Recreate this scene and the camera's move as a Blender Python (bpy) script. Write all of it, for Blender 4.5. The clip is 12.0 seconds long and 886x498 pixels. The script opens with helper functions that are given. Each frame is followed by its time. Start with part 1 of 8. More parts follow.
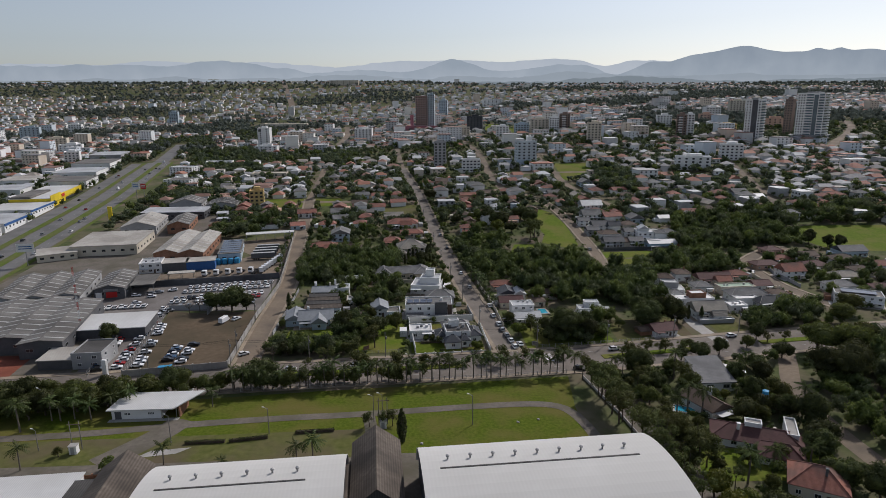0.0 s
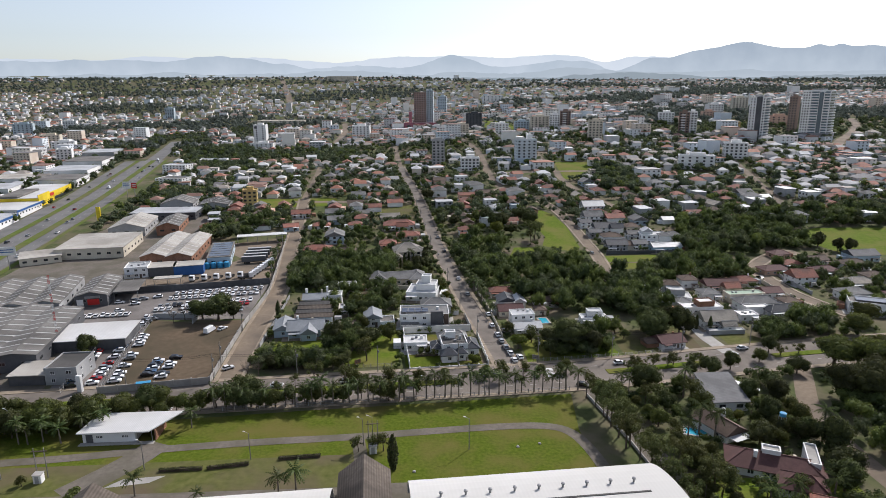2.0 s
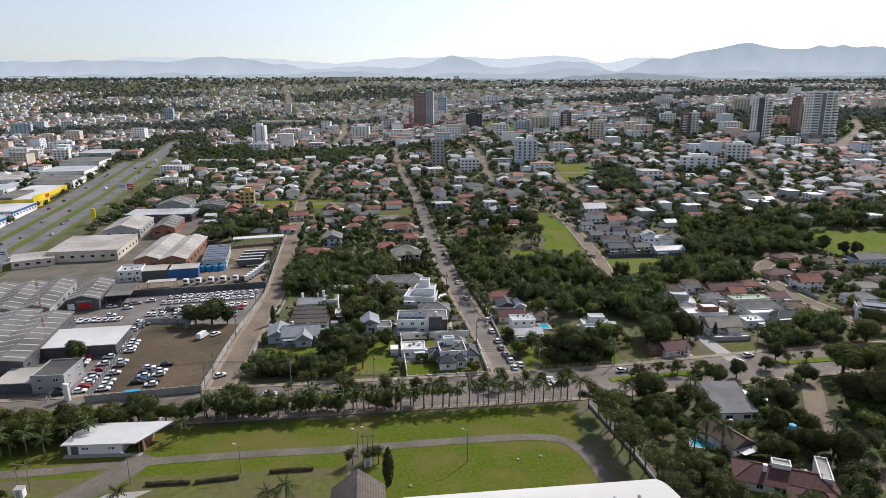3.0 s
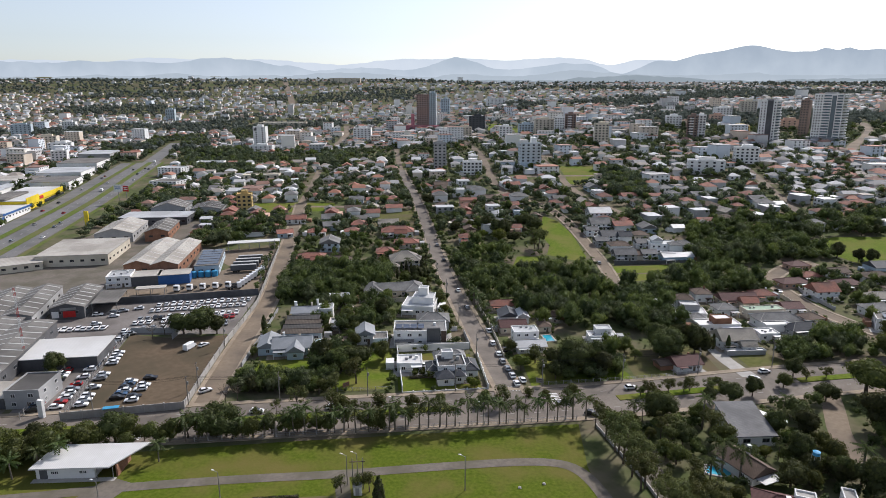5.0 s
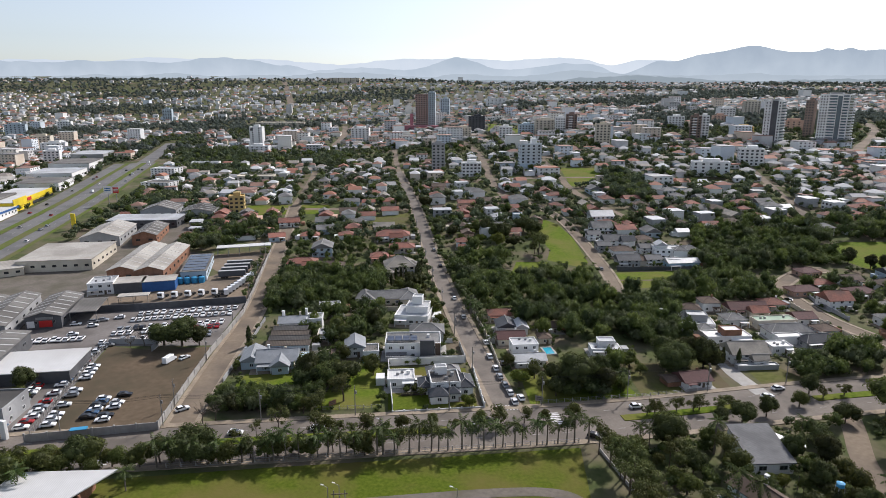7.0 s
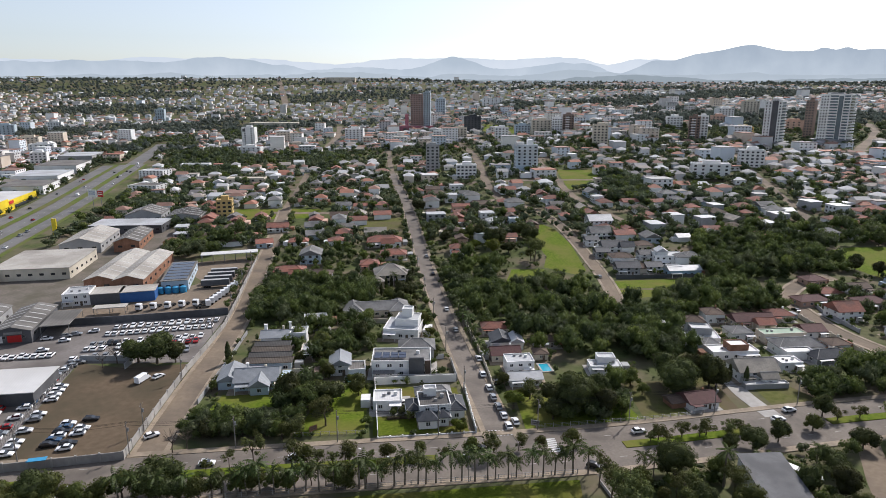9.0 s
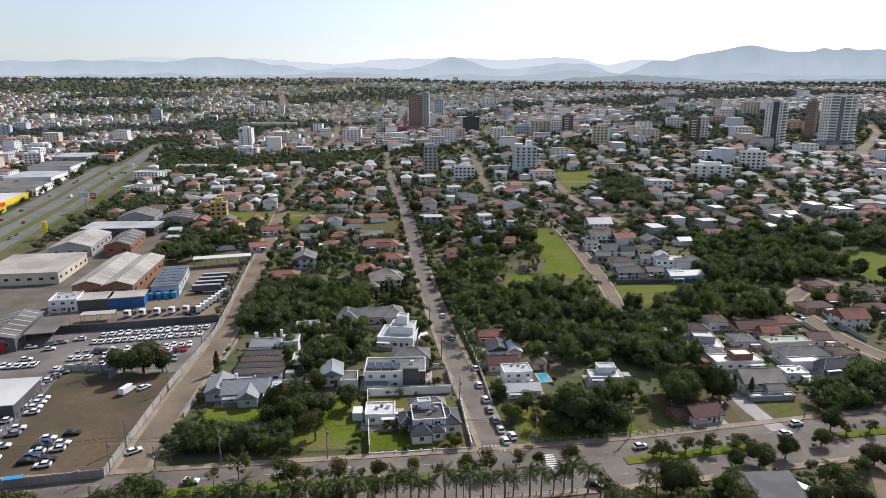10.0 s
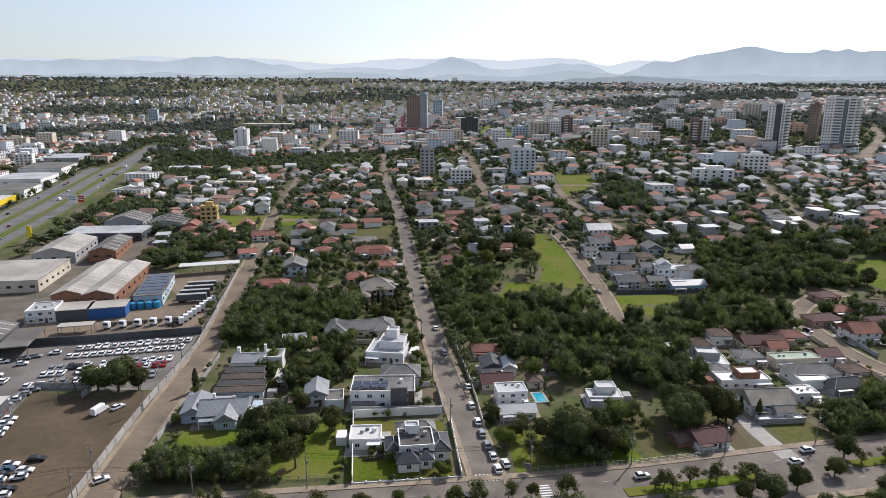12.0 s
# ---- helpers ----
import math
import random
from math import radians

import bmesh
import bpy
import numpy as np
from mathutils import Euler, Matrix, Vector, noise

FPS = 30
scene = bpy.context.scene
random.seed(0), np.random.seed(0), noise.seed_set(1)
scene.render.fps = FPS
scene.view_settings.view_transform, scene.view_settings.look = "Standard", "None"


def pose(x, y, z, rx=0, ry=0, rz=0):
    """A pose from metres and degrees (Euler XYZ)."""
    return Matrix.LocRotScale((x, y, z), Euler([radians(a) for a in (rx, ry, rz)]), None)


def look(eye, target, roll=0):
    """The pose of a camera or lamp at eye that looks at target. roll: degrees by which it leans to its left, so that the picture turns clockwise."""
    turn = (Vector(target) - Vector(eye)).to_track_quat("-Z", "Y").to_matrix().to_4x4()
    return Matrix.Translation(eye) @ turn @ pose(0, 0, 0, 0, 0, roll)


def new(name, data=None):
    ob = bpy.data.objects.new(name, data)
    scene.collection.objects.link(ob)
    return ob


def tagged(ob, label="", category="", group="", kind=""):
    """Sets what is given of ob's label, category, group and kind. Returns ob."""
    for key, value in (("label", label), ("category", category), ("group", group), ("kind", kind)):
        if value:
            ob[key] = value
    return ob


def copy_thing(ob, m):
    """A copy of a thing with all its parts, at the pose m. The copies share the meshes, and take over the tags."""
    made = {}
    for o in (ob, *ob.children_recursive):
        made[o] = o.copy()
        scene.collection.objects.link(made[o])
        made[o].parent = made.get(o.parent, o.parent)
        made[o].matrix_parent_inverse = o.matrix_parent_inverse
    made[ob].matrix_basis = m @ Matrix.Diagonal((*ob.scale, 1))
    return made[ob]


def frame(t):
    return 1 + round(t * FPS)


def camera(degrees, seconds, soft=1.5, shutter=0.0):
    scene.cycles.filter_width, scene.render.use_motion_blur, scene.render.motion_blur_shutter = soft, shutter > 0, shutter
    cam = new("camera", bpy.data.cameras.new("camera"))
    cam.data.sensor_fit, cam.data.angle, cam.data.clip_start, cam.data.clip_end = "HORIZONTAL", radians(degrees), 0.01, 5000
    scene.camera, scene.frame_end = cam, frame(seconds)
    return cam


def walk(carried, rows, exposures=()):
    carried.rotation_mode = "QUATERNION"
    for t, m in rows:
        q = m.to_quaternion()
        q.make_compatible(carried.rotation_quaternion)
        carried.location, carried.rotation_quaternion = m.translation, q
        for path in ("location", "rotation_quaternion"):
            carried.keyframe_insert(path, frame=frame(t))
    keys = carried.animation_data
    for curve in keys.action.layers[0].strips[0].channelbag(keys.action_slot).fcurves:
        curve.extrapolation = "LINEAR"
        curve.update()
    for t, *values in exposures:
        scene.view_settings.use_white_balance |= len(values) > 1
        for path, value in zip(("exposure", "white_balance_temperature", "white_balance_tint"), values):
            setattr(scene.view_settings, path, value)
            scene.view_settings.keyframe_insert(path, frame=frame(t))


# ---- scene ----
EXPOSURES = [(0.0, -0.64, 6150, 13), (0.5, -0.36, 6150, 13), (1.0, -0.12, 6150, 13), (1.5, 0.0, 6150, 13), (12.0, 0.03, 6150, 13)]
cam = camera(70.0, 12.0, soft=0.5)
# seconds, x, y, z, yaw, pitch, roll
ROWS = [
    (0.0, 0.00, 0.00, 90.00, -0.02, -13.52, -0.45),
    (0.5, 0.36, 3.63, 90.60, -0.01, -13.90, -0.46),
    (1.0, 0.67, 6.98, 90.93, -0.03, -13.93, -0.48),
    (1.5, 0.97, 10.03, 91.10, -0.05, -13.94, -0.42),
    (2.0, 1.29, 13.04, 91.19, -0.07, -13.88, -0.37),
    (2.5, 1.62, 15.97, 91.16, -0.07, -13.85, -0.34),
    (3.0, 1.95, 18.88, 91.04, -0.05, -13.81, -0.30),
    (5.0, 3.54, 30.67, 90.49, 0.26, -13.66, -0.13),
    (5.5, 4.01, 33.84, 90.39, 0.34, -13.62, -0.15),
    (6.0, 4.54, 37.10, 90.29, 0.36, -13.60, -0.12),
    (6.5, 5.07, 40.35, 90.19, 0.31, -13.62, -0.09),
    (7.0, 5.65, 43.53, 90.15, 0.30, -13.65, -0.06),
    (9.0, 7.94, 56.75, 91.08, 0.03, -13.70, -0.09),
    (9.5, 8.53, 60.18, 91.33, -0.02, -13.69, -0.10),
    (10.0, 9.24, 63.62, 91.63, -0.04, -13.69, -0.05),
    (10.5, 9.96, 66.88, 91.98, -0.06, -13.68, -0.01),
    (11.0, 10.63, 69.85, 92.30, -0.05, -13.70, 0.04),
    (11.5, 11.29, 72.51, 92.63, -0.07, -13.70, 0.08),
    (12.0, 11.94, 74.95, 92.86, -0.08, -13.68, 0.12),
]
walk(cam, [(t, pose(x, y, z, 90, 0, yaw) @ pose(0, 0, 0, pitch, 0, 0) @ pose(0, 0, 0, 0, 0, roll)) for t, x, y, z, yaw, pitch, roll in ROWS],
     EXPOSURES)


# ---- world and sun ----
SUN_EL, SUN_AZ = radians(41), radians(39)
world = bpy.data.worlds.new("sky")
scene.world = world
world.use_nodes = True
wn = world.node_tree.nodes
sky = wn.new("ShaderNodeTexSky")
sky.sky_type, sky.sun_disc = "NISHITA", False
sky.sun_elevation, sky.sun_rotation = SUN_EL, SUN_AZ
sky.air_density, sky.dust_density, sky.ozone_density = 1.0, 1.0, 1.5
wn["Background"].inputs[1].default_value = 0.138
hazy = wn.new("ShaderNodeHueSaturation")
hazy.inputs["Saturation"].default_value = 0.56
world.node_tree.links.new(sky.outputs[0], hazy.inputs["Color"])
world.node_tree.links.new(hazy.outputs[0], wn["Background"].inputs[0])
sun = new("sun", bpy.data.lights.new("sun", "SUN"))
sun.data.energy, sun.data.angle, sun.data.color = 4.7, radians(0.6), (1.0, 0.935, 0.85)
sun.matrix_world = look((0, 0, 0), (-math.sin(SUN_AZ) * math.cos(SUN_EL), -math.cos(SUN_AZ) * math.cos(SUN_EL), -math.sin(SUN_EL)))
sun.location = (300, 400, 500)

# ---- materials ----
def surface(name, c1, c2, scale=1.0, rough=0.85, bump=0.3, metal=0.0, vary=0.0, island=0.0, c3=None, big=0.12, band=None, spec=0.3):
    """Two-scale mottled surface. vary: by object; island: by piece; band: (axis turn, bands a metre) for ribs."""
    m = bpy.data.materials.new(name)
    m.use_nodes = True
    nt = m.node_tree
    N, L = nt.nodes, nt.links
    p = N["Principled BSDF"]
    p.inputs["Roughness"].default_value = rough
    p.inputs["Metallic"].default_value = metal
    p.inputs["Specular IOR Level"].default_value = spec
    co = N.new("ShaderNodeTexCoord")
    n1 = N.new("ShaderNodeTexNoise")
    n1.inputs["Scale"].default_value, n1.inputs["Detail"].default_value = scale, 6
    n2 = N.new("ShaderNodeTexNoise")
    n2.inputs["Scale"].default_value, n2.inputs["Detail"].default_value = scale * big, 4
    L.new(co.outputs["Object"], n1.inputs["Vector"])
    L.new(co.outputs["Object"], n2.inputs["Vector"])
    r = N.new("ShaderNodeValToRGB")
    r.color_ramp.elements[0].position, r.color_ramp.elements[1].position = 0.3, 0.7
    r.color_ramp.elements[0].color, r.color_ramp.elements[1].color = (*c1, 1), (*c2, 1)
    L.new(n1.outputs["Fac"], r.inputs["Fac"])
    mix = N.new("ShaderNodeMix")
    mix.data_type, mix.blend_type = "RGBA", "MIX"
    r2 = N.new("ShaderNodeValToRGB")
    r2.color_ramp.elements[0].position, r2.color_ramp.elements[1].position = 0.42, 0.66
    L.new(n2.outputs["Fac"], r2.inputs["Fac"])
    L.new(r2.outputs["Color"], mix.inputs["Factor"])
    L.new(r.outputs["Color"], mix.inputs["A"])
    mix.inputs["B"].default_value = (*(c3 or [0.75 * v for v in c1]), 1)
    out = mix.outputs["Result"]
    if band:
        w = N.new("ShaderNodeTexWave")
        w.wave_type, w.bands_direction = "BANDS", band[0]
        w.inputs["Scale"].default_value = band[1] * 0.314
        w.inputs["Distortion"].default_value = 0.138
        L.new(co.outputs["Object"], w.inputs["Vector"])
        mb = N.new("ShaderNodeMix")
        mb.data_type, mb.blend_type = "RGBA", "MULTIPLY"
        mb.inputs["Factor"].default_value = band[2]
        L.new(out, mb.inputs["A"])
        L.new(w.outputs["Color"], mb.inputs["B"])
        out = mb.outputs["Result"]
    if vary or island:
        hs = N.new("ShaderNodeHueSaturation")
        src = N.new("ShaderNodeObjectInfo").outputs["Random"] if vary else N.new("ShaderNodeNewGeometry").outputs["Random Per Island"]
        mr = N.new("ShaderNodeMapRange")
        amount = vary or island
        mr.inputs["To Min"].default_value, mr.inputs["To Max"].default_value = 1 - amount, 1 + amount
        L.new(src, mr.inputs["Value"])
        L.new(mr.outputs[0], hs.inputs["Value"])
        L.new(out, hs.inputs["Color"])
        out = hs.outputs["Color"]
    L.new(out, p.inputs["Base Color"])
    b = N.new("ShaderNodeBump")
    b.inputs["Strength"].default_value, b.inputs["Distance"].default_value = bump, 0.1
    L.new(n1.outputs["Fac"], b.inputs["Height"])
    L.new(b.outputs[0], p.inputs["Normal"])
    return m


def palette(name, colours, rough=0.8, scale=0.8):
    """Each separate piece takes one of the colours, with its own weathering."""
    m = surface(name, (0.5, 0.5, 0.5), (0.6, 0.6, 0.6), scale, rough)
    nt = m.node_tree
    N, L = nt.nodes, nt.links
    p = N["Principled BSDF"]
    geo = N.new("ShaderNodeNewGeometry")
    ramp = N.new("ShaderNodeValToRGB")
    ramp.color_ramp.interpolation = "CONSTANT"
    while len(ramp.color_ramp.elements) < len(colours):
        ramp.color_ramp.elements.new(0.5)
    for i, c in enumerate(colours):
        ramp.color_ramp.elements[i].position = i / len(colours)
        ramp.color_ramp.elements[i].color = (*c, 1)
    L.new(geo.outputs["Random Per Island"], ramp.inputs["Fac"])
    mul = N.new("ShaderNodeMix")
    mul.data_type, mul.blend_type = "RGBA", "OVERLAY"
    mul.inputs["Factor"].default_value = 0.5
    old = p.inputs["Base Color"].links[0].from_socket
    L.new(ramp.outputs["Color"], mul.inputs["A"])
    L.new(old, mul.inputs["B"])
    L.new(mul.outputs["Result"], p.inputs["Base Color"])
    return m


def leaves(name, c1, c2, through_light=0.35, vary=0.35, patchy=0.0):
    m = bpy.data.materials.new(name)
    m.use_nodes = True
    nt = m.node_tree
    N, L = nt.nodes, nt.links
    N.remove(N["Principled BSDF"])
    geo, oi = N.new("ShaderNodeNewGeometry"), N.new("ShaderNodeObjectInfo")
    r = N.new("ShaderNodeValToRGB")
    r.color_ramp.elements[0].color, r.color_ramp.elements[1].color = (*c1, 1), (*c2, 1)
    L.new(geo.outputs["Random Per Island"], r.inputs["Fac"])
    hs = N.new("ShaderNodeHueSaturation")
    for key, lo, hi in (("Value", 1 - vary, 1 + vary), ("Hue", 0.475, 0.515)):
        mr = N.new("ShaderNodeMapRange")
        mr.inputs["To Min"].default_value, mr.inputs["To Max"].default_value = lo, hi
        L.new(oi.outputs["Random"], mr.inputs["Value"])
        L.new(mr.outputs[0], hs.inputs[key])
    L.new(r.outputs["Color"], hs.inputs["Color"])
    if patchy:  # tree by tree, where many share one mesh
        co, no = N.new("ShaderNodeTexCoord"), N.new("ShaderNodeTexNoise")
        no.inputs["Scale"].default_value, no.inputs["Detail"].default_value = 0.13, 1.0
        L.new(co.outputs["Object"], no.inputs["Vector"])
        for key, lo, hi in (("Value", 1 - 0.9 * patchy, 1 + patchy), ("Hue", 0.522, 0.497)):
            mr = N.new("ShaderNodeMapRange")
            mr.inputs["From Min"].default_value, mr.inputs["From Max"].default_value = 0.3, 0.7
            mr.inputs["To Min"].default_value, mr.inputs["To Max"].default_value = lo, hi
            L.new(no.outputs["Fac"], mr.inputs["Value"])
            L.new(mr.outputs[0], hs.inputs[key])
    d, t, mx = N.new("ShaderNodeBsdfDiffuse"), N.new("ShaderNodeBsdfTranslucent"), N.new("ShaderNodeMixShader")
    mx.inputs[0].default_value = through_light
    L.new(hs.outputs["Color"], d.inputs["Color"])
    L.new(hs.outputs["Color"], t.inputs["Color"])
    g, mg = N.new("ShaderNodeBsdfGlossy"), N.new("ShaderNodeMixShader")
    g.inputs["Roughness"].default_value = 0.55
    mg.inputs[0].default_value = 0.015
    L.new(d.outputs[0], mx.inputs[1])
    L.new(t.outputs[0], mx.inputs[2])
    L.new(mx.outputs[0], mg.inputs[1])
    L.new(g.outputs[0], mg.inputs[2])
    L.new(mg.outputs[0], N["Material Output"].inputs["Surface"])
    return m


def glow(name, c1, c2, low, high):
    """Far hills through kilometres of air: haze put into emission, paler towards their feet."""
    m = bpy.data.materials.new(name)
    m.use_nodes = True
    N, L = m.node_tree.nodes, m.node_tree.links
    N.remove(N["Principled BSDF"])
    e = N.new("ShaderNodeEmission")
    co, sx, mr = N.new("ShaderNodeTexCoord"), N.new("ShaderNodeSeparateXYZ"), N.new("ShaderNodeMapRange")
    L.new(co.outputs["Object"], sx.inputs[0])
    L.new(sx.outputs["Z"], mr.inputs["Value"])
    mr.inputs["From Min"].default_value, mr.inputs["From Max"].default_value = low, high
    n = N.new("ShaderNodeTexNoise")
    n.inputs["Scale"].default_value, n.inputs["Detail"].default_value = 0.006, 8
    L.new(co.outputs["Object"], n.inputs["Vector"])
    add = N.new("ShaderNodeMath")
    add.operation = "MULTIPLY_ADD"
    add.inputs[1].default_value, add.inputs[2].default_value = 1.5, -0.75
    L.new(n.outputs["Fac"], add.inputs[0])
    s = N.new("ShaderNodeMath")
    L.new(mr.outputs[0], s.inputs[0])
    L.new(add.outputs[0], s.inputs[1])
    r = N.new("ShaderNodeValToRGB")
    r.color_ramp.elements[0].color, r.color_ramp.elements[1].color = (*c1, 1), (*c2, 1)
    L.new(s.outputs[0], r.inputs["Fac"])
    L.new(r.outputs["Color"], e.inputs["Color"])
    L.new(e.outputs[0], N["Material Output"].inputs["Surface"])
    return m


M_EARTH = surface("earth", (0.056, 0.074, 0.026), (0.100, 0.112, 0.046), 0.35, 0.95, 0.5, c3=(0.155, 0.125, 0.09), big=0.15, spec=0.06)
M_LAWN = surface("lawn_grass", (0.058, 0.084, 0.007), (0.102, 0.130, 0.015), 1.1, 0.95, 0.7, c3=(0.128, 0.112, 0.032), big=0.06, spec=0.06)
M_MEADOW = surface("meadow_grass", (0.066, 0.106, 0.009), (0.132, 0.172, 0.019), 0.9, 0.95, 0.8, c3=(0.146, 0.142, 0.036), big=0.07, spec=0.06)
M_DRYGRASS = surface("dry_grass", (0.080, 0.090, 0.024), (0.126, 0.126, 0.042), 0.5, 0.95, 0.6, c3=(0.118, 0.094, 0.060), big=0.12, spec=0.06)
M_ASPHALT = surface("asphalt", (0.158, 0.134, 0.112), (0.20, 0.172, 0.145), 1.6, 0.9, 0.2, c3=(0.115, 0.098, 0.083), big=0.06)
M_HIGHWAY = surface("highway_asphalt", (0.135, 0.132, 0.128), (0.175, 0.17, 0.165), 1.2, 0.9, 0.2, c3=(0.11, 0.107, 0.104), big=0.05)
M_YARD = surface("worn_yard_paving", (0.165, 0.148, 0.136), (0.215, 0.194, 0.178), 0.9, 0.92, 0.2, c3=(0.12, 0.106, 0.096), big=0.07)
M_SHINYROOF = surface("wet_looking_grey_tiles", (0.125, 0.125, 0.13), (0.18, 0.18, 0.185), 1.4, 0.6, 0.3, c3=(0.10, 0.10, 0.105), band=("X", 3.0, 0.25), spec=0.08)
M_BLUEGLASS = surface("blue_tinted_glass", (0.10, 0.135, 0.16), (0.14, 0.18, 0.205), 0.5, 0.15, 0.02, spec=0.7)
M_VERGE = surface("verge_grass", (0.075, 0.108, 0.022), (0.120, 0.150, 0.034), 0.5, 0.95, 0.5, c3=(0.130, 0.125, 0.055), big=0.1, spec=0.06)
M_PATH = surface("worn_path", (0.122, 0.104, 0.086), (0.168, 0.145, 0.12), 0.8, 0.95, 0.3, c3=(0.098, 0.088, 0.062), big=0.12)
M_DIRT = surface("packed_dirt", (0.105, 0.078, 0.052), (0.14, 0.105, 0.072), 0.5, 0.95, 0.3, c3=(0.08, 0.066, 0.044), big=0.1, spec=0.06)
M_STREET = surface("dusty_street", (0.172, 0.132, 0.093), (0.222, 0.174, 0.126), 0.7, 0.95, 0.3, c3=(0.125, 0.10, 0.076), big=0.08)
M_CONCRETE = surface("concrete", (0.34, 0.325, 0.30), (0.42, 0.40, 0.37), 0.9, 0.9, 0.2, c3=(0.28, 0.265, 0.245))
M_PAVING = surface("paving", (0.25, 0.20, 0.145), (0.33, 0.27, 0.20), 1.4, 0.9, 0.3, c3=(0.185, 0.15, 0.11))
M_PAINT = surface("road_paint", (0.7, 0.7, 0.68), (0.8, 0.8, 0.78), 2.0, 0.7, 0.1)
M_WHITE = surface("white_render", (0.72, 0.71, 0.69), (0.80, 0.79, 0.77), 0.6, 0.8, 0.1, c3=(0.62, 0.61, 0.585))
M_CREAM = surface("cream_render", (0.56, 0.50, 0.40), (0.63, 0.57, 0.47), 0.6, 0.85, 0.1)
M_GREY = surface("grey_render", (0.32, 0.32, 0.32), (0.40, 0.40, 0.39), 0.6, 0.85, 0.1)
# Dark grey render; also carries the shade of hall ends and repair shop.
M_DARKGREY = surface("dark_grey_render_and_shade", (0.09, 0.09, 0.095), (0.13, 0.13, 0.135), 0.6, 0.8, 0.1)
M_PALEBLUE = surface("pale_blue_render", (0.42, 0.50, 0.56), (0.50, 0.58, 0.63), 0.6, 0.85, 0.1)
M_OCHRE = surface("ochre_render", (0.50, 0.36, 0.15), (0.58, 0.43, 0.19), 0.6, 0.85, 0.1)
M_SALMON = surface("salmon_render", (0.55, 0.36, 0.27), (0.62, 0.42, 0.32), 0.6, 0.85, 0.1)
M_BRICK = surface("brickwork", (0.30, 0.15, 0.09), (0.37, 0.20, 0.13), 2.5, 0.9, 0.3, band=("Z", 6, 0.3))
M_TERRA = surface("terracotta_tiles", (0.27, 0.108, 0.075), (0.36, 0.155, 0.112), 1.2, 0.85, 0.4, vary=0.25, c3=(0.18, 0.10, 0.08), band=("X", 4.0, 0.35))
M_DARKRED = surface("dark_red_tiles", (0.105, 0.05, 0.047), (0.15, 0.07, 0.064), 1.2, 0.8, 0.4, c3=(0.11, 0.055, 0.048), band=("X", 4.0, 0.35))
M_BROWNTILE = surface("brown_tiles", (0.12, 0.085, 0.065), (0.17, 0.12, 0.09), 1.2, 0.85, 0.4, vary=0.2, band=("X", 4.0, 0.35))
M_GREYTILE = surface("grey_tiles", (0.18, 0.175, 0.17), (0.26, 0.255, 0.245), 1.2, 0.85, 0.4, vary=0.2, c3=(0.13, 0.13, 0.125), band=("X", 4.0, 0.3))
M_SANDTILE = surface("sand_grey_tiles", (0.30, 0.27, 0.225), (0.38, 0.345, 0.29), 1.2, 0.85, 0.4, c3=(0.22, 0.2, 0.175), band=("X", 4.0, 0.3))
M_SLATE = surface("dark_slate_roof", (0.06, 0.065, 0.075), (0.09, 0.095, 0.105), 1.2, 0.7, 0.3, band=("X", 4.0, 0.3))
M_PALEROOF = surface("pale_metal_roof", (0.43, 0.435, 0.44), (0.53, 0.535, 0.54), 0.7, 0.55, 0.1, c3=(0.34, 0.34, 0.335), band=("X", 3.0, 0.2), spec=0.5)
M_WHITEROOF = surface("white_metal_roof", (0.56, 0.55, 0.53), (0.63, 0.62, 0.60), 0.35, 0.55, 0.08, c3=(0.48, 0.465, 0.44), band=("X", 2.0, 0.12), spec=0.5)
M_HALLROOF = surface("hall_roof_sheet", (0.55, 0.535, 0.505), (0.61, 0.595, 0.565), 0.25, 0.7, 0.03, c3=(0.50, 0.485, 0.455), band=("X", 1.2, 0.025), spec=0.3)
M_SHEDROOF = surface("weathered_fibre_roof", (0.158, 0.149, 0.136), (0.215, 0.203, 0.186), 0.7, 0.9, 0.2, c3=(0.120, 0.112, 0.102), band=("X", 1.8, 0.25))
M_LIGHTSHED = surface("pale_fibre_roof", (0.40, 0.375, 0.335), (0.48, 0.45, 0.40), 0.6, 0.9, 0.2, c3=(0.31, 0.285, 0.25), band=("X", 1.8, 0.2))
M_DARKSHED = surface("dark_fibre_roof", (0.085, 0.08, 0.075), (0.125, 0.118, 0.11), 0.7, 0.9, 0.2, band=("X", 1.8, 0.25))
M_STEELROOF = surface("steel_grey_roof", (0.25, 0.265, 0.28), (0.32, 0.335, 0.35), 0.8, 0.6, 0.2, c3=(0.20, 0.21, 0.22), band=("X", 3.0, 0.25))
M_BROWNFIBRE = surface("brown_weathered_fibre_roof", (0.115, 0.092, 0.074), (0.175, 0.145, 0.118), 0.9, 0.92, 0.3, c3=(0.075, 0.062, 0.052), band=("X", 1.8, 0.3))
M_SKYLIGHT = surface("skylight_sheet", (0.46, 0.455, 0.435), (0.53, 0.525, 0.505), 0.8, 0.5, 0.05)
M_BLUE = surface("blue_paint", (0.03, 0.10, 0.28), (0.045, 0.13, 0.34), 0.8, 0.6, 0.1)
M_TANK = surface("blue_tank", (0.04, 0.25, 0.45), (0.06, 0.31, 0.53), 0.8, 0.5, 0.05)
M_YELLOW = surface("yellow_paint", (0.75, 0.55, 0.02), (0.82, 0.62, 0.03), 0.6, 0.5, 0.05)
M_RED = surface("red_paint", (0.45, 0.02, 0.02), (0.55, 0.035, 0.03), 0.6, 0.5, 0.05)
M_PINK = surface("pink_safety_net", (0.48, 0.17, 0.20), (0.56, 0.23, 0.26), 0.6, 0.8, 0.1)
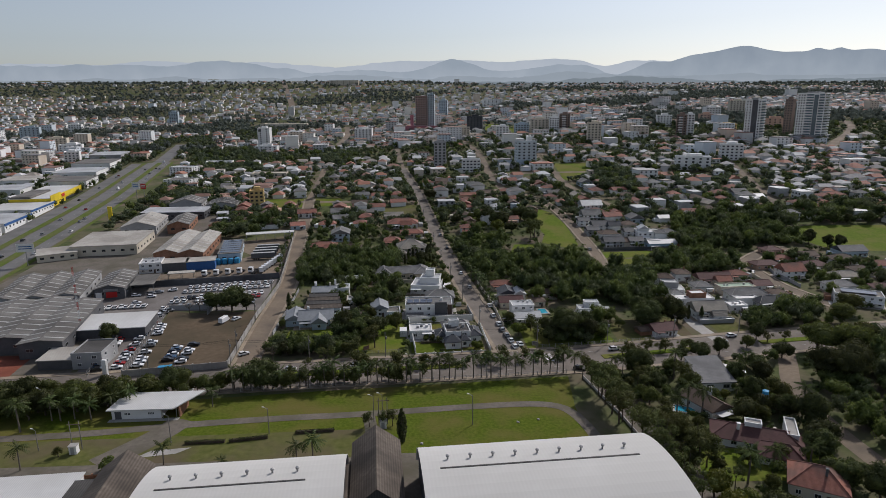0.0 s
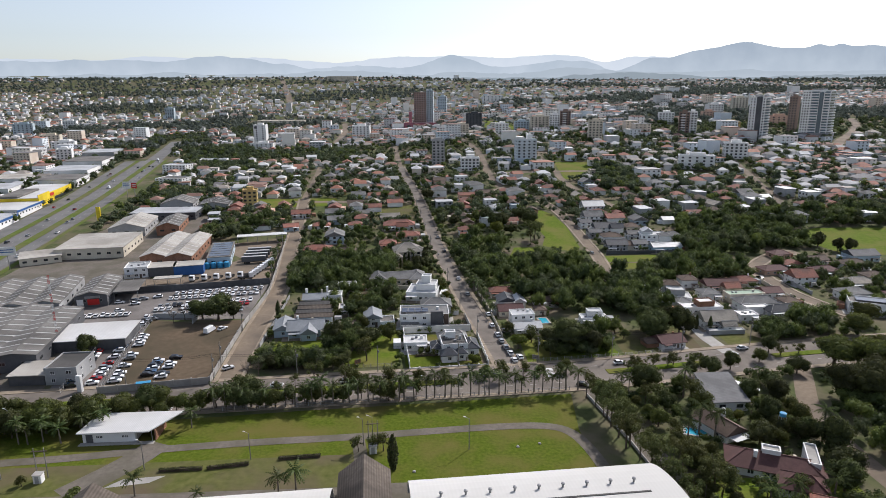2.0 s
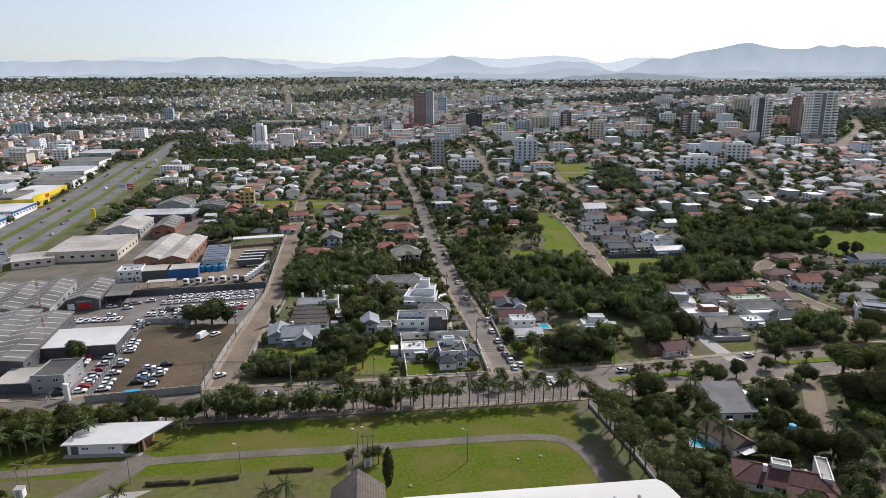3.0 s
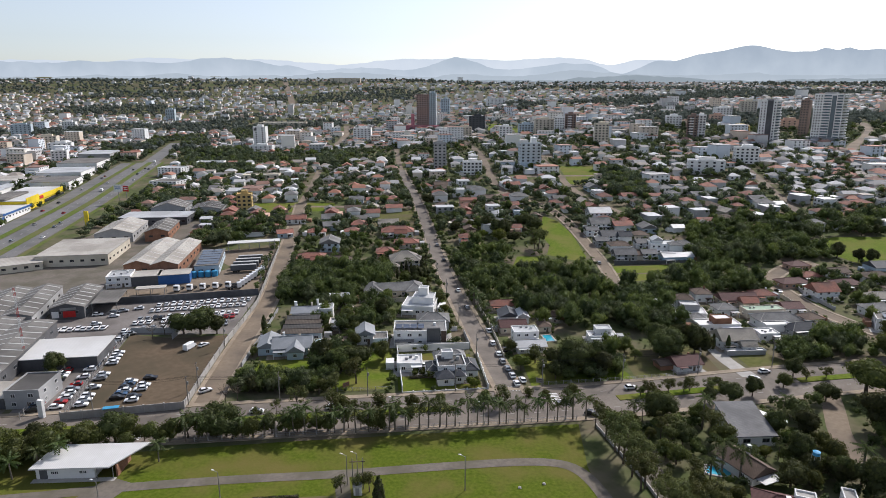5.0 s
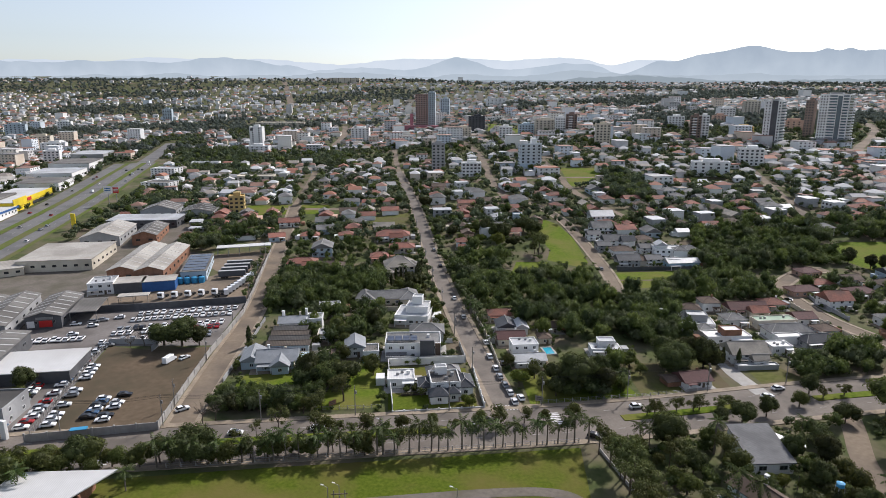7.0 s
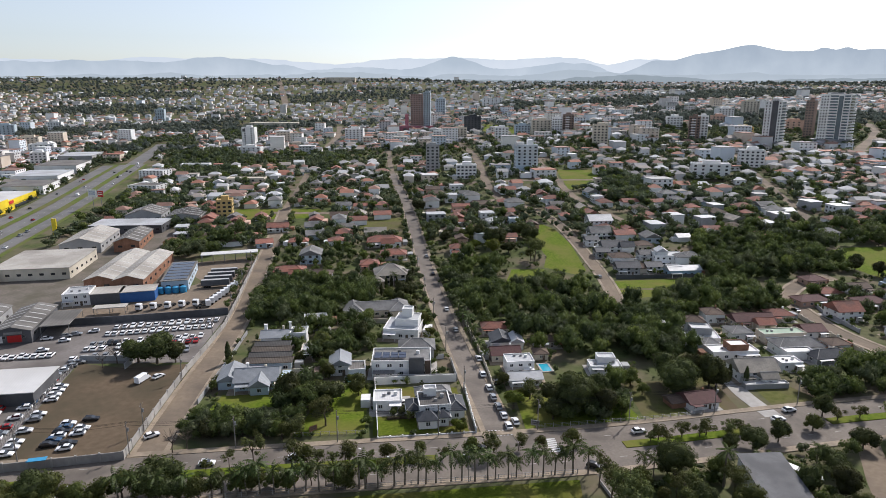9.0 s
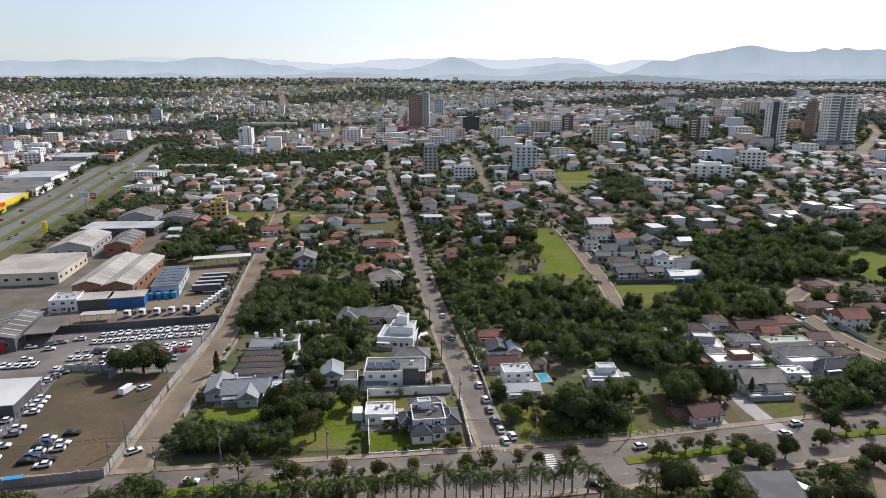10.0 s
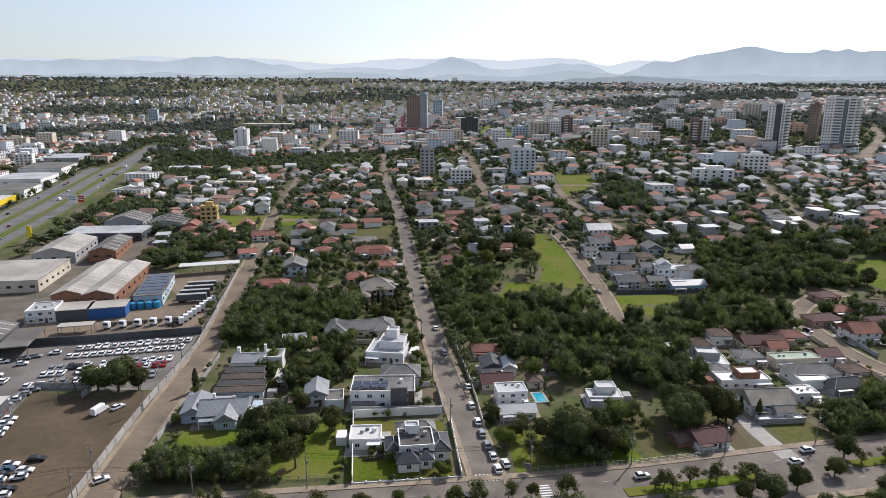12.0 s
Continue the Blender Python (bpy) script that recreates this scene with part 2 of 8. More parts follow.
M_GLASS = surface("window_glass", (0.02, 0.024, 0.03), (0.035, 0.04, 0.045), 0.8, 0.08, 0.02, spec=0.8)
M_SOLAR = surface("solar_panel", (0.015, 0.022, 0.045), (0.022, 0.03, 0.06), 1.5, 0.12, 0.02, spec=0.8)
M_METAL = surface("grey_steel", (0.28, 0.28, 0.28), (0.36, 0.36, 0.36), 2.0, 0.5, 0.05, metal=0.6)
M_POLE = surface("pole_concrete", (0.20, 0.185, 0.165), (0.26, 0.24, 0.215), 2.0, 0.9, 0.1)
M_WOODPOLE = surface("weathered_wood", (0.10, 0.075, 0.055), (0.15, 0.115, 0.085), 2.0, 0.9, 0.2)
M_BARK = surface("bark", (0.085, 0.065, 0.048), (0.14, 0.11, 0.085), 3.0, 0.95, 0.6)
M_PALMBARK = surface("palm_bark", (0.17, 0.145, 0.115), (0.24, 0.205, 0.165), 3.0, 0.95, 0.4, band=("Z", 4, 0.3))
M_TYRE = surface("rubber", (0.015, 0.015, 0.015), (0.025, 0.025, 0.025), 3.0, 0.85, 0.1)
M_POOL = surface("pool_water", (0.03, 0.30, 0.42), (0.05, 0.38, 0.50), 0.8, 0.06, 0.05, spec=0.6)
M_LEAF = leaves("broad_leaves", (0.060, 0.074, 0.019), (0.120, 0.136, 0.032), 0.42)
M_LEAFDARK = leaves("dark_leaves", (0.038, 0.046, 0.016), (0.079, 0.091, 0.026), 0.34)
M_LEAFYELLOW = leaves("yellow_green_leaves", (0.07, 0.095, 0.012), (0.13, 0.14, 0.022), 0.4, 0.2)
M_LEAFBROWN = leaves("olive_brown_leaves", (0.062, 0.076, 0.024), (0.135, 0.146, 0.045), 0.3, 0.2)
M_PALM = leaves("palm_fronds", (0.036, 0.055, 0.014), (0.085, 0.112, 0.028), 0.35, 0.25)
M_WOODS = leaves("mid_green_wood_leaves", (0.066, 0.086, 0.025), (0.122, 0.148, 0.042), 0.45, 0.0, 0.3)
M_WOODDARK = leaves("dark_wood_leaves", (0.044, 0.059, 0.021), (0.082, 0.104, 0.034), 0.40, 0.0, 0.3)
M_WOODBRIGHT = leaves("bright_wood_leaves", (0.078, 0.102, 0.024), (0.140, 0.168, 0.040), 0.45, 0.0, 0.3)
M_WOODGREY = leaves("grey_olive_wood_leaves", (0.076, 0.090, 0.042), (0.128, 0.144, 0.066), 0.44, 0.0, 0.3)
# Distant leaves paled and greyed: the haze is put into their colour.
M_FARWOODS = leaves("hazed_far_leaves", (0.10, 0.117, 0.098), (0.142, 0.16, 0.132), 0.4, 0.0, 0.25)

# ---- terrain ----
def ground(x, y):
    y = y if y < 2200 else 2200 + (y - 2200) * 0.25
    u = max(y - 330.0, 0.0) / 1000.0
    u = u * u / (u + 0.12)
    s = 1 / (1 + math.exp(-max(-600.0, min(600.0, x - 20.0)) / 110.0))
    r = max(y - 1250.0, 0.0) / 1000.0
    return 26.64 * u + 124.1 * u * s * math.exp(-u / 0.9) + 10.13 * u * u + 78 * (1 - 0.75 * s) * r * r / (r + 0.25)


def mesh_of(name, verts, faces, mat, mats=None, index=None, smooth=False):
    me = bpy.data.meshes.new(name)
    me.from_pydata([tuple(v) for v in verts], [], [tuple(f) for f in faces])
    for m in (mats or [mat]):
        me.materials.append(m)
    if index is not None:
        me.polygons.foreach_set("material_index", np.asarray(index, dtype=np.int32))
    if smooth:
        me.polygons.foreach_set("use_smooth", np.ones(len(faces), dtype=bool))
    me.update()
    return me


def ground_sheet():
    xs = sorted(set([-4200 + 300 * i for i in range(12)] + [-600 + 20 * i for i in range(66)] + [700 + 50 * i for i in range(10)] + [1200 + 300 * i for i in range(12)]))
    ys = [-400, -200, 0] + [60 + 20 * i for i in range(58)] + [1250 + 60 * i for i in range(40)] + [3700 + 300 * i for i in range(5)]
    verts = [(x, y, ground(x, y)) for y in ys for x in xs]
    w = len(xs)
    faces = [(j * w + i, j * w + i + 1, (j + 1) * w + i + 1, (j + 1) * w + i) for j in range(len(ys) - 1) for i in range(w - 1)]
    ob = new("ground", mesh_of("ground", verts, faces, M_EARTH, smooth=True))
    return tagged(ob, "green and brown earth of the town, rising gently to the hills", "ground", kind="structure")


ground_sheet()
PATCHES, STRIPS = [], []


def inside(poly, x, y):
    hit = False
    for (x0, y0), (x1, y1) in zip(poly, poly[1:] + poly[:1]):
        if (y0 > y) != (y1 > y) and x < (x1 - x0) * (y - y0) / (y1 - y0) + x0:
            hit = not hit
    return hit


def patch(name, poly, mat, label, dz=0.05, category="ground", keep=True):
    bm = bmesh.new()
    bm.faces.new([bm.verts.new((x, y, 0)) for x, y in poly])
    xs, ys = [p[0] for p in poly], [p[1] for p in poly]
    for lo, hi, n in ((min(xs), max(xs), (1, 0, 0)), (min(ys), max(ys), (0, 1, 0))):
        step = 15.0
        for k in range(1, int((hi - lo) / step) + 1):
            bmesh.ops.bisect_plane(bm, geom=bm.verts[:] + bm.edges[:] + bm.faces[:], plane_co=tuple((lo + step * k) * c for c in n), plane_no=n)
    for v in bm.verts:
        v.co.z = ground(v.co.x, v.co.y) + dz
    for f in bm.faces:
        if f.normal.z < 0:
            f.normal_flip()
    me = bpy.data.meshes.new(name)
    bm.to_mesh(me)
    bm.free()
    me.materials.append(mat)
    if keep:
        PATCHES.append(poly)
    return tagged(new(name, me), label, category, kind="structure")


def along(pts, step):
    out = []
    for (x0, y0), (x1, y1) in zip(pts, pts[1:]):
        n = max(1, int(math.hypot(x1 - x0, y1 - y0) / step))
        out += [(x0 + (x1 - x0) * k / n, y0 + (y1 - y0) * k / n) for k in range(n)]
    return out + [pts[-1]]


def smooth_line(pts, rounds=2):
    for _ in range(rounds):
        out = [pts[0]]
        for (x0, y0), (x1, y1) in zip(pts, pts[1:]):
            out += [(0.75 * x0 + 0.25 * x1, 0.75 * y0 + 0.25 * y1), (0.25 * x0 + 0.75 * x1, 0.25 * y0 + 0.75 * y1)]
        pts = out + [pts[-1]]
    return pts


def strip_mesh(name, pts, left, right, mat, dz, thick=0.0):
    """A band along a line, from left to right metres beside it."""
    pts = along(pts, 9.0)
    verts, faces = [], []
    for i, (x, y) in enumerate(pts):
        (xa, ya), (xb, yb) = pts[max(i - 1, 0)], pts[min(i + 1, len(pts) - 1)]
        l = math.hypot(xb - xa, yb - ya) or 1
        nx, ny = (yb - ya) / l, -(xb - xa) / l
        for s in (left, right):
            px, py = x + nx * s, y + ny * s
            z = ground(px, py)
            verts.append((px, py, z + dz))
            if thick:
                verts.append((px, py, z + dz - thick))
        if i:
            if thick:
                a, b = 4 * (i - 1), 4 * i
                faces += [(a, a + 2, b + 2, b), (a + 1, a, b, b + 1), (a + 2, a + 3, b + 3, b + 2)]
            else:
                a, b = 2 * (i - 1), 2 * i
                faces.append((a, a + 1, b + 1, b))
    if thick:
        e = 4 * (len(pts) - 1)
        faces += [(0, 1, 3, 2), (e, e + 2, e + 3, e + 1)]
    return mesh_of(name, verts, faces, mat)


def road(name, pts, width, mat, label, dz=0.08, curb=True, walk_side=0.0):
    pts = smooth_line(pts)
    STRIPS.append((along(pts, 6.0), width / 2 + (walk_side or 0.5)))
    ob = tagged(new(name, strip_mesh(name, pts, -width / 2, width / 2, mat, dz)), label, "road", kind="structure")
    if walk_side:
        for s in (-1, 1):
            a, b = sorted((s * width / 2, s * (width / 2 + walk_side)))
            tagged(new("pavement", strip_mesh("pavement", pts, a, b, M_PAVING, dz + 0.14, 0.2)), "raised dusty paved footway along the street", "pavement", kind="structure")
    return ob


def dashes(pts, offset, mat, long=2.5, gap=4.5, wide=0.15, dz=0.1, name="lane_marking"):
    pts = along(smooth_line(pts), 0.5)
    verts, faces, run = [], [], 0.0
    for i in range(1, len(pts)):
        (xa, ya), (xb, yb) = pts[i - 1], pts[i]
        l = math.hypot(xb - xa, yb - ya) or 1e-6
        run += l
        if run % (long + gap) < long:
            nx, ny = (yb - ya) / l, -(xb - xa) / l
            n = len(verts)
            for (x, y), s in (((xa, ya), -wide), ((xa, ya), wide), ((xb, yb), wide), ((xb, yb), -wide)):
                px, py = x + nx * (offset + s), y + ny * (offset + s)
                verts.append((px, py, ground(px, py) + dz))
            faces.append((n, n + 1, n + 2, n + 3))
    tagged(new(name, mesh_of(name, verts, faces, mat)), "worn white painted lane marks on the asphalt", "lane marking", kind="structure")


AVENUE = [(-320, 160), (-130, 186.5), (-60, 195), (0, 201.5), (40, 206), (70, 211), (105, 218.5), (140, 225), (300, 250)]
CENTRAL = [(24, 211), (19, 243), (13.8, 273), (8.8, 308), (3.5, 345), (-3, 395), (-11, 465), (-19, 530), (-34, 620), (-42, 675)]
LEFTST = [(-69, 203), (-71.6, 230), (-73.6, 258), (-75.2, 288), (-79, 320), (-88, 370), (-95, 420), (-104, 480), (-112, 530)]
road("road", AVENUE, 19, M_ASPHALT, "wide dusty asphalt avenue with a grass median", 0.08, walk_side=2.2)
road("road_central", CENTRAL, 6.9, M_ASPHALT, "straight grey asphalt street climbing into the town", 0.09, walk_side=1.6)
road("road_side", LEFTST, 7.0, M_STREET, "pale dusty street beside the long lot wall", 0.085, walk_side=1.4)
road("road_diagonal", [(86, 322), (89, 352), (89.5, 378), (88, 426), (85, 472), (72, 512), (52, 545)], 5.5, M_STREET, "pale dusty street running beside a green slope", 0.09, walk_side=1.2)
road("road_short", [(104, 224), (101.5, 236), (101.5, 245), (103, 258)], 5.5, M_CONCRETE, "short pale paved lane", 0.1)
road("road_east", [(172, 262), (164, 285), (162, 303), (165, 335), (174, 346), (190, 361), (205, 364)], 6.5, M_STREET, "pale residential street with low walls", 0.09, walk_side=1.4)
road("road_garden", [(124, 215), (118, 201), (111.5, 188), (108, 176), (107.5, 150), (112, 110)], 6.0, M_STREET, "shaded dusty lane between gardens", 0.085)
road("road_park", [(48, 198), (52.5, 180), (55, 165), (57.5, 148), (61.5, 128), (67, 98)], 6.0, M_PATH, "dirt lane beside a row of trees", 0.085)
HIGHWAY = [(-230, 250), (-246.5, 330), (-268.3, 439), (-289.5, 545), (-306, 612), (-323, 676), (-352, 793), (-411, 1014)]
highway_line = [p for p in along(smooth_line(HIGHWAY), 4.0)]
highway_near = [p for p in highway_line if p[1] < 800]
for nm, left, right, mat, dz, txt in (
        ("road_highway", -14.6, -3.0, M_HIGHWAY, 0.10, "grey asphalt carriageway towards the town"),
        ("road_highway", 3.0, 12.0, M_HIGHWAY, 0.10, "grey asphalt carriageway out of the town"),
        ("road_shoulder", -15.6, -14.6, M_PATH, 0.09, "pale dusty road shoulder"),
        ("road_shoulder", 12.0, 13.2, M_PATH, 0.09, "pale dusty road shoulder"),
        ("median", -3.0, 3.0, M_VERGE, 0.2, "grassy median of the dual carriageway"),
        ("verge", -20.6, -15.6, M_VERGE, 0.2, "grassy verge between highway and service road"),
        ("verge", 13.2, 16.6, M_VERGE, 0.2, "grassy verge of the dual carriageway"),
        ("road_service", -33.0, -20.6, M_HIGHWAY, 0.1, "grey service road and forecourts beside the highway")):
    tagged(new(nm, strip_mesh(nm, highway_near, left, right, mat, dz)), txt, "road" if "road" in nm else "verge", kind="structure")
tagged(new("road_bypass", strip_mesh("road_bypass", [p for p in highway_line if p[1] >= 796], -9, 9, M_HIGHWAY, 0.1)), "grey asphalt road leaving the dual carriageway", "road", kind="structure")
STRIPS.append((along(smooth_line([p for p in HIGHWAY if p[1] < 800]), 6.0), 31))
STRIPS.append((along(smooth_line(HIGHWAY), 6.0), 12))
for off in (-5.2, 5.2):
    dashes(AVENUE, off, M_CONCRETE, 2.0, 6.0, 0.09, dz=0.1)
for off in (-8.8, 7.5):
    dashes([p for p in HIGHWAY if p[1] < 800], off, M_CONCRETE, 4, 8, 0.1, dz=0.11)
# the median of the avenue, in lengths between the crossings
for a, b in ((-300, -92), (-58, 8), (56, 92), (116, 290)):
    seg = [p for p in along(smooth_line(AVENUE), 2.0) if a < p[0] < b]
    tagged(new("median", strip_mesh("median", seg, -1.6, 1.6, M_MEADOW, 0.26, 0.3)), "kerbed grass median with small trees", "median", kind="structure")

# ---- ground surfaces ----
patch("lawn_park", [(-135, 141), (40, 150), (39, 172), (41, 193), (0, 188), (-40, 183.5), (-66, 180), (-135, 171)], M_LAWN, "mown park lawn with dry patches")
patch("lawn_dry", [(-135, 141), (-20, 146), (-21, 160), (-70, 157), (-135, 153)], M_DRYGRASS, "dry worn grass behind the halls", 0.08)
PARKPATH = [(-140, 154), (-99, 158.2), (-78, 162.5), (-47, 166.5), (-24, 168.3), (2.4, 171.9), (19.4, 173.8), (30, 174), (36, 171.5), (39.5, 164), (42, 150)]
road("path_park", PARKPATH, 3.4, M_PATH, "worn park path of grey gravel", 0.11)
road("path_hut", [(-75, 166), (-79, 156), (-88, 143)], 8, M_PATH, "worn gravel crossing between hall and shelter", 0.12)
road("path_gate", [(-22, 168), (-19.5, 156), (-18, 142)], 3.5, M_PATH, "short gravel path to the halls", 0.12)
patch("yard_hall", [(-135, 100), (60, 105), (46, 150), (-20, 147), (-135, 143)], M_PATH, "gravel yard round the halls", 0.06)
patch("yard_works", [(-235, 205), (-126, 196), (-140, 262), (-158, 300), (-158, 322), (-134, 330), (-128, 396), (-160, 408), (-166, 470), (-215, 500), (-236, 400), (-222, 300)], M_PATH, "dusty gravel ground between factory sheds", 0.03)
patch("lot_dirt", [(-107, 195.4), (-74.5, 202.2), (-76.9, 230), (-79, 262), (-101, 258), (-119, 262)], M_DIRT, "bare brown earth parking lot", 0.07)
patch("lot_cars", [(-124, 196), (-107.5, 198), (-119.5, 262), (-101, 262), (-81, 263), (-84, 312), (-160, 296), (-160, 262), (-136, 256)], M_YARD, "dusty paved car yard with parked cars", 0.06)
patch("lot_trucks", [(-160, 297), (-84, 313), (-98, 402), (-140, 393), (-112, 360), (-132, 326), (-160, 320)], M_STREET, "dusty truck yard", 0.065)
patch("lawn_plot", [(-33, 213), (-14, 215), (-16, 246), (-30, 243)], M_MEADOW, "overgrown bright green empty plot")
patch("lawn_plot", [(-62, 228), (-38, 231), (-40, 240), (-61, 238)], M_MEADOW, "rough green grass beside the pale house")
patch("lawn_villa", [(-11.5, 213.5), (15, 216), (12, 243), (-14, 244)], M_LAWN, "clipped villa garden lawn", 0.06)
patch("lawn_corner", [(31, 216), (66, 219), (62, 236), (30, 238)], M_MEADOW, "green corner plot under trees")
patch("lawn_hut", [(66, 219), (96, 226), (96, 250), (66, 246)], M_DRYGRASS, "rough grass beside the brown hut")
patch("lawn_lane", [(107, 228), (124, 231), (118, 246), (107, 245)], M_DRYGRASS, "rough yellow grass verge")
patch("meadow", [(90, 332), (104, 336), (139, 363), (92, 360)], M_MEADOW, "bright green triangle of grass")
patch("meadow_slope", [(83, 377), (84, 425), (80, 456), (73, 470), (66, 462), (63, 432), (66, 402), (61.5, 382), (76, 370)], M_MEADOW, "yellow-green slope beside the street")
patch("meadow_clearing", [(38, 354), (62, 360), (61, 379), (44, 379)], M_MEADOW, "bright green clearing in the woods")
patch("meadow_east", [(228, 363), (252, 358), (300, 353), (345, 408), (290, 413), (245, 414), (219, 405), (222, 385)], M_MEADOW, "broad bright green playing field")
patch("meadow_mid", [(-46, 450), (-16, 450), (-21, 496), (-50, 489)], M_DRYGRASS, "yellow-green fallow plot")
patch("meadow_far", [(110, 571), (135, 574), (151, 644), (114, 652)], M_MEADOW, "green field with a footpath")
patch("meadow_town", [(62, 959), (105, 932), (112, 1025), (73, 1077)], M_MEADOW, "bright green sports field in the town")
patch("meadow_left", [(-150, 500), (-80, 500), (-85, 530), (-150, 535)], M_MEADOW, "green empty plot")
patch("lawn_garden", [(58, 100), (135, 100), (120, 180), (105, 200), (52, 190)], M_EARTH, "shaded garden soil and grass", 0.04, keep=False)
patch("lawn_garden", [(62, 134), (98, 134), (100, 147), (66, 149)], M_MEADOW, "green garden lawn", 0.07)

# ---- parts ----
def part(name, bm, mat, parent, label=""):
    me = bpy.data.meshes.new(name)
    bm.to_mesh(me)
    bm.free()
    me.materials.append(mat)
    return shared(name, me, parent, None, label)


def shared(name, me, parent, m=None, label=""):
    ob = new(name, me)
    ob.parent = parent
    if m is not None:
        ob.matrix_basis = m
    if label:
        ob["label"] = label
    return ob


def thing(name, x, y, rot, label, category, group="", z=None):
    ob = new(name)
    ob.empty_display_size = 0.5
    ob.matrix_basis = pose(x, y, ground(x, y) if z is None else z, 0, 0, rot)
    return tagged(ob, label, category, group)


def add_box(bm, x0, x1, y0, y1, z0, z1, bevel=0.0):
    r = bmesh.ops.create_cube(bm, size=1.0)
    for v in r["verts"]:
        v.co = Vector(((x0 + x1) / 2 + v.co.x * (x1 - x0), (y0 + y1) / 2 + v.co.y * (y1 - y0), (z0 + z1) / 2 + v.co.z * (z1 - z0)))
    if bevel:
        es = list({e for v in r["verts"] for e in v.link_edges})
        bmesh.ops.bevel(bm, geom=es, offset=bevel, segments=1, affect="EDGES")
    return r["verts"]


def box(x0, x1, y0, y1, z0, z1, bevel=0.0):
    bm = bmesh.new()
    add_box(bm, x0, x1, y0, y1, z0, z1, bevel)
    return bm


def add_tube(bm, a, b, r0, r1, n=8):
    a, b = Vector(a), Vector(b)
    q = (b - a).to_track_quat("Z", "Y")
    rings = []
    for p, r in ((a, r0), (b, r1)):
        rings.append([bm.verts.new(p + q @ Vector((r * math.cos(2 * math.pi * k / n), r * math.sin(2 * math.pi * k / n), 0))) for k in range(n)])
    for k in range(n):
        bm.faces.new((rings[0][k], rings[0][(k + 1) % n], rings[1][(k + 1) % n], rings[1][k]))
    bm.faces.new(rings[0][::-1])
    bm.faces.new(rings[1])


def tube(a, b, r0, r1, n=8):
    bm = bmesh.new()
    add_tube(bm, a, b, r0, r1, n)
    return bm


def faces_bm(verts, faces):
    bm = bmesh.new()
    vs = [bm.verts.new(v) for v in verts]
    for f in faces:
        bm.faces.new([vs[i] for i in f])
    bmesh.ops.recalc_face_normals(bm, faces=bm.faces[:])
    return bm


_cache = {}


def cached(key, make, mat):
    if key not in _cache:
        bm = make()
        me = bpy.data.meshes.new(key[0])
        bm.to_mesh(me)
        bm.free()
        me.materials.append(mat)
        _cache[key] = me
    return _cache[key]


def ring_bm(w, h, t, d):
    bm = bmesh.new()
    add_box(bm, -w / 2, w / 2, -d, 0.05, 0, t)
    add_box(bm, -w / 2, w / 2, -d, 0.05, h - t, h)
    add_box(bm, -w / 2, -w / 2 + t, -d, 0.05, t, h - t)
    add_box(bm, w / 2 - t, w / 2, -d, 0.05, t, h - t)
    add_box(bm, -t / 2, t / 2, -d * 0.7, 0.05, t, h - t)
    return bm


def window(parent, m, w=1.4, h=1.3, frame_mat=None):
    if parent.location.y > 330:  # far off: glazing alone
        return shared("window", cached(("window", "plain", w, h), lambda: box(-w / 2, w / 2, -0.06, 0.03, 0, h), M_GLASS), parent, m)
    frame_mat = frame_mat or M_WHITE
    fr = shared("window", cached(("window", w, h, frame_mat.name), lambda: ring_bm(w, h, 0.09, 0.07), frame_mat), parent, m)
    shared("pane", cached(("pane", w, h), lambda: box(-w / 2 + 0.08, w / 2 - 0.08, -0.025, 0.03, 0.08, h - 0.08), M_GLASS), fr)
    return fr


def hip_roof(w, d, rise, over=0.6, gable=False, thick=0.18):
    """Over a body from -w/2 to w/2 and 0 to d, with its eaves at z = 0. The ridge lies along the longer side."""
    x0, x1, y0, y1 = -w / 2 - over, w / 2 + over, -over, d + over
    if w >= d:
        inset = 0.0 if gable else (y1 - y0) / 2 * 0.95
        ra, rb = (x0 + inset, (y0 + y1) / 2, rise), (x1 - inset, (y0 + y1) / 2, rise)
        top = [(x0, y0, 0), (x1, y0, 0), (x1, y1, 0), (x0, y1, 0), ra, rb]
        f = [(0, 1, 5, 4), (2, 3, 4, 5), (1, 2, 5), (3, 0, 4)]
    else:
        inset = 0.0 if gable else (x1 - x0) / 2 * 0.95
        ra, rb = ((x0 + x1) / 2, y0 + inset, rise), ((x0 + x1) / 2, y1 - inset, rise)
        top = [(x0, y0, 0), (x1, y0, 0), (x1, y1, 0), (x0, y1, 0), ra, rb]
        f = [(1, 2, 5, 4), (3, 0, 4, 5), (0, 1, 4), (2, 3, 5)]
    low = [(x, y, z - thick) for x, y, z in top[:4]]
    verts = top + low
    f += [(0, 6, 7, 1), (1, 7, 8, 2), (2, 8, 9, 3), (3, 9, 6, 0), (9, 8, 7, 6)]
    edges = [(0, 4), (3, 4), (1, 5), (2, 5), (4, 5)] if w >= d else [(0, 4), (1, 4), (2, 5), (3, 5), (4, 5)]
    return faces_bm(verts, f), [(top[a], top[b]) for a, b in edges]


FOOT = []


def occupied(x, y, pad=0.0):
    for fx, fy, r in FOOT:
        if (x - fx) ** 2 + (y - fy) ** 2 < (r + pad) ** 2:
            return True
    return False


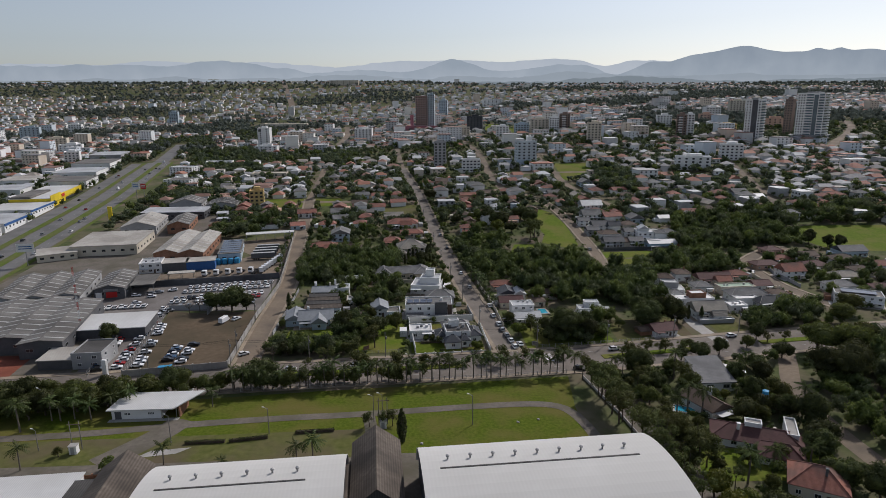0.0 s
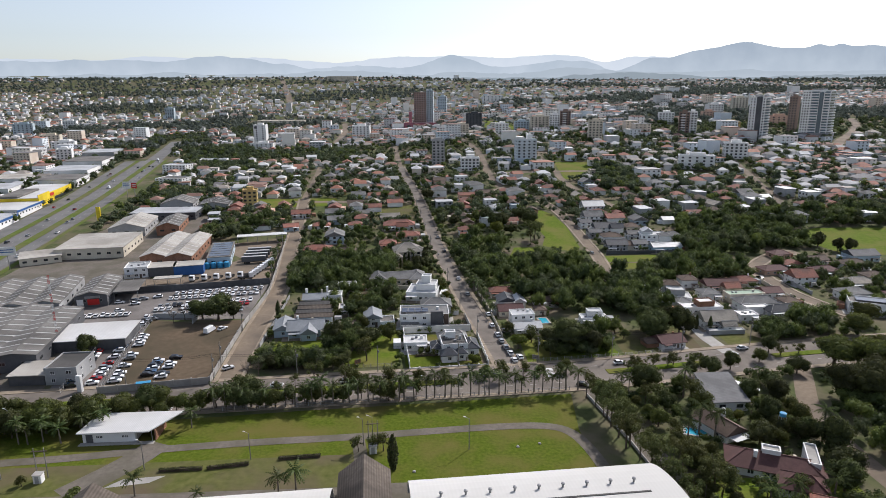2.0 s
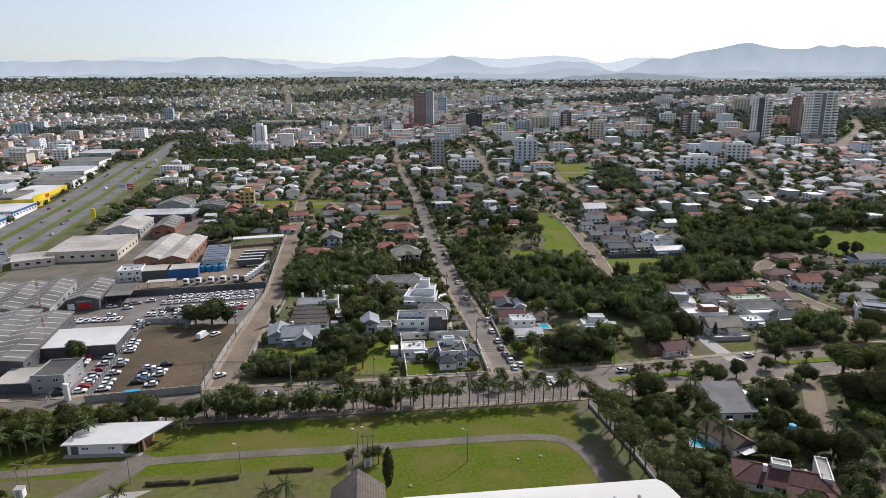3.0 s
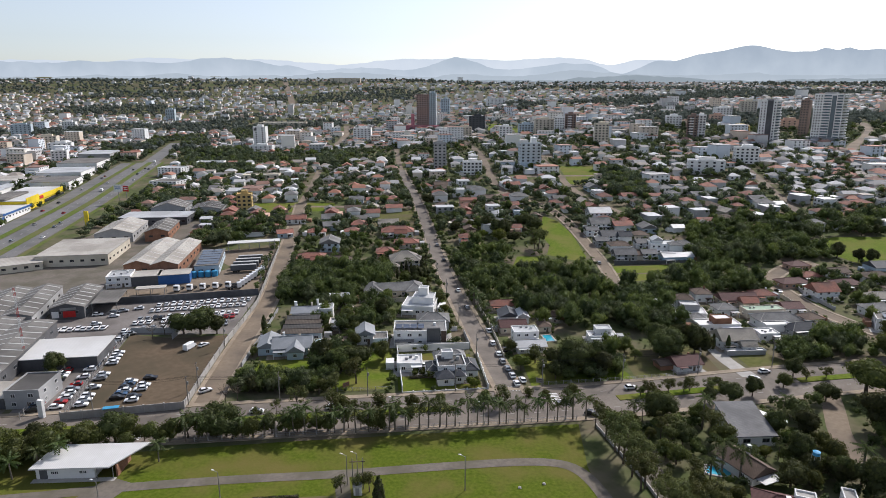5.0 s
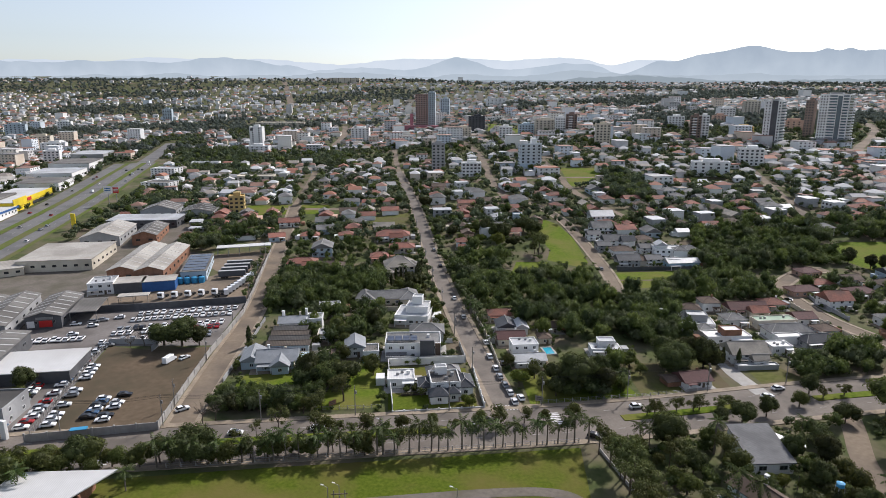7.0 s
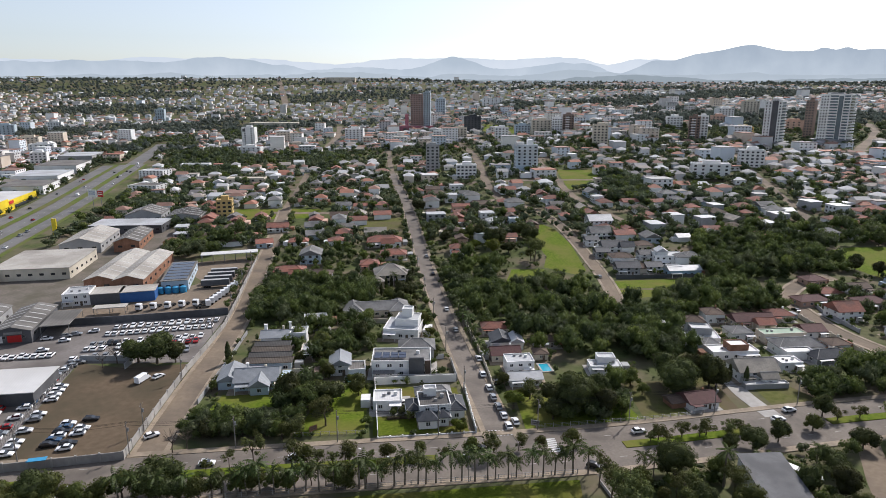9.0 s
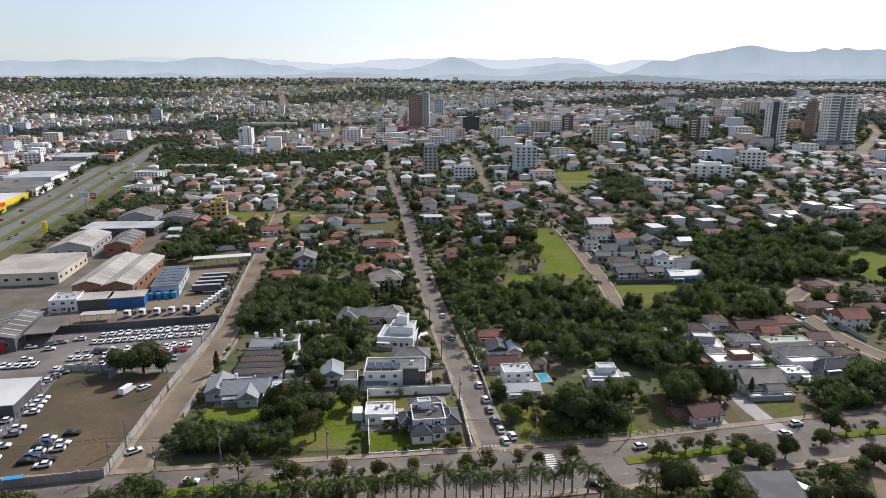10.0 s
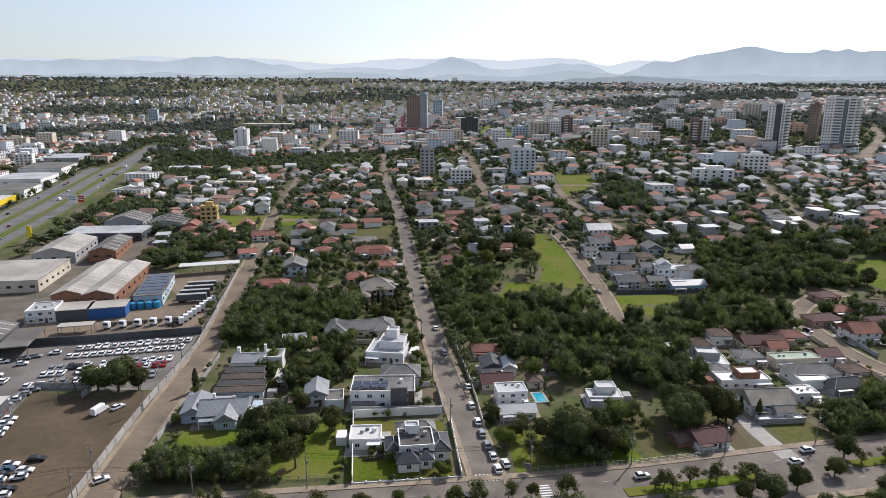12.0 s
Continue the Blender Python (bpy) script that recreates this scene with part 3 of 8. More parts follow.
def claim(x, y, rot, w, d):
    a = radians(rot)
    n = max(1, round(d / max(min(w, d), 3))) if d > w else 1
    k = max(1, round(w / max(min(w, d), 3))) if w >= d else 1
    for i in range(n):
        for j in range(k):
            lx, ly = -w / 2 + w * (j + 0.5) / k, d * (i + 0.5) / n
            FOOT.append((x + lx * math.cos(a) - ly * math.sin(a), y + lx * math.sin(a) + ly * math.cos(a), min(w, d) * 0.62))


def wing(h, w, d, height, roof, wall, roofm, x=0.0, y=0.0, rise=None, floors=1, wins=True, ridge=True, base=0.0):
    """A body with its roof and windows, as parts of the house h."""
    height = 0.88 * height
    at = Matrix.Translation((x, y, base))
    b = part("wall", box(-w / 2, w / 2, 0, d, -0.5, height), wall, h)
    b.matrix_basis = at
    if roof == "flat":
        bm = bmesh.new()
        t = 0.22
        add_box(bm, -w / 2 - 0.08, w / 2 + 0.08, -0.08, t, height, height + 0.55)
        add_box(bm, -w / 2 - 0.08, w / 2 + 0.08, d - t, d + 0.08, height, height + 0.55)
        add_box(bm, -w / 2 - 0.08, -w / 2 + t, t, d - t, height, height + 0.55)
        add_box(bm, w / 2 - t, w / 2 + 0.08, t, d - t, height, height + 0.55)
        part("parapet", bm, wall, h).matrix_basis = at
        part("roof", box(-w / 2 + t, w / 2 - t, t, d - t, height, height + 0.12), roofm, h).matrix_basis = at
    else:
        rise = rise or min(w, d) * 0.24
        bm, edges = hip_roof(w, d, rise, gable=roof == "gable")
        part("roof", bm, roofm, h).matrix_basis = at @ Matrix.Translation((0, 0, height))
        if roof == "gable":
            for end in (0, 1):
                if w >= d:
                    ex = (end - 0.5) * w
                    bm = faces_bm([(ex, 0, height - 0.19), (ex, d, height - 0.19), (ex, d / 2, height + rise * 0.93)], [(0, 1, 2)])
                else:
                    bm = faces_bm([(-w / 2, end * d, height - 0.19), (w / 2, end * d, height - 0.19), (0, end * d, height + rise * 0.93)], [(0, 1, 2)])
                part("gable", bm, wall, h).matrix_basis = at
        if ridge:
            bm = bmesh.new()
            for a, c in edges if roof == "hip" else edges[-1:]:
                add_tube(bm, (a[0], a[1], a[2] + 0.03), (c[0], c[1], c[2] + 0.03), 0.13, 0.13, 5)
            part("ridge_cap", bm, M_CONCRETE if roofm in (M_GREYTILE, M_SANDTILE, M_PALEROOF, M_SLATE) else roofm, h).matrix_basis = at @ Matrix.Translation((0, 0, height))
    if wins:
        for f in range(floors):
            z = 0.95 + f * (height / floors)
            n = max(1, int(w / 3.6))
            for k in range(n):
                window(h, at @ pose(-w / 2 + w * (k + 0.5) / n, 0, z), 1.6 if k % 2 else 1.3, 1.25)
            n = max(1, int(d / 5))
            for k in range(n):
                window(h, at @ pose(w / 2, d * (k + 0.5) / n, z, 0, 0, 90), 1.3, 1.25)
                window(h, at @ pose(-w / 2, d * (k + 0.5) / n, z, 0, 0, -90), 1.3, 1.25)


def chimney(h, x, y, z, s=0.7, tall=1.4, mat=None):
    bm = box(x - s / 2, x + s / 2, y - s / 2, y + s / 2, z, z + tall)
    add_box(bm, x - s / 2 - 0.1, x + s / 2 + 0.1, y - s / 2 - 0.1, y + s / 2 + 0.1, z + tall, z + tall + 0.15)
    part("chimney", bm, mat or M_WHITE, h)


def door(h, x, y=0.0, w=1.0, mat=None, tall=2.1):
    part("door", box(x - w / 2, x + w / 2, y - 0.06, y + 0.02, 0, tall), mat or M_WOODPOLE, h)


HOUSE_SIZE = 1.0


def house(x, y, rot, w, d, height, roof, wall, roofm, label, floors=1, rise=None, **kw):
    h = thing("house", x, y, rot, label, "house")
    h.scale = (HOUSE_SIZE, HOUSE_SIZE, HOUSE_SIZE)
    wing(h, w, d, height, roof, wall, roofm, rise=rise, floors=floors, **kw)
    door(h, w * 0.18)
    q = random.Random(int(x * 31 + y * 17))
    if y > 205 and w > 7.5:  # paved terrace, covered porch and a yard store
        part("terrace", box(-w / 2 - q.uniform(0.8, 2.6), w / 2 + q.uniform(0.8, 2.6), -q.uniform(1.6, 3.4), d + q.uniform(0.5, 2.0), -0.3, q.uniform(0.10, 0.19)), q.choice((M_PAVING, M_PAVING, M_CONCRETE)), h)
        s = q.choice((-1, 1))
        pw, pd = w * q.uniform(0.3, 0.48), q.uniform(2.0, 3.0)
        a, b = sorted((s * w * 0.48, s * (w * 0.48 - pw)))
        part("porch_roof", box(a, b, -pd, -0.02, 2.55, 2.72), q.choice((M_WHITE, roofm, M_PALEROOF)), h)
        for px in (a + 0.15, b - 0.15):
            part("porch_post", box(px - 0.1, px + 0.1, -pd + 0.1, -pd + 0.3, 0.1, 2.55), M_WHITE, h)
        if q.random() < 0.6:
            part("yard_store", box(-s * (w / 2 + 2.4) - 1.4, -s * (w / 2 + 2.4) + 1.4, d * 0.35, d * 0.9, -0.3, 2.5), q.choice((wall, M_GREY, M_BRICK)), h)
    top = 0.88 * height + 0.12
    if roof == "flat" and 205 < y < 330 and w > 8:  # tank, cooling units and a hatch
        part("roof_tank", tube((w * 0.28, d * 0.6, top), (w * 0.28, d * 0.6, top + 1.1), 0.65, 0.6, 10), q.choice((M_WHITE, M_GREY, M_CONCRETE)), h, "round roof tank")
        for k in range(2):
            ux, uy = w * q.uniform(-0.35, 0.1), d * q.uniform(0.25, 0.8)
            part("cooling_unit", box(ux - 0.5, ux + 0.5, uy - 0.25, uy + 0.25, top, top + 0.75, 0.04), M_METAL, h)
    elif roof != "flat" and 120 < y < 330 and w > 8 and q.random() < 0.6:
        part("chimney", box(w * 0.2 - 0.35, w * 0.2 + 0.35, d * 0.55, d * 0.55 + 0.7, 0.88 * height, 0.88 * height + 2.9), q.choice((M_WHITE, M_BRICK, M_CREAM)), h)
    claim(x, y, rot, w * HOUSE_SIZE, d * HOUSE_SIZE)
    return h


def wall_run(name, pts, tall, mat, label, thick=0.2, posts=0.0, cap=None):
    """A free-standing wall along a line, with pillars where posts gives their spacing."""
    x0, y0 = pts[0]
    ob = thing(name, x0, y0, 0, label, "wall")
    inv = ob.matrix_basis.inverted()
    for (xa, ya), (xb, yb) in zip(pts, pts[1:]):
        l = math.hypot(xb - xa, yb - ya)
        m = inv @ pose(xa, ya, ground((xa + xb) / 2, (ya + yb) / 2), 0, 0, math.degrees(math.atan2(yb - ya, xb - xa)))
        part("panel", box(0, l, -thick / 2, thick / 2, -0.4, tall), mat, ob).matrix_basis = m
        if cap:
            part("coping", box(-0.05, l + 0.05, -thick / 2 - 0.05, thick / 2 + 0.05, tall, tall + 0.08), cap, ob).matrix_basis = m
        if posts:
            n = max(1, round(l / posts))
            me = cached((name + "_post", tall, mat.name), lambda: box(-0.22, 0.22, -0.22, 0.22, -0.4, tall + 0.3, 0.03), cap or mat)
            for k in range(n + 1):
                shared("pillar", me, ob, m @ Matrix.Translation((l * k / n, 0, 0)))
    return ob

# ---- industrial side ----
def shed(x, y, rot, w, d, height, rise, wall, roofm, label, lights=0, name="warehouse"):
    """A gabled shed with its ridge along its depth; rows of skylights lie on the slopes."""
    h = thing(name, x, y, rot, label, "warehouse")
    part("wall", box(-w / 2, w / 2, 0, d, -0.5, height), wall, h)
    o, t = 0.5, 0.15
    v = [(-w / 2 - o, -o, height), (0, -o, height + rise), (w / 2 + o, -o, height), (-w / 2 - o, d + o, height), (0, d + o, height + rise), (w / 2 + o, d + o, height)]
    v += [(a, b, c - t) for a, b, c in v]
    bm = faces_bm(v, [(0, 1, 4, 3), (1, 2, 5, 4), (6, 9, 10, 7), (7, 10, 11, 8), (0, 6, 7, 1), (1, 7, 8, 2), (3, 4, 10, 9), (4, 5, 11, 10), (0, 3, 9, 6), (2, 8, 11, 5)])
    part("roof", bm, roofm, h)
    for e in (0, d):
        part("gable", faces_bm([(-w / 2, e, height - 0.01), (w / 2, e, height - 0.01), (0, e, height + rise - 0.16)], [(0, 1, 2)]), wall, h)
    slope = math.degrees(math.atan2(rise, w / 2 + o))
    sl = math.hypot(rise, w / 2 + o)
    for s in (-1, 1):
        for k in range(lights):
            me = cached(("skylight", round(sl, 1)), lambda: box(-sl * 0.42, sl * 0.42, -0.3, 0.3, 0, 0.06), M_SKYLIGHT)
            shared("skylight", me, h, Matrix.Translation((s * (w / 4 + o / 2), d * (k + 0.5) / lights, height + rise / 2 + 0.02)) @ pose(0, 0, 0, 0, s * slope, 0))
    n = max(1, int(w / 6))
    for k in range(n):
        window(h, pose(-w / 2 + w * (k + 0.5) / n, 0, height * 0.45), 2.4, 1.2, M_METAL)
    for k in range(max(1, int(d / 8))):
        window(h, pose(w / 2, 4 + 8 * k, height * 0.45, 0, 0, 90), 2.4, 1.2, M_METAL)
    claim(x, y, rot, w, d)
    return h


def slab_building(x, y, rot, w, d, height, wall, roofm, label, tilt=0.0, name="warehouse", wins=True):
    h = thing(name, x, y, rot, label, "warehouse")
    part("wall", box(-w / 2, w / 2, 0, d, -0.5, height), wall, h)
    v = [(-w / 2 - 0.4, -0.4, height), (w / 2 + 0.4, -0.4, height), (w / 2 + 0.4, d + 0.4, height + tilt), (-w / 2 - 0.4, d + 0.4, height + tilt)]
    v += [(a, b, c + 0.25) for a, b, c in v]
    part("roof", faces_bm(v, [(0, 3, 2, 1), (4, 5, 6, 7), (0, 1, 5, 4), (1, 2, 6, 5), (2, 3, 7, 6), (3, 0, 4, 7)]), roofm, h)
    if tilt:
        for e in (-w / 2, w / 2):
            part("gable", faces_bm([(e, 0, height), (e, d, height), (e, d, height + tilt)], [(0, 1, 2)]), wall, h)
        part("gable", faces_bm([(-w / 2, d, height), (w / 2, d, height), (w / 2, d, height + tilt), (-w / 2, d, height + tilt)], [(0, 1, 2, 3)]), wall, h)
    if wins:
        n = max(1, int(w / 5))
        for k in range(n):
            window(h, pose(-w / 2 + w * (k + 0.5) / n, 0, height * 0.4), 2.0, 1.2, M_METAL)
        for k in range(max(1, int(d / 6))):
            window(h, pose(w / 2, d * (k + 0.5) / max(1, int(d / 6)), height * 0.4, 0, 0, 90), 2.0, 1.2, M_METAL)
    claim(x, y, rot, w, d)
    return h


def canopy(x, y, rot, w, d, height, roofm, label):
    h = thing("canopy", x, y, rot, label, "canopy")
    part("roof", box(-w / 2, w / 2, 0, d, height, height + 0.35, 0.05), roofm, h)
    me = cached(("post", height), lambda: tube((0, 0, -0.3), (0, 0, height), 0.12, 0.12, 6), M_METAL)
    n = max(2, int(w / 6) + 1)
    for k in range(n):
        for yy in (0.4, d - 0.4):
            shared("post", me, h, Matrix.Translation((-w / 2 + 0.4 + (w - 0.8) * k / (n - 1), yy, 0)))
    return h


# halls beside the park
def barrel_hall(x, y, rot, w, span, eave, rise, label, vents):
    h = thing("hall", x, y, rot, label, "hall")
    n = 20
    prof = [(-span / 2 - math.cos(math.pi * k / n) * span / 2, eave + rise * math.sin(math.pi * k / n) ** 0.85) for k in range(n + 1)]
    v, f = [], []
    for sx in (0, w):
        for py, pz in prof:
            v.append((sx, py, pz))
        for py, pz in prof:
            v.append((sx, py * 1.0, pz - 0.3))
    a, b = 2 * (n + 1), n + 1
    for k in range(n):
        f += [(k, k + 1, a + k + 1, a + k), (b + k + 1, b + k, a + b + k, a + b + k + 1), (k, b + k, b + k + 1, k + 1), (a + k + 1, a + b + k + 1, a + b + k, a + k)]
    ob = part("roof", faces_bm(v, f), M_HALLROOF, h)
    for p in ob.data.polygons:
        p.use_smooth = False
    # End walls: the shade on them is put into the dark grey.
    for ex in (0.6, w - 0.6):
        part("end_wall", faces_bm([(ex, py, pz - 0.31) for py, pz in prof], [tuple(range(n + 1))]), M_DARKGREY, h, "end wall with its shade put into the dark grey")
    part("side_wall", box(0.5, w - 0.5, -0.7, -0.3, -0.5, eave + 0.05), M_GREY, h)
    part("side_wall", box(0.5, w - 0.5, -span + 0.3, -span + 0.7, -0.5, eave + 0.05), M_GREY, h)
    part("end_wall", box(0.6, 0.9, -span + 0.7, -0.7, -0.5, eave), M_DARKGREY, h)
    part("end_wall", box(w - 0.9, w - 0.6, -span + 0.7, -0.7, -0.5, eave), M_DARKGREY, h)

    def roof_at(py):
        return eave + rise * max(0.0, 1 - ((py + span / 2) / (span / 2)) ** 2) ** 0.425
    for k in range(vents[2]):
        vx = vents[0] + (vents[1] - vents[0]) * k / (vents[2] - 1)
        py = -span * 0.33
        z = roof_at(py)
        bm = tube((0, 0, -0.3), (0, 0, 0.55), 0.22, 0.22, 8)
        add_tube(bm, (0, 0, 0.55), (0, 0, 0.7), 0.22, 0.42, 8)
        add_tube(bm, (0, 0, 0.7), (0, 0, 1.0), 0.42, 0.40, 8)
        add_tube(bm, (0, 0, 1.0), (0, 0, 1.15), 0.40, 0.12, 8)
        part("roof_vent", bm, M_METAL, h, "turning metal roof ventilator").matrix_basis = Matrix.Translation((vx, py, z))
    py = -span * 0.42
    part("gutter", box(vents[0] - 2, vents[1] + 2, py - 0.35, py + 0.1, roof_at(py) - 0.3, roof_at(py) + 0.12), M_DARKSHED, h, "dark roof gutter")
    claim(x, y - span, rot, w, span)
    return h


barrel_hall(-6.8, 136.8, 6.3, 54.5, 42, 5.0, 8.5, "large pale barrel-roofed hall with roof vents", (6, 46, 9))
barrel_hall(-64.5, 129.8, 6.3, 42, 42, 5.0, 8.5, "pale barrel-roofed hall beside the park", (6, 32, 6))
shed(-14.2, 117, 6.3, 11, 26, 6.0, 4.6, M_DARKSHED, M_BROWNFIBRE, "weathered grey gabled link roof between two halls", 0)
shed(-71.8, 111, 6.3, 11, 22, 6.0, 4.2, M_DARKSHED, M_BROWNFIBRE, "weathered grey gabled roof beside the hall", 0)
slab_building(-19.7, 118, 6.3, 4.5, 17, 5.2, M_DARKGREY, M_BROWNFIBRE, "low dark brown link roof between the halls", 0.0, wins=False)
slab_building(-79.5, 112, 6.3, 7, 18, 4.2, M_DARKGREY, M_DARKSHED, "low dark fibre-cement roof", 0.0, wins=False)
slab_building(-95, 120, 6.3, 22, 12, 3.6, M_WHITE, M_WHITEROOF, "low white-roofed annex beside the hall", 0.5, wins=False)
wall_run("low_fence", [(-98, 136), (-76, 138.5)], 1.0, M_BRICK, "low rusty fence beside the annex roof", 0.12, 2.0)
wall_run("low_fence", [(-62, 135.5), (-45, 137)], 1.2, M_DARKSHED, "low dark slatted fence behind the hall", 0.12, 2.0)


def shelter(x, y, rot):
    h = thing("park_shelter", x, y, rot, "white park pavilion with sloping pale metal roof", "pavilion")
    part("wall", box(-9.3, 4.6, 0.6, 7, -0.3, 3.1), M_WHITE, h)
    v = [(-10.2, -0.6, 3.3), (8.6, -0.6, 3.3), (15.0, 9.4, 3.9), (-8.6, 9.4, 3.9)]
    v += [(a, b, c + 0.3) for a, b, c in v]
    part("roof", faces_bm(v, [(0, 3, 2, 1), (4, 5, 6, 7), (0, 1, 5, 4), (1, 2, 6, 5), (2, 3, 7, 6), (3, 0, 4, 7)]), M_WHITEROOF, h)
    part("wall", box(9.5, 9.9, 1.0, 8.4, -0.3, 3.1), M_BRICK, h, "brick side wall under the eaves")
    part("wall", box(4.6, 9.5, 6.2, 6.6, -0.3, 3.1), M_BRICK, h)
    part("door", box(-8.4, -6.6, 0.5, 0.7, 0, 2.5), M_DARKGREY, h, "dark doorway")
    part("step", box(-10, 9.8, -1.0, 0.55, -0.3, 0.14), M_CONCRETE, h, "grey concrete apron")
    for wx in (-5.3, -4.4, 1.4, 2.3):
        window(h, pose(wx, 0.6, 1.35), 0.85, 0.8)
    for px in (5.5, 9.3):
        part("post", tube((px, -0.1, 0), (px, -0.1, 3.35), 0.09, 0.09), M_METAL, h)
    claim(x, y, rot, 22, 9)


shelter(-86.5, 166.2, 3)

# big sheds and showroom beside the car yard
for k in range(3):
    shed(-143.8 - 14.6 * k, 211.5 + 3.2 * k, 12.4, 14.4, 50, 6, 1.1, M_DARKGREY, M_SHEDROOF, "huge low grey corrugated shed with pale skylight strips", 9)
for k in range(3):
    shed(-166 - 11.6 * k, 265.5 - 3.3 * k, 16, 11.4, 42, 6, 1.8, M_GREY, M_SHEDROOF, "grey corrugated warehouse with skylight strips", 7)
h = shed(-154, 279.5, 14, 13, 30, 5.2, 1.9, M_DARKGREY, M_SHEDROOF, "car showroom with red front panel under grey roof", 6, "showroom")
part("sign", box(-1.5, 3.2, -0.35, -0.05, 1.0, 3.6), M_RED, h, "red sign panel")
part("sign", box(-2.5, 3.6, -0.35, -0.05, 4.0, 5.0), M_METAL, h, "pale grey sign band")
part("panel", box(-5.8, -3.2, -0.35, -0.05, 1.0, 3.6), M_WHITE, h)
canopy(-142.2, 286.5, 14, 10.5, 19, 4.6, M_SHEDROOF, "ribbed grey canopy beside the showroom")
# Repair shop: dark grey walls stand for the shade on its front.
slab_building(-128.6, 229.5, 9, 26, 18, 4.2, M_DARKGREY, M_WHITEROOF, "long white flat-roofed repair shop", 0.2, wins=False)
h = house(-122.2, 202, 5, 10, 13, 6.2, "flat", M_GREY, M_DARKSHED, "grey two-storey office block beside the car yard", 2)
slab_building(-133.2, 201.5, 5, 11, 11, 3.4, M_DARKGREY, M_LIGHTSHED, "low annex with a pale fibre-cement roof", 0.2, wins=False)
patch("court_red", [(-190, 188), (-145, 192), (-148, 214), (-190, 212)], surface("red_clay", (0.20, 0.06, 0.035), (0.25, 0.08, 0.045), 0.6, 0.95, 0.2), "red clay court", 0.07)
canopy(-134, 311.5, 13, 13, 5, 3.2, M_LIGHTSHED, "flat pale carport roof in the car yard")
h = house(-155, 324, 15, 11, 12, 6.0, "flat", M_WHITE, M_PALEROOF, "white two-storey workshop office", 2)
slab_building(-143.5, 327, 14, 12.5, 11, 4.8, M_DARKGREY, M_LIGHTSHED, "open workshop bay with pale roof", 0.0, wins=False)
slab_building(-130.6, 330, 15, 14.5, 10, 4.8, M_BLUE, M_LIGHTSHED, "workshop with a bright blue front", 0.0, wins=False)
shed(-154.6, 343, 8.5, 13.4, 56, 6.5, 2.2, M_BRICK, M_LIGHTSHED, "long gabled brick warehouse with pale fibre roof", 7)
shed(-140.8, 343, 8.5, 13.4, 54, 6.5, 2.2, M_BRICK, M_LIGHTSHED, "long gabled brick warehouse with pale fibre roof", 7)
h = slab_building(-120, 345.5, 14, 12, 36, 5.2, M_PALEBLUE, M_SHEDROOF, "pale blue shed with solar panels on its roof", 0.0)
for k in range(6):
    part("solar_panel", box(-5.4, 5.4, 2 + 5.6 * k, 6.4 + 5.6 * k, 5.5, 5.6), M_SOLAR, h)
canopy(-110, 395, 16, 30, 7, 4.6, M_WHITEROOF, "long white truck carport roof")
slab_building(-200, 363, 9, 37, 38, 6, M_CREAM, M_LIGHTSHED, "broad cream factory with a pale flat roof", 0.8)
slab_building(-221, 352, 30, 20, 17, 4, M_CREAM, M_LIGHTSHED, "low cream annex with weathered roof", 0.5)
shed(-203, 414, 12, 22, 40, 6, 3.4, M_GREY, M_LIGHTSHED, "factory shed with an arched pale roof", 5)
shed(-178, 418, 12, 14, 36, 6, 2.6, M_BRICK, M_SHEDROOF, "weathered brick factory shed", 5)
slab_building(-200, 462, 4, 46, 20, 5.5, M_DARKGREY, M_PALEROOF, "long shed with pale blue-grey metal roof", 0.6)
shed(-202, 492, 10, 24, 24, 6, 4, M_GREY, M_SHEDROOF, "grey gabled shed with a white front", 4)
shed(-172, 486, 10, 22, 28, 6, 2.2, M_GREY, M_DARKSHED, "grey shed with dark roof", 4)
h = house(-258, 612, -8, 27, 18, 7, "flat", M_WHITE, M_SHEDROOF, "white two-storey commercial building", 3)
h = house(-282, 684, -8, 26, 16, 10, "flat", M_WHITE, M_PALEROOF, "white stepped office building with brick side", 4)

# yellow store and sheds across the highway
def store(y, long, deep, tall, wall, roofm, label, set_back=27.5):
    pts = along(smooth_line(HIGHWAY), 2.0)
    i = min(range(1, len(pts) - 1), key=lambda k: abs(pts[k][1] - y))
    dx, dy = pts[i + 1][0] - pts[i - 1][0], pts[i + 1][1] - pts[i - 1][1]
    rot = math.degrees(math.atan2(dy, dx))
    return slab_building(pts[i][0] - set_back, y, rot, long, deep, tall, wall, roofm, label, 0.4, "store", wins=wall is not M_YELLOW)


h = store(553, 84, 30, 7, M_YELLOW, M_WHITEROOF, "long bright yellow store with white roof", 38)
part("fascia", box(-42.4, -18, -0.9, -0.45, 3.4, 9.4, 0.05), M_YELLOW, h, "tall plain yellow fascia panel")
part("fascia", box(-17.6, 42.4, -0.8, -0.45, 4.4, 8.2, 0.05), M_YELLOW, h, "long yellow fascia panel")
part("sign", box(-17, -9, -1.0, -0.82, 4.9, 7.4), M_RED, h, "red sign panel")
part("shop_window", box(-6, 40, -0.46, -0.41, 0.4, 3.2), M_GLASS, h)
part("roof_vault", box(-42, 4, 14, 29, 7.3, 9.0, 0.5), M_SHEDROOF, h, "grey raised roof behind the front")
h = store(494, 42, 34, 6, M_WHITE, M_WHITEROOF, "white store with blue fascia", 36)
part("fascia", box(-24, 24, -0.5, -0.05, 4.6, 6.0), M_BLUE, h)
h = store(446, 44, 34, 6, M_WHITE, M_PALEROOF, "white store with a blue front band", 34)
part("fascia", box(-22, 22, -0.5, -0.05, 4.4, 6.0), M_BLUE, h)
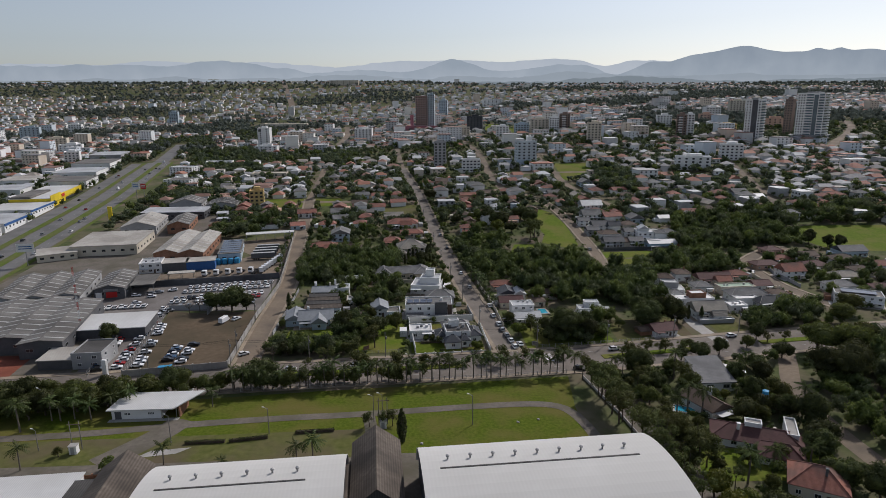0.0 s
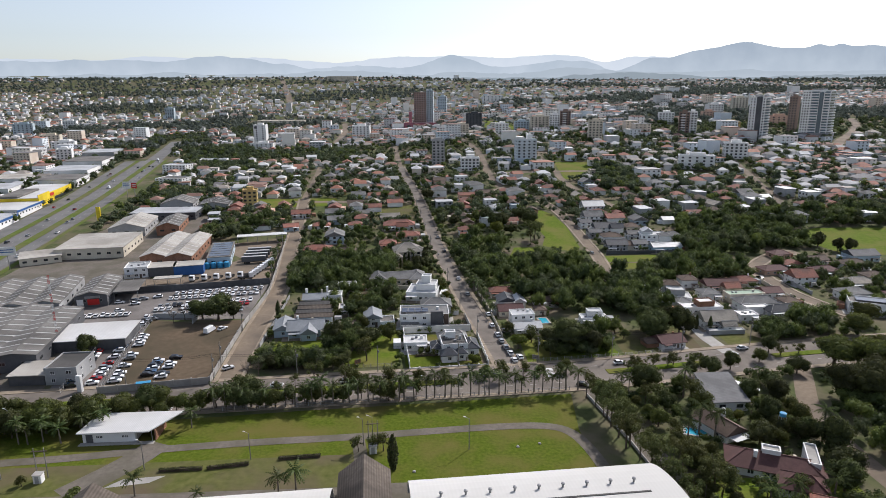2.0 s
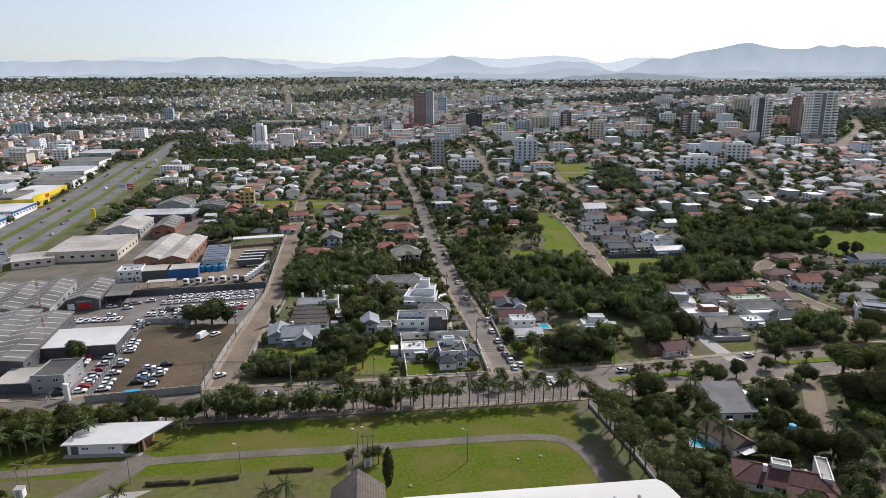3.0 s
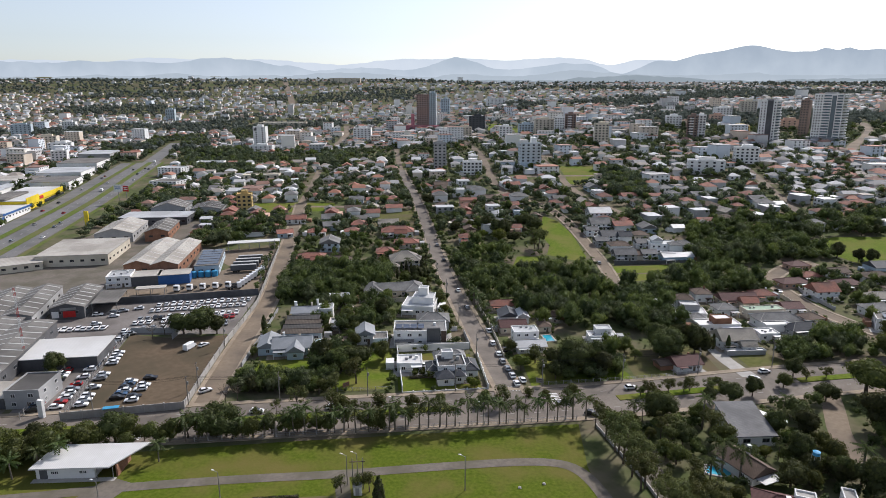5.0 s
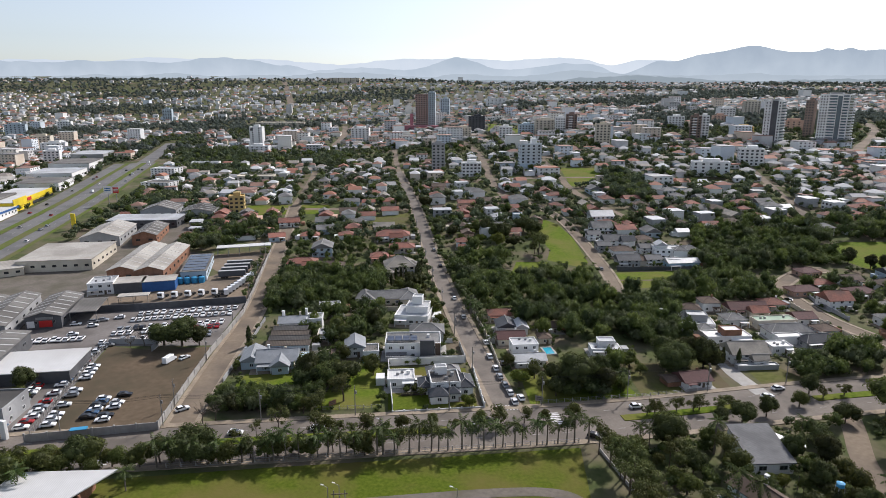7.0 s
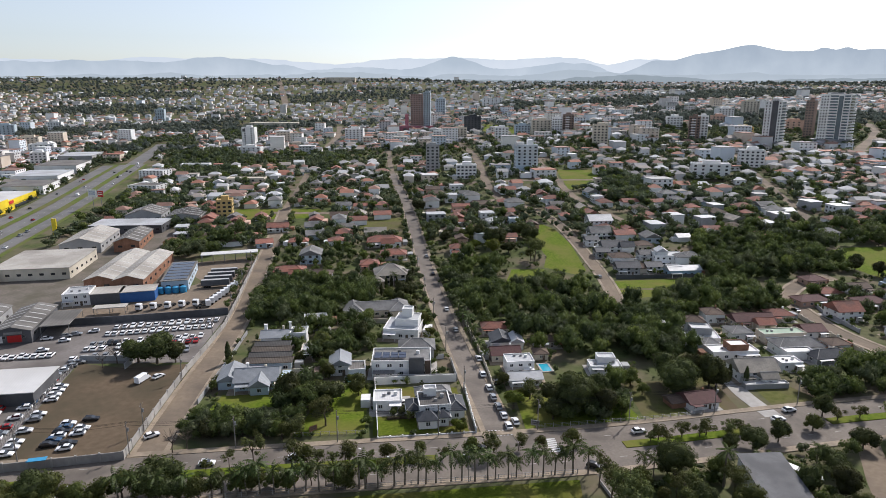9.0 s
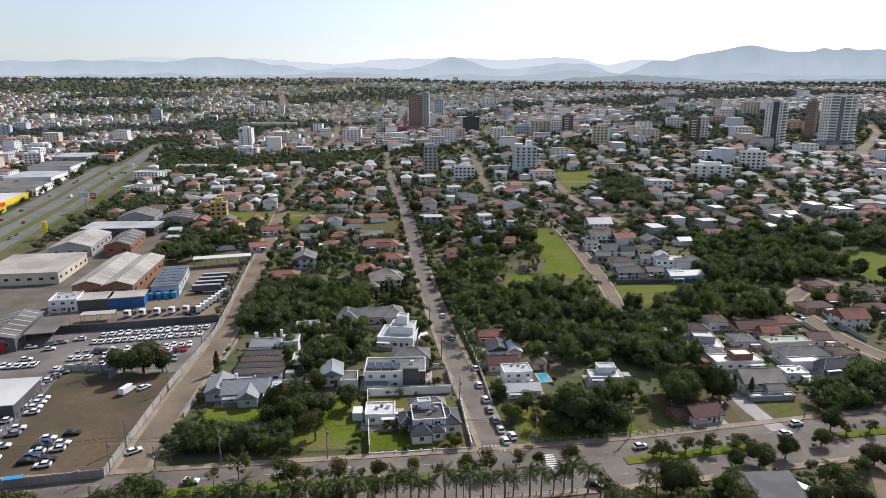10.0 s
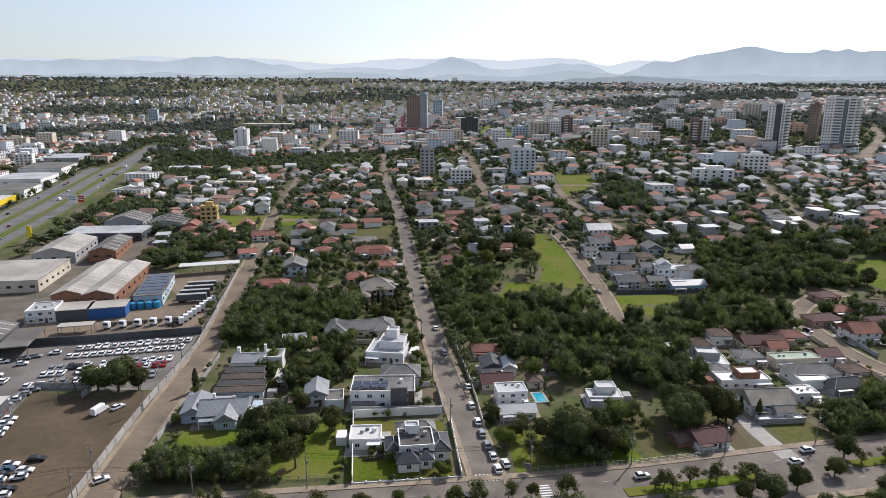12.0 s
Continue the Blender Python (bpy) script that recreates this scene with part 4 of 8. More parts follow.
store(398, 44, 30, 6, M_WHITE, M_SHEDROOF, "white flat-roofed roadside workshop", 34)
store(630, 44, 36, 7, M_WHITE, M_SHEDROOF, "white car showroom with flat roof", 38)
store(686, 52, 40, 8, M_WHITE, M_PALEROOF, "long white flat-roofed showroom", 42)
store(760, 60, 40, 8, M_WHITE, M_SHEDROOF, "long white showroom with pale roof", 46)
store(840, 56, 36, 8, M_GREY, M_PALEROOF, "grey flat-roofed commercial block", 52)
for k in range(4):
    slab_building(-385 - 22 * (k % 2), 470 + 58 * k, 104, 40, 34, 6, M_WHITE, (M_WHITEROOF, M_SHEDROOF, M_PALEROOF, M_LIGHTSHED)[k], "warehouse with a pale low roof", 0.6, wins=False)


def pylon(x, y, tall, w, mat, label):
    h = thing("sign_pylon", x, y, -15, label, "sign")
    part("panel", box(-w / 2, w / 2, -0.5, 0.5, 0, tall, 0.08), mat, h)
    return h


def billboard(x, y, tall, w, hh, mat, label, rot=0):
    h = thing("billboard", x, y, rot, label, "billboard")
    part("post", tube((0, 0, -0.3), (0, 0, tall), 0.25, 0.22), M_METAL, h)
    part("panel", box(-w / 2, w / 2, -0.35, -0.2, tall - hh * 0.3, tall + hh, 0.03), mat, h)
    for k in range(2):
        part("bar", box(-w * 0.38, w * 0.38, -0.37, -0.355, tall + hh * (0.15 + 0.35 * k), tall + hh * (0.3 + 0.35 * k)), M_BLUE if mat is M_WHITE else M_WHITE, h)


pylon(-244.6, 459.5, 11, 3.4, M_YELLOW, "tall plain yellow sign pylon")
billboard(-264, 543, 11, 7, 4.5, M_WHITE, "pale blue and white billboard on a post", -10)
billboard(-257, 542, 11, 5, 3.6, M_RED, "red billboard on a post", -10)
billboard(-231.7, 342, 9, 9, 3.5, M_WHITE, "white billboard beside the highway", 10)
pylon(-113.5, 197, 5.5, 1.8, M_WHITE, "white and blue sign pylon beside the gate")

# lot walls and fences
wall_run("lot_wall", [(-107, 195.2), (-74.3, 202.0), (-76.9, 230), (-78.9, 255), (-79.3, 275), (-80.4, 298), (-86.5, 337), (-97, 402)], 2.4, M_CONCRETE, "long grey concrete block wall round the parking lot", 0.2, 6.0)
wall_run("lot_wall", [(-120, 264), (-101, 264), (-101, 257)], 2.2, M_GREY, "low pale rendered yard wall", 0.2)
wall_run("yard_wall", [(-158, 296.5), (-120, 304), (-84, 313)], 3.0, M_DARKGREY, "dark retaining wall between car yard and truck yard", 0.4)


def mesh_fence(pts, tall, label, spacing=2.5, bars=True):
    x0, y0 = pts[0]
    ob = thing("fence", x0, y0, 0, label, "fence")
    inv = ob.matrix_basis.inverted()
    me = cached(("fence_post", tall), lambda: box(-0.09, 0.09, -0.09, 0.09, -0.3, tall), M_CONCRETE)
    for (xa, ya), (xb, yb) in zip(pts, pts[1:]):
        l = math.hypot(xb - xa, yb - ya)
        m = inv @ pose(xa, ya, ground(xa, ya), 0, 0, math.degrees(math.atan2(yb - ya, xb - xa)))
        n = max(1, round(l / spacing))
        for k in range(n + 1):
            shared("post", me, ob, m @ Matrix.Translation((l * k / n, 0, 0)))
        for z in (0.3, tall * 0.55, tall - 0.15):
            part("rail", box(0, l, -0.03, 0.03, z - 0.03, z + 0.03), M_METAL, ob).matrix_basis = m
    return ob


mesh_fence([(-107.3, 198), (-113.5, 225), (-119.6, 262)], 2.2, "row of pale concrete fence posts through the car yard")
mesh_fence([(-119, 195.5), (-125, 228), (-128, 234)], 2.2, "concrete post fence beside the office block")
mesh_fence([(-64, 183.3), (-32, 187), (-7, 190), (18, 192.8), (41, 195.4)], 1.5, "low wire fence with posts under the palms", 3.5)

# villa with its white fence
h = house(5.6, 221, 7, 9.0, 9, 5.6, "flat", M_WHITE, M_DARKSHED, "white villa with a parapet roof terrace and dark slate hips", 2)
wing(h, 3.6, 2.6, 8.0, "flat", M_WHITE, M_PALEROOF, -0.8, 6.2, wins=False)
wing(h, 5.2, 4, 3.2, "hip", M_WHITE, M_SLATE, -2.4, -3.6, rise=1.9, ridge=False)
wing(h, 3.0, 3, 3.4, "hip", M_WHITE, M_SLATE, 2.0, -2.6, rise=1.6, ridge=False)
wing(h, 4.6, 8, 3.8, "hip", M_WHITE, M_SLATE, 6.2, 0.5, rise=1.9)
wing(h, 3.4, 6, 3.2, "hip", M_WHITE, M_SLATE, -5.8, 3.0, rise=1.4, wins=False)
wing(h, 10, 5, 4.6, "hip", M_WHITE, M_GREYTILE, 0.5, 9.2, rise=1.9, wins=False)
house(-8.6, 227.5, 4, 8.5, 7.5, 3.3, "flat", M_WHITE, M_WHITEROOF, "low white flat-roofed garden pavilion", 1)
wall_run("garden_wall", [(-10, 212.3), (-14.2, 245), (12, 247.5)], 2.6, M_WHITE, "tall white rendered garden wall")
wall_run("garden_fence", [(-10, 212.0), (17, 215)], 0.5, M_WHITE, "white pillared garden fence on the avenue", 0.2, 3.3)
wall_run("garden_fence", [(17, 215), (14.5, 243)], 1.6, M_WHITE, "white pillared wall beside the street", 0.2, 4.0)
# modern house with solar panels
h = house(-6, 250.5, 2, 19.5, 11, 6.3, "flat", M_WHITE, M_GREYTILE, "modern white and black house with solar panels", 2)
part("facade_panel", box(2.5, 7.5, -0.9, -0.02, 0, 7.2), M_DARKGREY, h, "black facade panel")
part("facade_panel", box(7.8, 9.6, -0.6, -0.02, 0, 6.0), M_BROWNTILE, h, "brown timber facade")
for k in range(4):
    for j in range(2):
        part("solar_panel", box(-9 + 2.7 * k, -6.6 + 2.7 * k, 1.2 + 2.4 * j, 3.3 + 2.4 * j, 6.55 + 0.0, 6.68), M_SOLAR, h)
wing(h, 12, 9, 6.0, "hip", M_GREY, M_GREYTILE, 5, 11.2, rise=2.4, wins=False)
wall_run("garden_wall", [(-15, 246.8), (12.4, 248)], 2.6, M_GREY, "tall grey rendered plot wall")
wall_run("garden_wall", [(12.4, 248), (10.5, 263)], 2.0, M_GREY, "low grey plot wall beside the street")
# white house with a stair tower
h = house(-8.5, 284, -8, 13.5, 13, 4.2, "flat", M_WHITE, M_PALEROOF, "white stepped modern house with a stair tower", 1)
wing(h, 9, 8, 7.0, "flat", M_WHITE, M_PALEROOF, 1.5, 4.5)
wing(h, 4, 4, 10.2, "flat", M_WHITE, M_PALEROOF, 1.0, 8.5, wins=False)
# grey-roofed courtyard house
h = house(-20, 309, 10, 27, 9, 3.6, "hip", M_CREAM, M_GREYTILE, "long house with grey roofs and pale ridge tiles", 1, rise=2.6)
wing(h, 8, 14, 3.6, "hip", M_CREAM, M_GREYTILE, -9.5, -3, rise=2.8, wins=False)
wing(h, 8, 12, 3.6, "hip", M_CREAM, M_GREYTILE, 9.5, -2, rise=2.8, wins=False)
# houses between the side street and the central street
h = house(-17.5, 355, 10, 15, 13, 5.5, "hip", M_CREAM, M_SANDTILE, "cream house with a tall grey-brown hip roof", 2, rise=4.2)
wing(h, 6, 6, 3.5, "hip", M_CREAM, M_SANDTILE, -7, -4, rise=2.0, ridge=False)
wing(h, 7, 7, 4.6, "hip", M_WHITE, M_SANDTILE, 6.5, 2.0, rise=2.6)
wing(h, 6, 5, 5.0, "hip", M_WHITE, M_SANDTILE, -1.0, 10.5, rise=2.4, wins=False)
h = house(-27, 422, 4, 20, 11, 4.0, "hip", M_WHITE, M_TERRA, "white house under wide red tiled roofs", 1, rise=3.0)
wing(h, 7, 6, 4.0, "gable", M_WHITE, M_TERRA, 2, -4.5, rise=2.2)
house(-20, 398, 2, 14, 9, 3.4, "hip", M_CREAM, M_TERRA, "cream house with red tiled hip roof", 1)
house(-31, 379, 4, 9.5, 9, 3.4, "hip", M_SALMON, M_TERRA, "small salmon house with red roof", 1)
house(-64.5, 390, 6, 11, 13, 6, "gable", M_PALEBLUE, M_GREYTILE, "blue-grey gabled house with grey roof", 2)
house(-79, 426, 8, 11, 9, 3.4, "hip", M_WHITE, M_TERRA, "white house with red hip roof", 1)
h = house(-71, 367, 4, 15, 9, 3.6, "hip", M_CREAM, M_TERRA, "low house with orange-red roof", 1)
wing(h, 6, 5, 3.4, "gable", M_CREAM, M_TERRA, 4, -4, rise=1.6)
house(-54.5, 359, 0, 12, 9, 4, "hip", M_GREY, M_BROWNTILE, "grey house with dark brown roof", 1)
house(-42.8, 347, 0, 7.5, 8, 3.4, "hip", M_WHITE, M_SANDTILE, "small white house with sand-coloured roof", 1)
h = house(-51.5, 241, 8, 13, 10, 3.6, "gable", M_PALEBLUE, M_STEELROOF, "pale blue house with pale grey gable roofs", 1, rise=2.6)
wing(h, 7, 11, 3.4, "gable", M_PALEBLUE, M_STEELROOF, -8.5, 2, rise=2.0)
wing(h, 5.5, 6, 3.4, "gable", M_PALEBLUE, M_STEELROOF, 1.5, -3.4, rise=2.2)
wing(h, 5, 4, 2.8, "flat", M_CREAM, M_SANDTILE, 8.5, -2.5, wins=False)
chimney(h, -3, 6, 5.5)
h = house(-51, 255, 4, 14.5, 4.2, 4.0, "gable", M_PALEBLUE, M_BROWNFIBRE, "terraced house under four stepped dark weathered roofs", 1, rise=0.9)
for k in range(1, 4):
    wing(h, 14.5 - k, 3.8, 4.0 + 0.35 * k, "gable", M_GREY, (M_SHEDROOF, M_DARKSHED, M_BROWNFIBRE, M_DARKSHED)[k], -0.4 * k, 4.25 * k, rise=0.9, wins=False)
h = house(-54, 276, 5, 11, 8, 4.6, "gable", M_WHITE, M_STEELROOF, "white house with a steel-grey roof and tall white chimneys", 1, rise=1.5)
wing(h, 6, 7, 5.4, "flat", M_WHITE, M_PALEROOF, 8, 1.0, wins=False)
chimney(h, -4.6, 6.5, 4.0, 1.0, 2.8)
chimney(h, 4.4, 7.0, 4.0, 0.8, 3.4)
h = house(-26.5, 252, 8, 6.5, 9, 4.4, "gable", M_WHITE, M_STEELROOF, "narrow white house with a steel-grey gable roof", 2, rise=1.9)
wing(h, 5.5, 7, 3.0, "flat", M_WHITE, M_SHEDROOF, 5.6, -2.5, wins=False)
part("pergola", box(-8.5, -3.4, -1.5, 4.5, 2.3, 2.45), M_BROWNTILE, h, "dark timber pergola")
for px, py in ((-8.2, -1.2), (-8.2, 4.2), (-3.8, -1.2)):
    part("pergola_post", box(px - 0.1, px + 0.1, py - 0.1, py + 0.1, 0, 2.3), M_BROWNTILE, h)
house(-43, 296, 12, 9, 7, 4, "flat", M_WHITE, M_PALEROOF, "white flat-roofed house among trees", 1)
house(-38, 266, 6, 9, 7, 3.2, "flat", M_CREAM, M_PALEROOF, "low cream house with a flat roof", 1)
house(-98.5, 424, 20, 9.5, 8, 3.4, "gable", M_PALEBLUE, M_TERRA, "pale blue cottage with a red gable roof", 1)
house(-100, 460, 10, 13, 10, 4, "gable", M_WHITE, M_TERRA, "white house with orange gable roof", 2)
# east of the central street
HOUSE_SIZE = 0.84
house(28.5, 289, 2, 12.5, 8, 3.6, "hip", M_CREAM, M_TERRA, "cream house with a red tiled roof", 1)
h = house(29.5, 274, 4, 9, 10, 4.2, "gable", M_WHITE, M_SLATE, "house with twin dark roofs and white barge boards", 1, rise=2.2)
wing(h, 6, 9, 4.0, "gable", M_WHITE, M_PALEROOF, 6.2, -1.0, rise=2.0)
house(30, 263, 5, 12, 8, 3.6, "gable", M_CREAM, M_DARKRED, "house with a dark red gable roof", 1, rise=2.4)
h = house(33.7, 252.5, 6, 11, 8, 6.0, "flat", M_WHITE, M_PALEROOF, "white flat-roofed house with pale terrace", 2)
house(34.5, 243.5, 7, 12.5, 7, 3.4, "gable", M_WHITE, M_PALEROOF, "low white house with pale angular metal roof", 1, rise=2.0)
house(42.5, 264.5, 4, 5.5, 6, 3.2, "hip", M_CREAM, M_BROWNTILE, "small outbuilding with a brown roof", 1)
h = house(62.5, 253, 0, 12.5, 7, 3.2, "flat", M_WHITE, M_PALEROOF, "white modern house with stepped flat roofs", 1)
wing(h, 7, 5, 5.6, "flat", M_WHITE, M_PALEROOF, 1, 4, wins=False)
h = house(85.5, 228, 12, 11, 9, 3.2, "gable", M_WHITE, M_DARKRED, "white cottage with a brown tiled gable roof", 1, rise=2.4)
wing(h, 6, 6, 2.6, "gable", M_BRICK, M_BROWNTILE, -8, 3, rise=1.2, wins=False)
h = house(110.5, 246.5, 4, 15.5, 11, 5.0, "gable", M_WHITE, M_SANDTILE, "large white house with a broad sand-grey gable roof", 2, rise=3.6)
wing(h, 6, 4, 3.6, "gable", M_WHITE, M_SANDTILE, 2.5, -3.6, rise=2.0)
wing(h, 17, 3, 1.8, "flat", M_GREY, M_PALEROOF, 0, -5.8, wins=False)
h = house(104, 277, -8, 15.5, 10, 4.2, "flat", M_WHITE, M_PALEROOF, "white modern house with stepped flat roofs", 1)
wing(h, 9, 8, 7.4, "flat", M_GREY, M_PALEROOF, 0.5, 4)
wing(h, 9, 7, 8.6, "hip", M_WHITE, M_BROWNTILE, -1, 10.5, rise=2.0)
h = house(111, 264.5, 4, 20, 8, 3.8, "flat", M_WHITE, M_WHITEROOF, "white terrace house with a brown panelled front", 1)
wing(h, 8, 6, 6.8, "flat", M_BRICK, M_WHITEROOF, 1.5, 0.5, wins=False)
wing(h, 7, 7, 4.0, "hip", M_WHITE, M_GREYTILE, -6, 8.5, rise=2.0, wins=False)
h = house(137, 281, 6, 20, 7, 4.2, "flat", M_CREAM, surface("mint_roof", (0.28, 0.37, 0.27), (0.35, 0.43, 0.33), 0.8, 0.8), "cream house with a pale mint-green terrace", 1)
h = house(136.5, 268.5, 4, 20, 9, 4.4, "hip", M_WHITE, M_GREYTILE, "white house with grey hip roofs and terraces", 1, rise=2.8)
wing(h, 12, 5, 4.0, "flat", M_WHITE, M_WHITEROOF, -4, -5.2, wins=False)
house(143, 260.5, 10, 15, 7, 3.4, "hip", M_GREY, M_SLATE, "house with a dark brown-grey hip roof", 1, rise=2.8)
h = house(133, 296, 4, 19, 9, 3.8, "gable", M_CREAM, M_DARKRED, "house with dark red gabled roofs", 1, rise=2.8)
wing(h, 8, 7, 3.8, "gable", M_CREAM, M_TERRA, 3, -5, rise=2.4, wins=False)
house(119, 301, 0, 9, 9, 5.4, "hip", M_WHITE, M_BROWNTILE, "white house with a brown hip roof", 1)
h = house(176, 303.5, 6, 13, 11, 5.6, "gable", M_WHITE, M_TERRA, "white house with a tall orange-red gable roof", 2, rise=3.8)
house(172, 322, 8, 17, 9, 3.6, "hip", M_SALMON, M_DARKRED, "long house with dusty red hip roof", 1)
house(196, 318, 8, 15, 10, 4, "hip", M_CREAM, M_DARKRED, "cream house with dusty red hip roof", 1)
house(218, 330, 8, 16, 11, 4, "hip", M_WHITE, M_BROWNTILE, "white house with a brown hip roof", 1)
house(200, 298, 4, 16, 10, 3.8, "hip", M_CREAM, M_SANDTILE, "cream house with sand-coloured roof", 1)
house(186, 280, 4, 15, 10, 4.6, "hip", M_WHITE, M_GREYTILE, "white house with grey hip roof", 1)
h = house(181, 262, -25, 22, 12, 6.2, "flat", M_WHITE, M_SHEDROOF, "large white house with solar panels on a flat roof", 2)
part("solar_panel", box(-8, 8, 2, 8, 6.35, 6.5), M_SOLAR, h)
house(205, 275, -10, 16, 11, 4, "hip", M_CREAM, M_DARKRED, "cream house with red-brown roof", 1)
house(232, 345, 4, 18, 12, 5, "gable", M_PALEBLUE, M_SLATE, "large pale blue house with dark gable roof", 1)
wall_run("garden_wall", [(160, 262), (157, 290), (157, 310)], 1.8, M_CREAM, "low cream rendered street wall", 0.2, 4.0)
wall_run("garden_wall", [(171, 290), (170, 312), (174, 334)], 1.6, M_GREY, "low grey rendered street wall", 0.2, 4.0)
# cluster above the green triangle
h = house(129, 384, -4, 18, 12, 7.0, "flat", M_WHITE, M_PALEROOF, "large white modern house with angular roofs", 2)
wing(h, 7, 8, 9.4, "gable", M_WHITE, M_PALEROOF, -4, 3, rise=2.4, wins=False)
wing(h, 8, 7, 7.4, "hip", M_WHITE, M_GREYTILE, 7, -3, rise=2.0, wins=False)
h = house(131, 366, 6, 20, 9, 4.6, "gable", surface("sky_blue_render", (0.32, 0.45, 0.55), (0.38, 0.51, 0.60), 0.6, 0.85), M_PALEROOF, "light blue house with pale gable roof", 1, rise=2.2)
wing(h, 8, 6, 6.0, "flat", M_WHITE, M_PALEROOF, -5, 3, wins=False)
h = house(103, 369, 2, 14, 10, 5.2, "gable", M_GREY, M_SLATE, "grey house with dark twin gables", 2, rise=3.0)
wing(h, 8, 7, 4.2, "gable", M_CREAM, M_BROWNTILE, 9, 2, rise=2.4, wins=False)
house(105, 387, 4, 14, 10, 5, "hip", M_WHITE, M_BROWNTILE, "white house with dark brown roof", 1)
h = house(106, 407, 4, 17, 11, 5, "gable", M_WHITE, M_SLATE, "white house with dark steep gables", 2, rise=3.4)
wing(h, 9, 7, 5, "gable", M_WHITE, M_SLATE, 8, -2, rise=3.2, wins=False)
house(104, 432, 6, 15, 12, 6, "gable", M_WHITE, M_GREYTILE, "white house with steep grey gables", 2, rise=4)
house(110, 458, 6, 18, 13, 6.5, "gable", M_WHITE, M_PALEROOF, "large white house with pale roofs", 2, rise=4)
h = house(18, 405, 4, 14, 10, 5.6, "hip", M_WHITE, M_TERRA, "white two-storey house with orange tiled roof", 2, rise=2.4)
wing(h, 4, 4, 3.2, "gable", M_WHITE, M_TERRA, -4, -4, rise=1.2, wins=False)
wall_run("garden_wall", [(95, 363), (140, 365)], 2.0, M_DARKGREY, "dark stone retaining wall under the houses")
# smaller houses filling the plots
h = house(43, 468, 8, 13, 11, 4.2, "hip", M_WHITE, M_PALEROOF, "white house with a pale grey hip roof", 1)
house(55.5, 470, 8, 8, 8, 5.0, "flat", M_PALEBLUE, M_PALEROOF, "small pale blue cubic house", 1)
house(21, 510, 6, 15, 9, 4.6, "gable", M_SALMON, M_TERRA, "salmon house with a long orange roof", 1)
house(36, 516, 10, 14, 11, 4.2, "gable", M_CREAM, M_BROWNTILE, "cream house with a broad brown roof", 1)
house(50, 443, 12, 9, 8, 4.6, "hip", M_CREAM, M_BROWNTILE, "cream house with a small brown roof", 1)
house(28, 452, 6, 10, 9, 3.6, "hip", M_WHITE, M_TERRA, "white house with red roof among trees", 1)
house(20, 470, 6, 10, 8, 3.6, "gable", M_CREAM, M_TERRA, "cream house with an orange-red gable roof", 1)
house(122, 283, 4, 10, 9, 3.8, "hip", M_WHITE, M_GREYTILE, "white house with a grey hip roof", 1)
house(95, 288, -6, 9, 9, 4.2, "flat", M_WHITE, M_PALEROOF, "white cubic house beside the woods", 1)
house(151, 285, 6, 10, 9, 3.6, "gable", M_WHITE, M_DARKRED, "white house with a dark red gable roof", 1)
house(148, 303, 4, 11, 9, 3.6, "hip", M_CREAM, M_TERRA, "cream house with red hip roof and porch", 1)
house(126, 255.5, 4, 9, 7, 3.4, "flat", M_WHITE, M_WHITEROOF, "low white house with flat terrace", 1)
house(152, 271, 8, 9, 8, 4.0, "hip", M_WHITE, M_BROWNTILE, "white house with brown roof beside the street", 1)
house(186, 333, 8, 12, 9, 3.6, "hip", M_CREAM, M_TERRA, "cream house with faded red roof", 1)
house(204, 340, 8, 12, 9, 3.6, "gable", M_WHITE, M_BROWNTILE, "white house with a brown gable roof", 1)
house(190, 352, 8, 12, 9, 3.6, "hip", M_SALMON, M_DARKRED, "salmon house with a dusty red roof", 1)
house(214, 308, 4, 12, 10, 3.8, "hip", M_CREAM, M_BROWNTILE, "cream house with brown hip roof", 1)
house(232, 318, 4, 13, 10, 3.8, "gable", M_WHITE, M_TERRA, "white house with a red gable roof", 1)
house(222, 290, 0, 13, 10, 3.8, "hip", M_WHITE, M_GREYTILE, "white house with grey roof among trees", 1)
house(117, 371, 4, 10, 9, 5, "gable", M_WHITE, M_SLATE, "white house with a dark steep gable", 2)
house(120, 392, 4, 10, 9, 5, "gable", M_WHITE, M_GREYTILE, "white house with a steep grey gable", 2)
house(97, 398, 4, 9, 9, 4.6, "gable", M_GREY, M_SLATE, "grey house with a dark gable roof", 2)
house(124, 410, 4, 11, 10, 4.6, "hip", M_CREAM, M_BROWNTILE, "cream house with a dark brown roof", 1)
house(96, 420, 4, 9, 9, 5, "gable", M_WHITE, M_SLATE, "white house with a dark steep gable", 2)
house(143, 388, 4, 11, 10, 5, "hip", M_WHITE, M_GREYTILE, "white house with a grey roof", 2)
house(47, 276, 6, 8, 7, 3.2, "hip", M_CREAM, M_BROWNTILE, "small cream house with brown roof", 1)
HOUSE_SIZE = 0.9
# gardens south of the avenue
h = slab_building(85.4, 181.2, 3, 10.4, 13.2, 3.0, M_WHITE, M_SHINYROOF, "low house under one broad shiny grey tiled roof", 3.0, "house")
h["category"] = "house"
part("awning", faces_bm([(5.6, 12.5, 3.4), (12.5, 7.0, 2.7), (13.2, 8.4, 2.7), (5.6, 16.0, 3.6), (5.6, 12.5, 3.3), (12.5, 7.0, 2.6), (13.2, 8.4, 2.6), (5.6, 16.0, 3.5)], [(0, 1, 2, 3), (7, 6, 5, 4), (0, 4, 5, 1), (1, 5, 6, 2), (2, 6, 7, 3), (3, 7, 4, 0)]), M_WHITEROOF, h, "white sheet-metal awning")
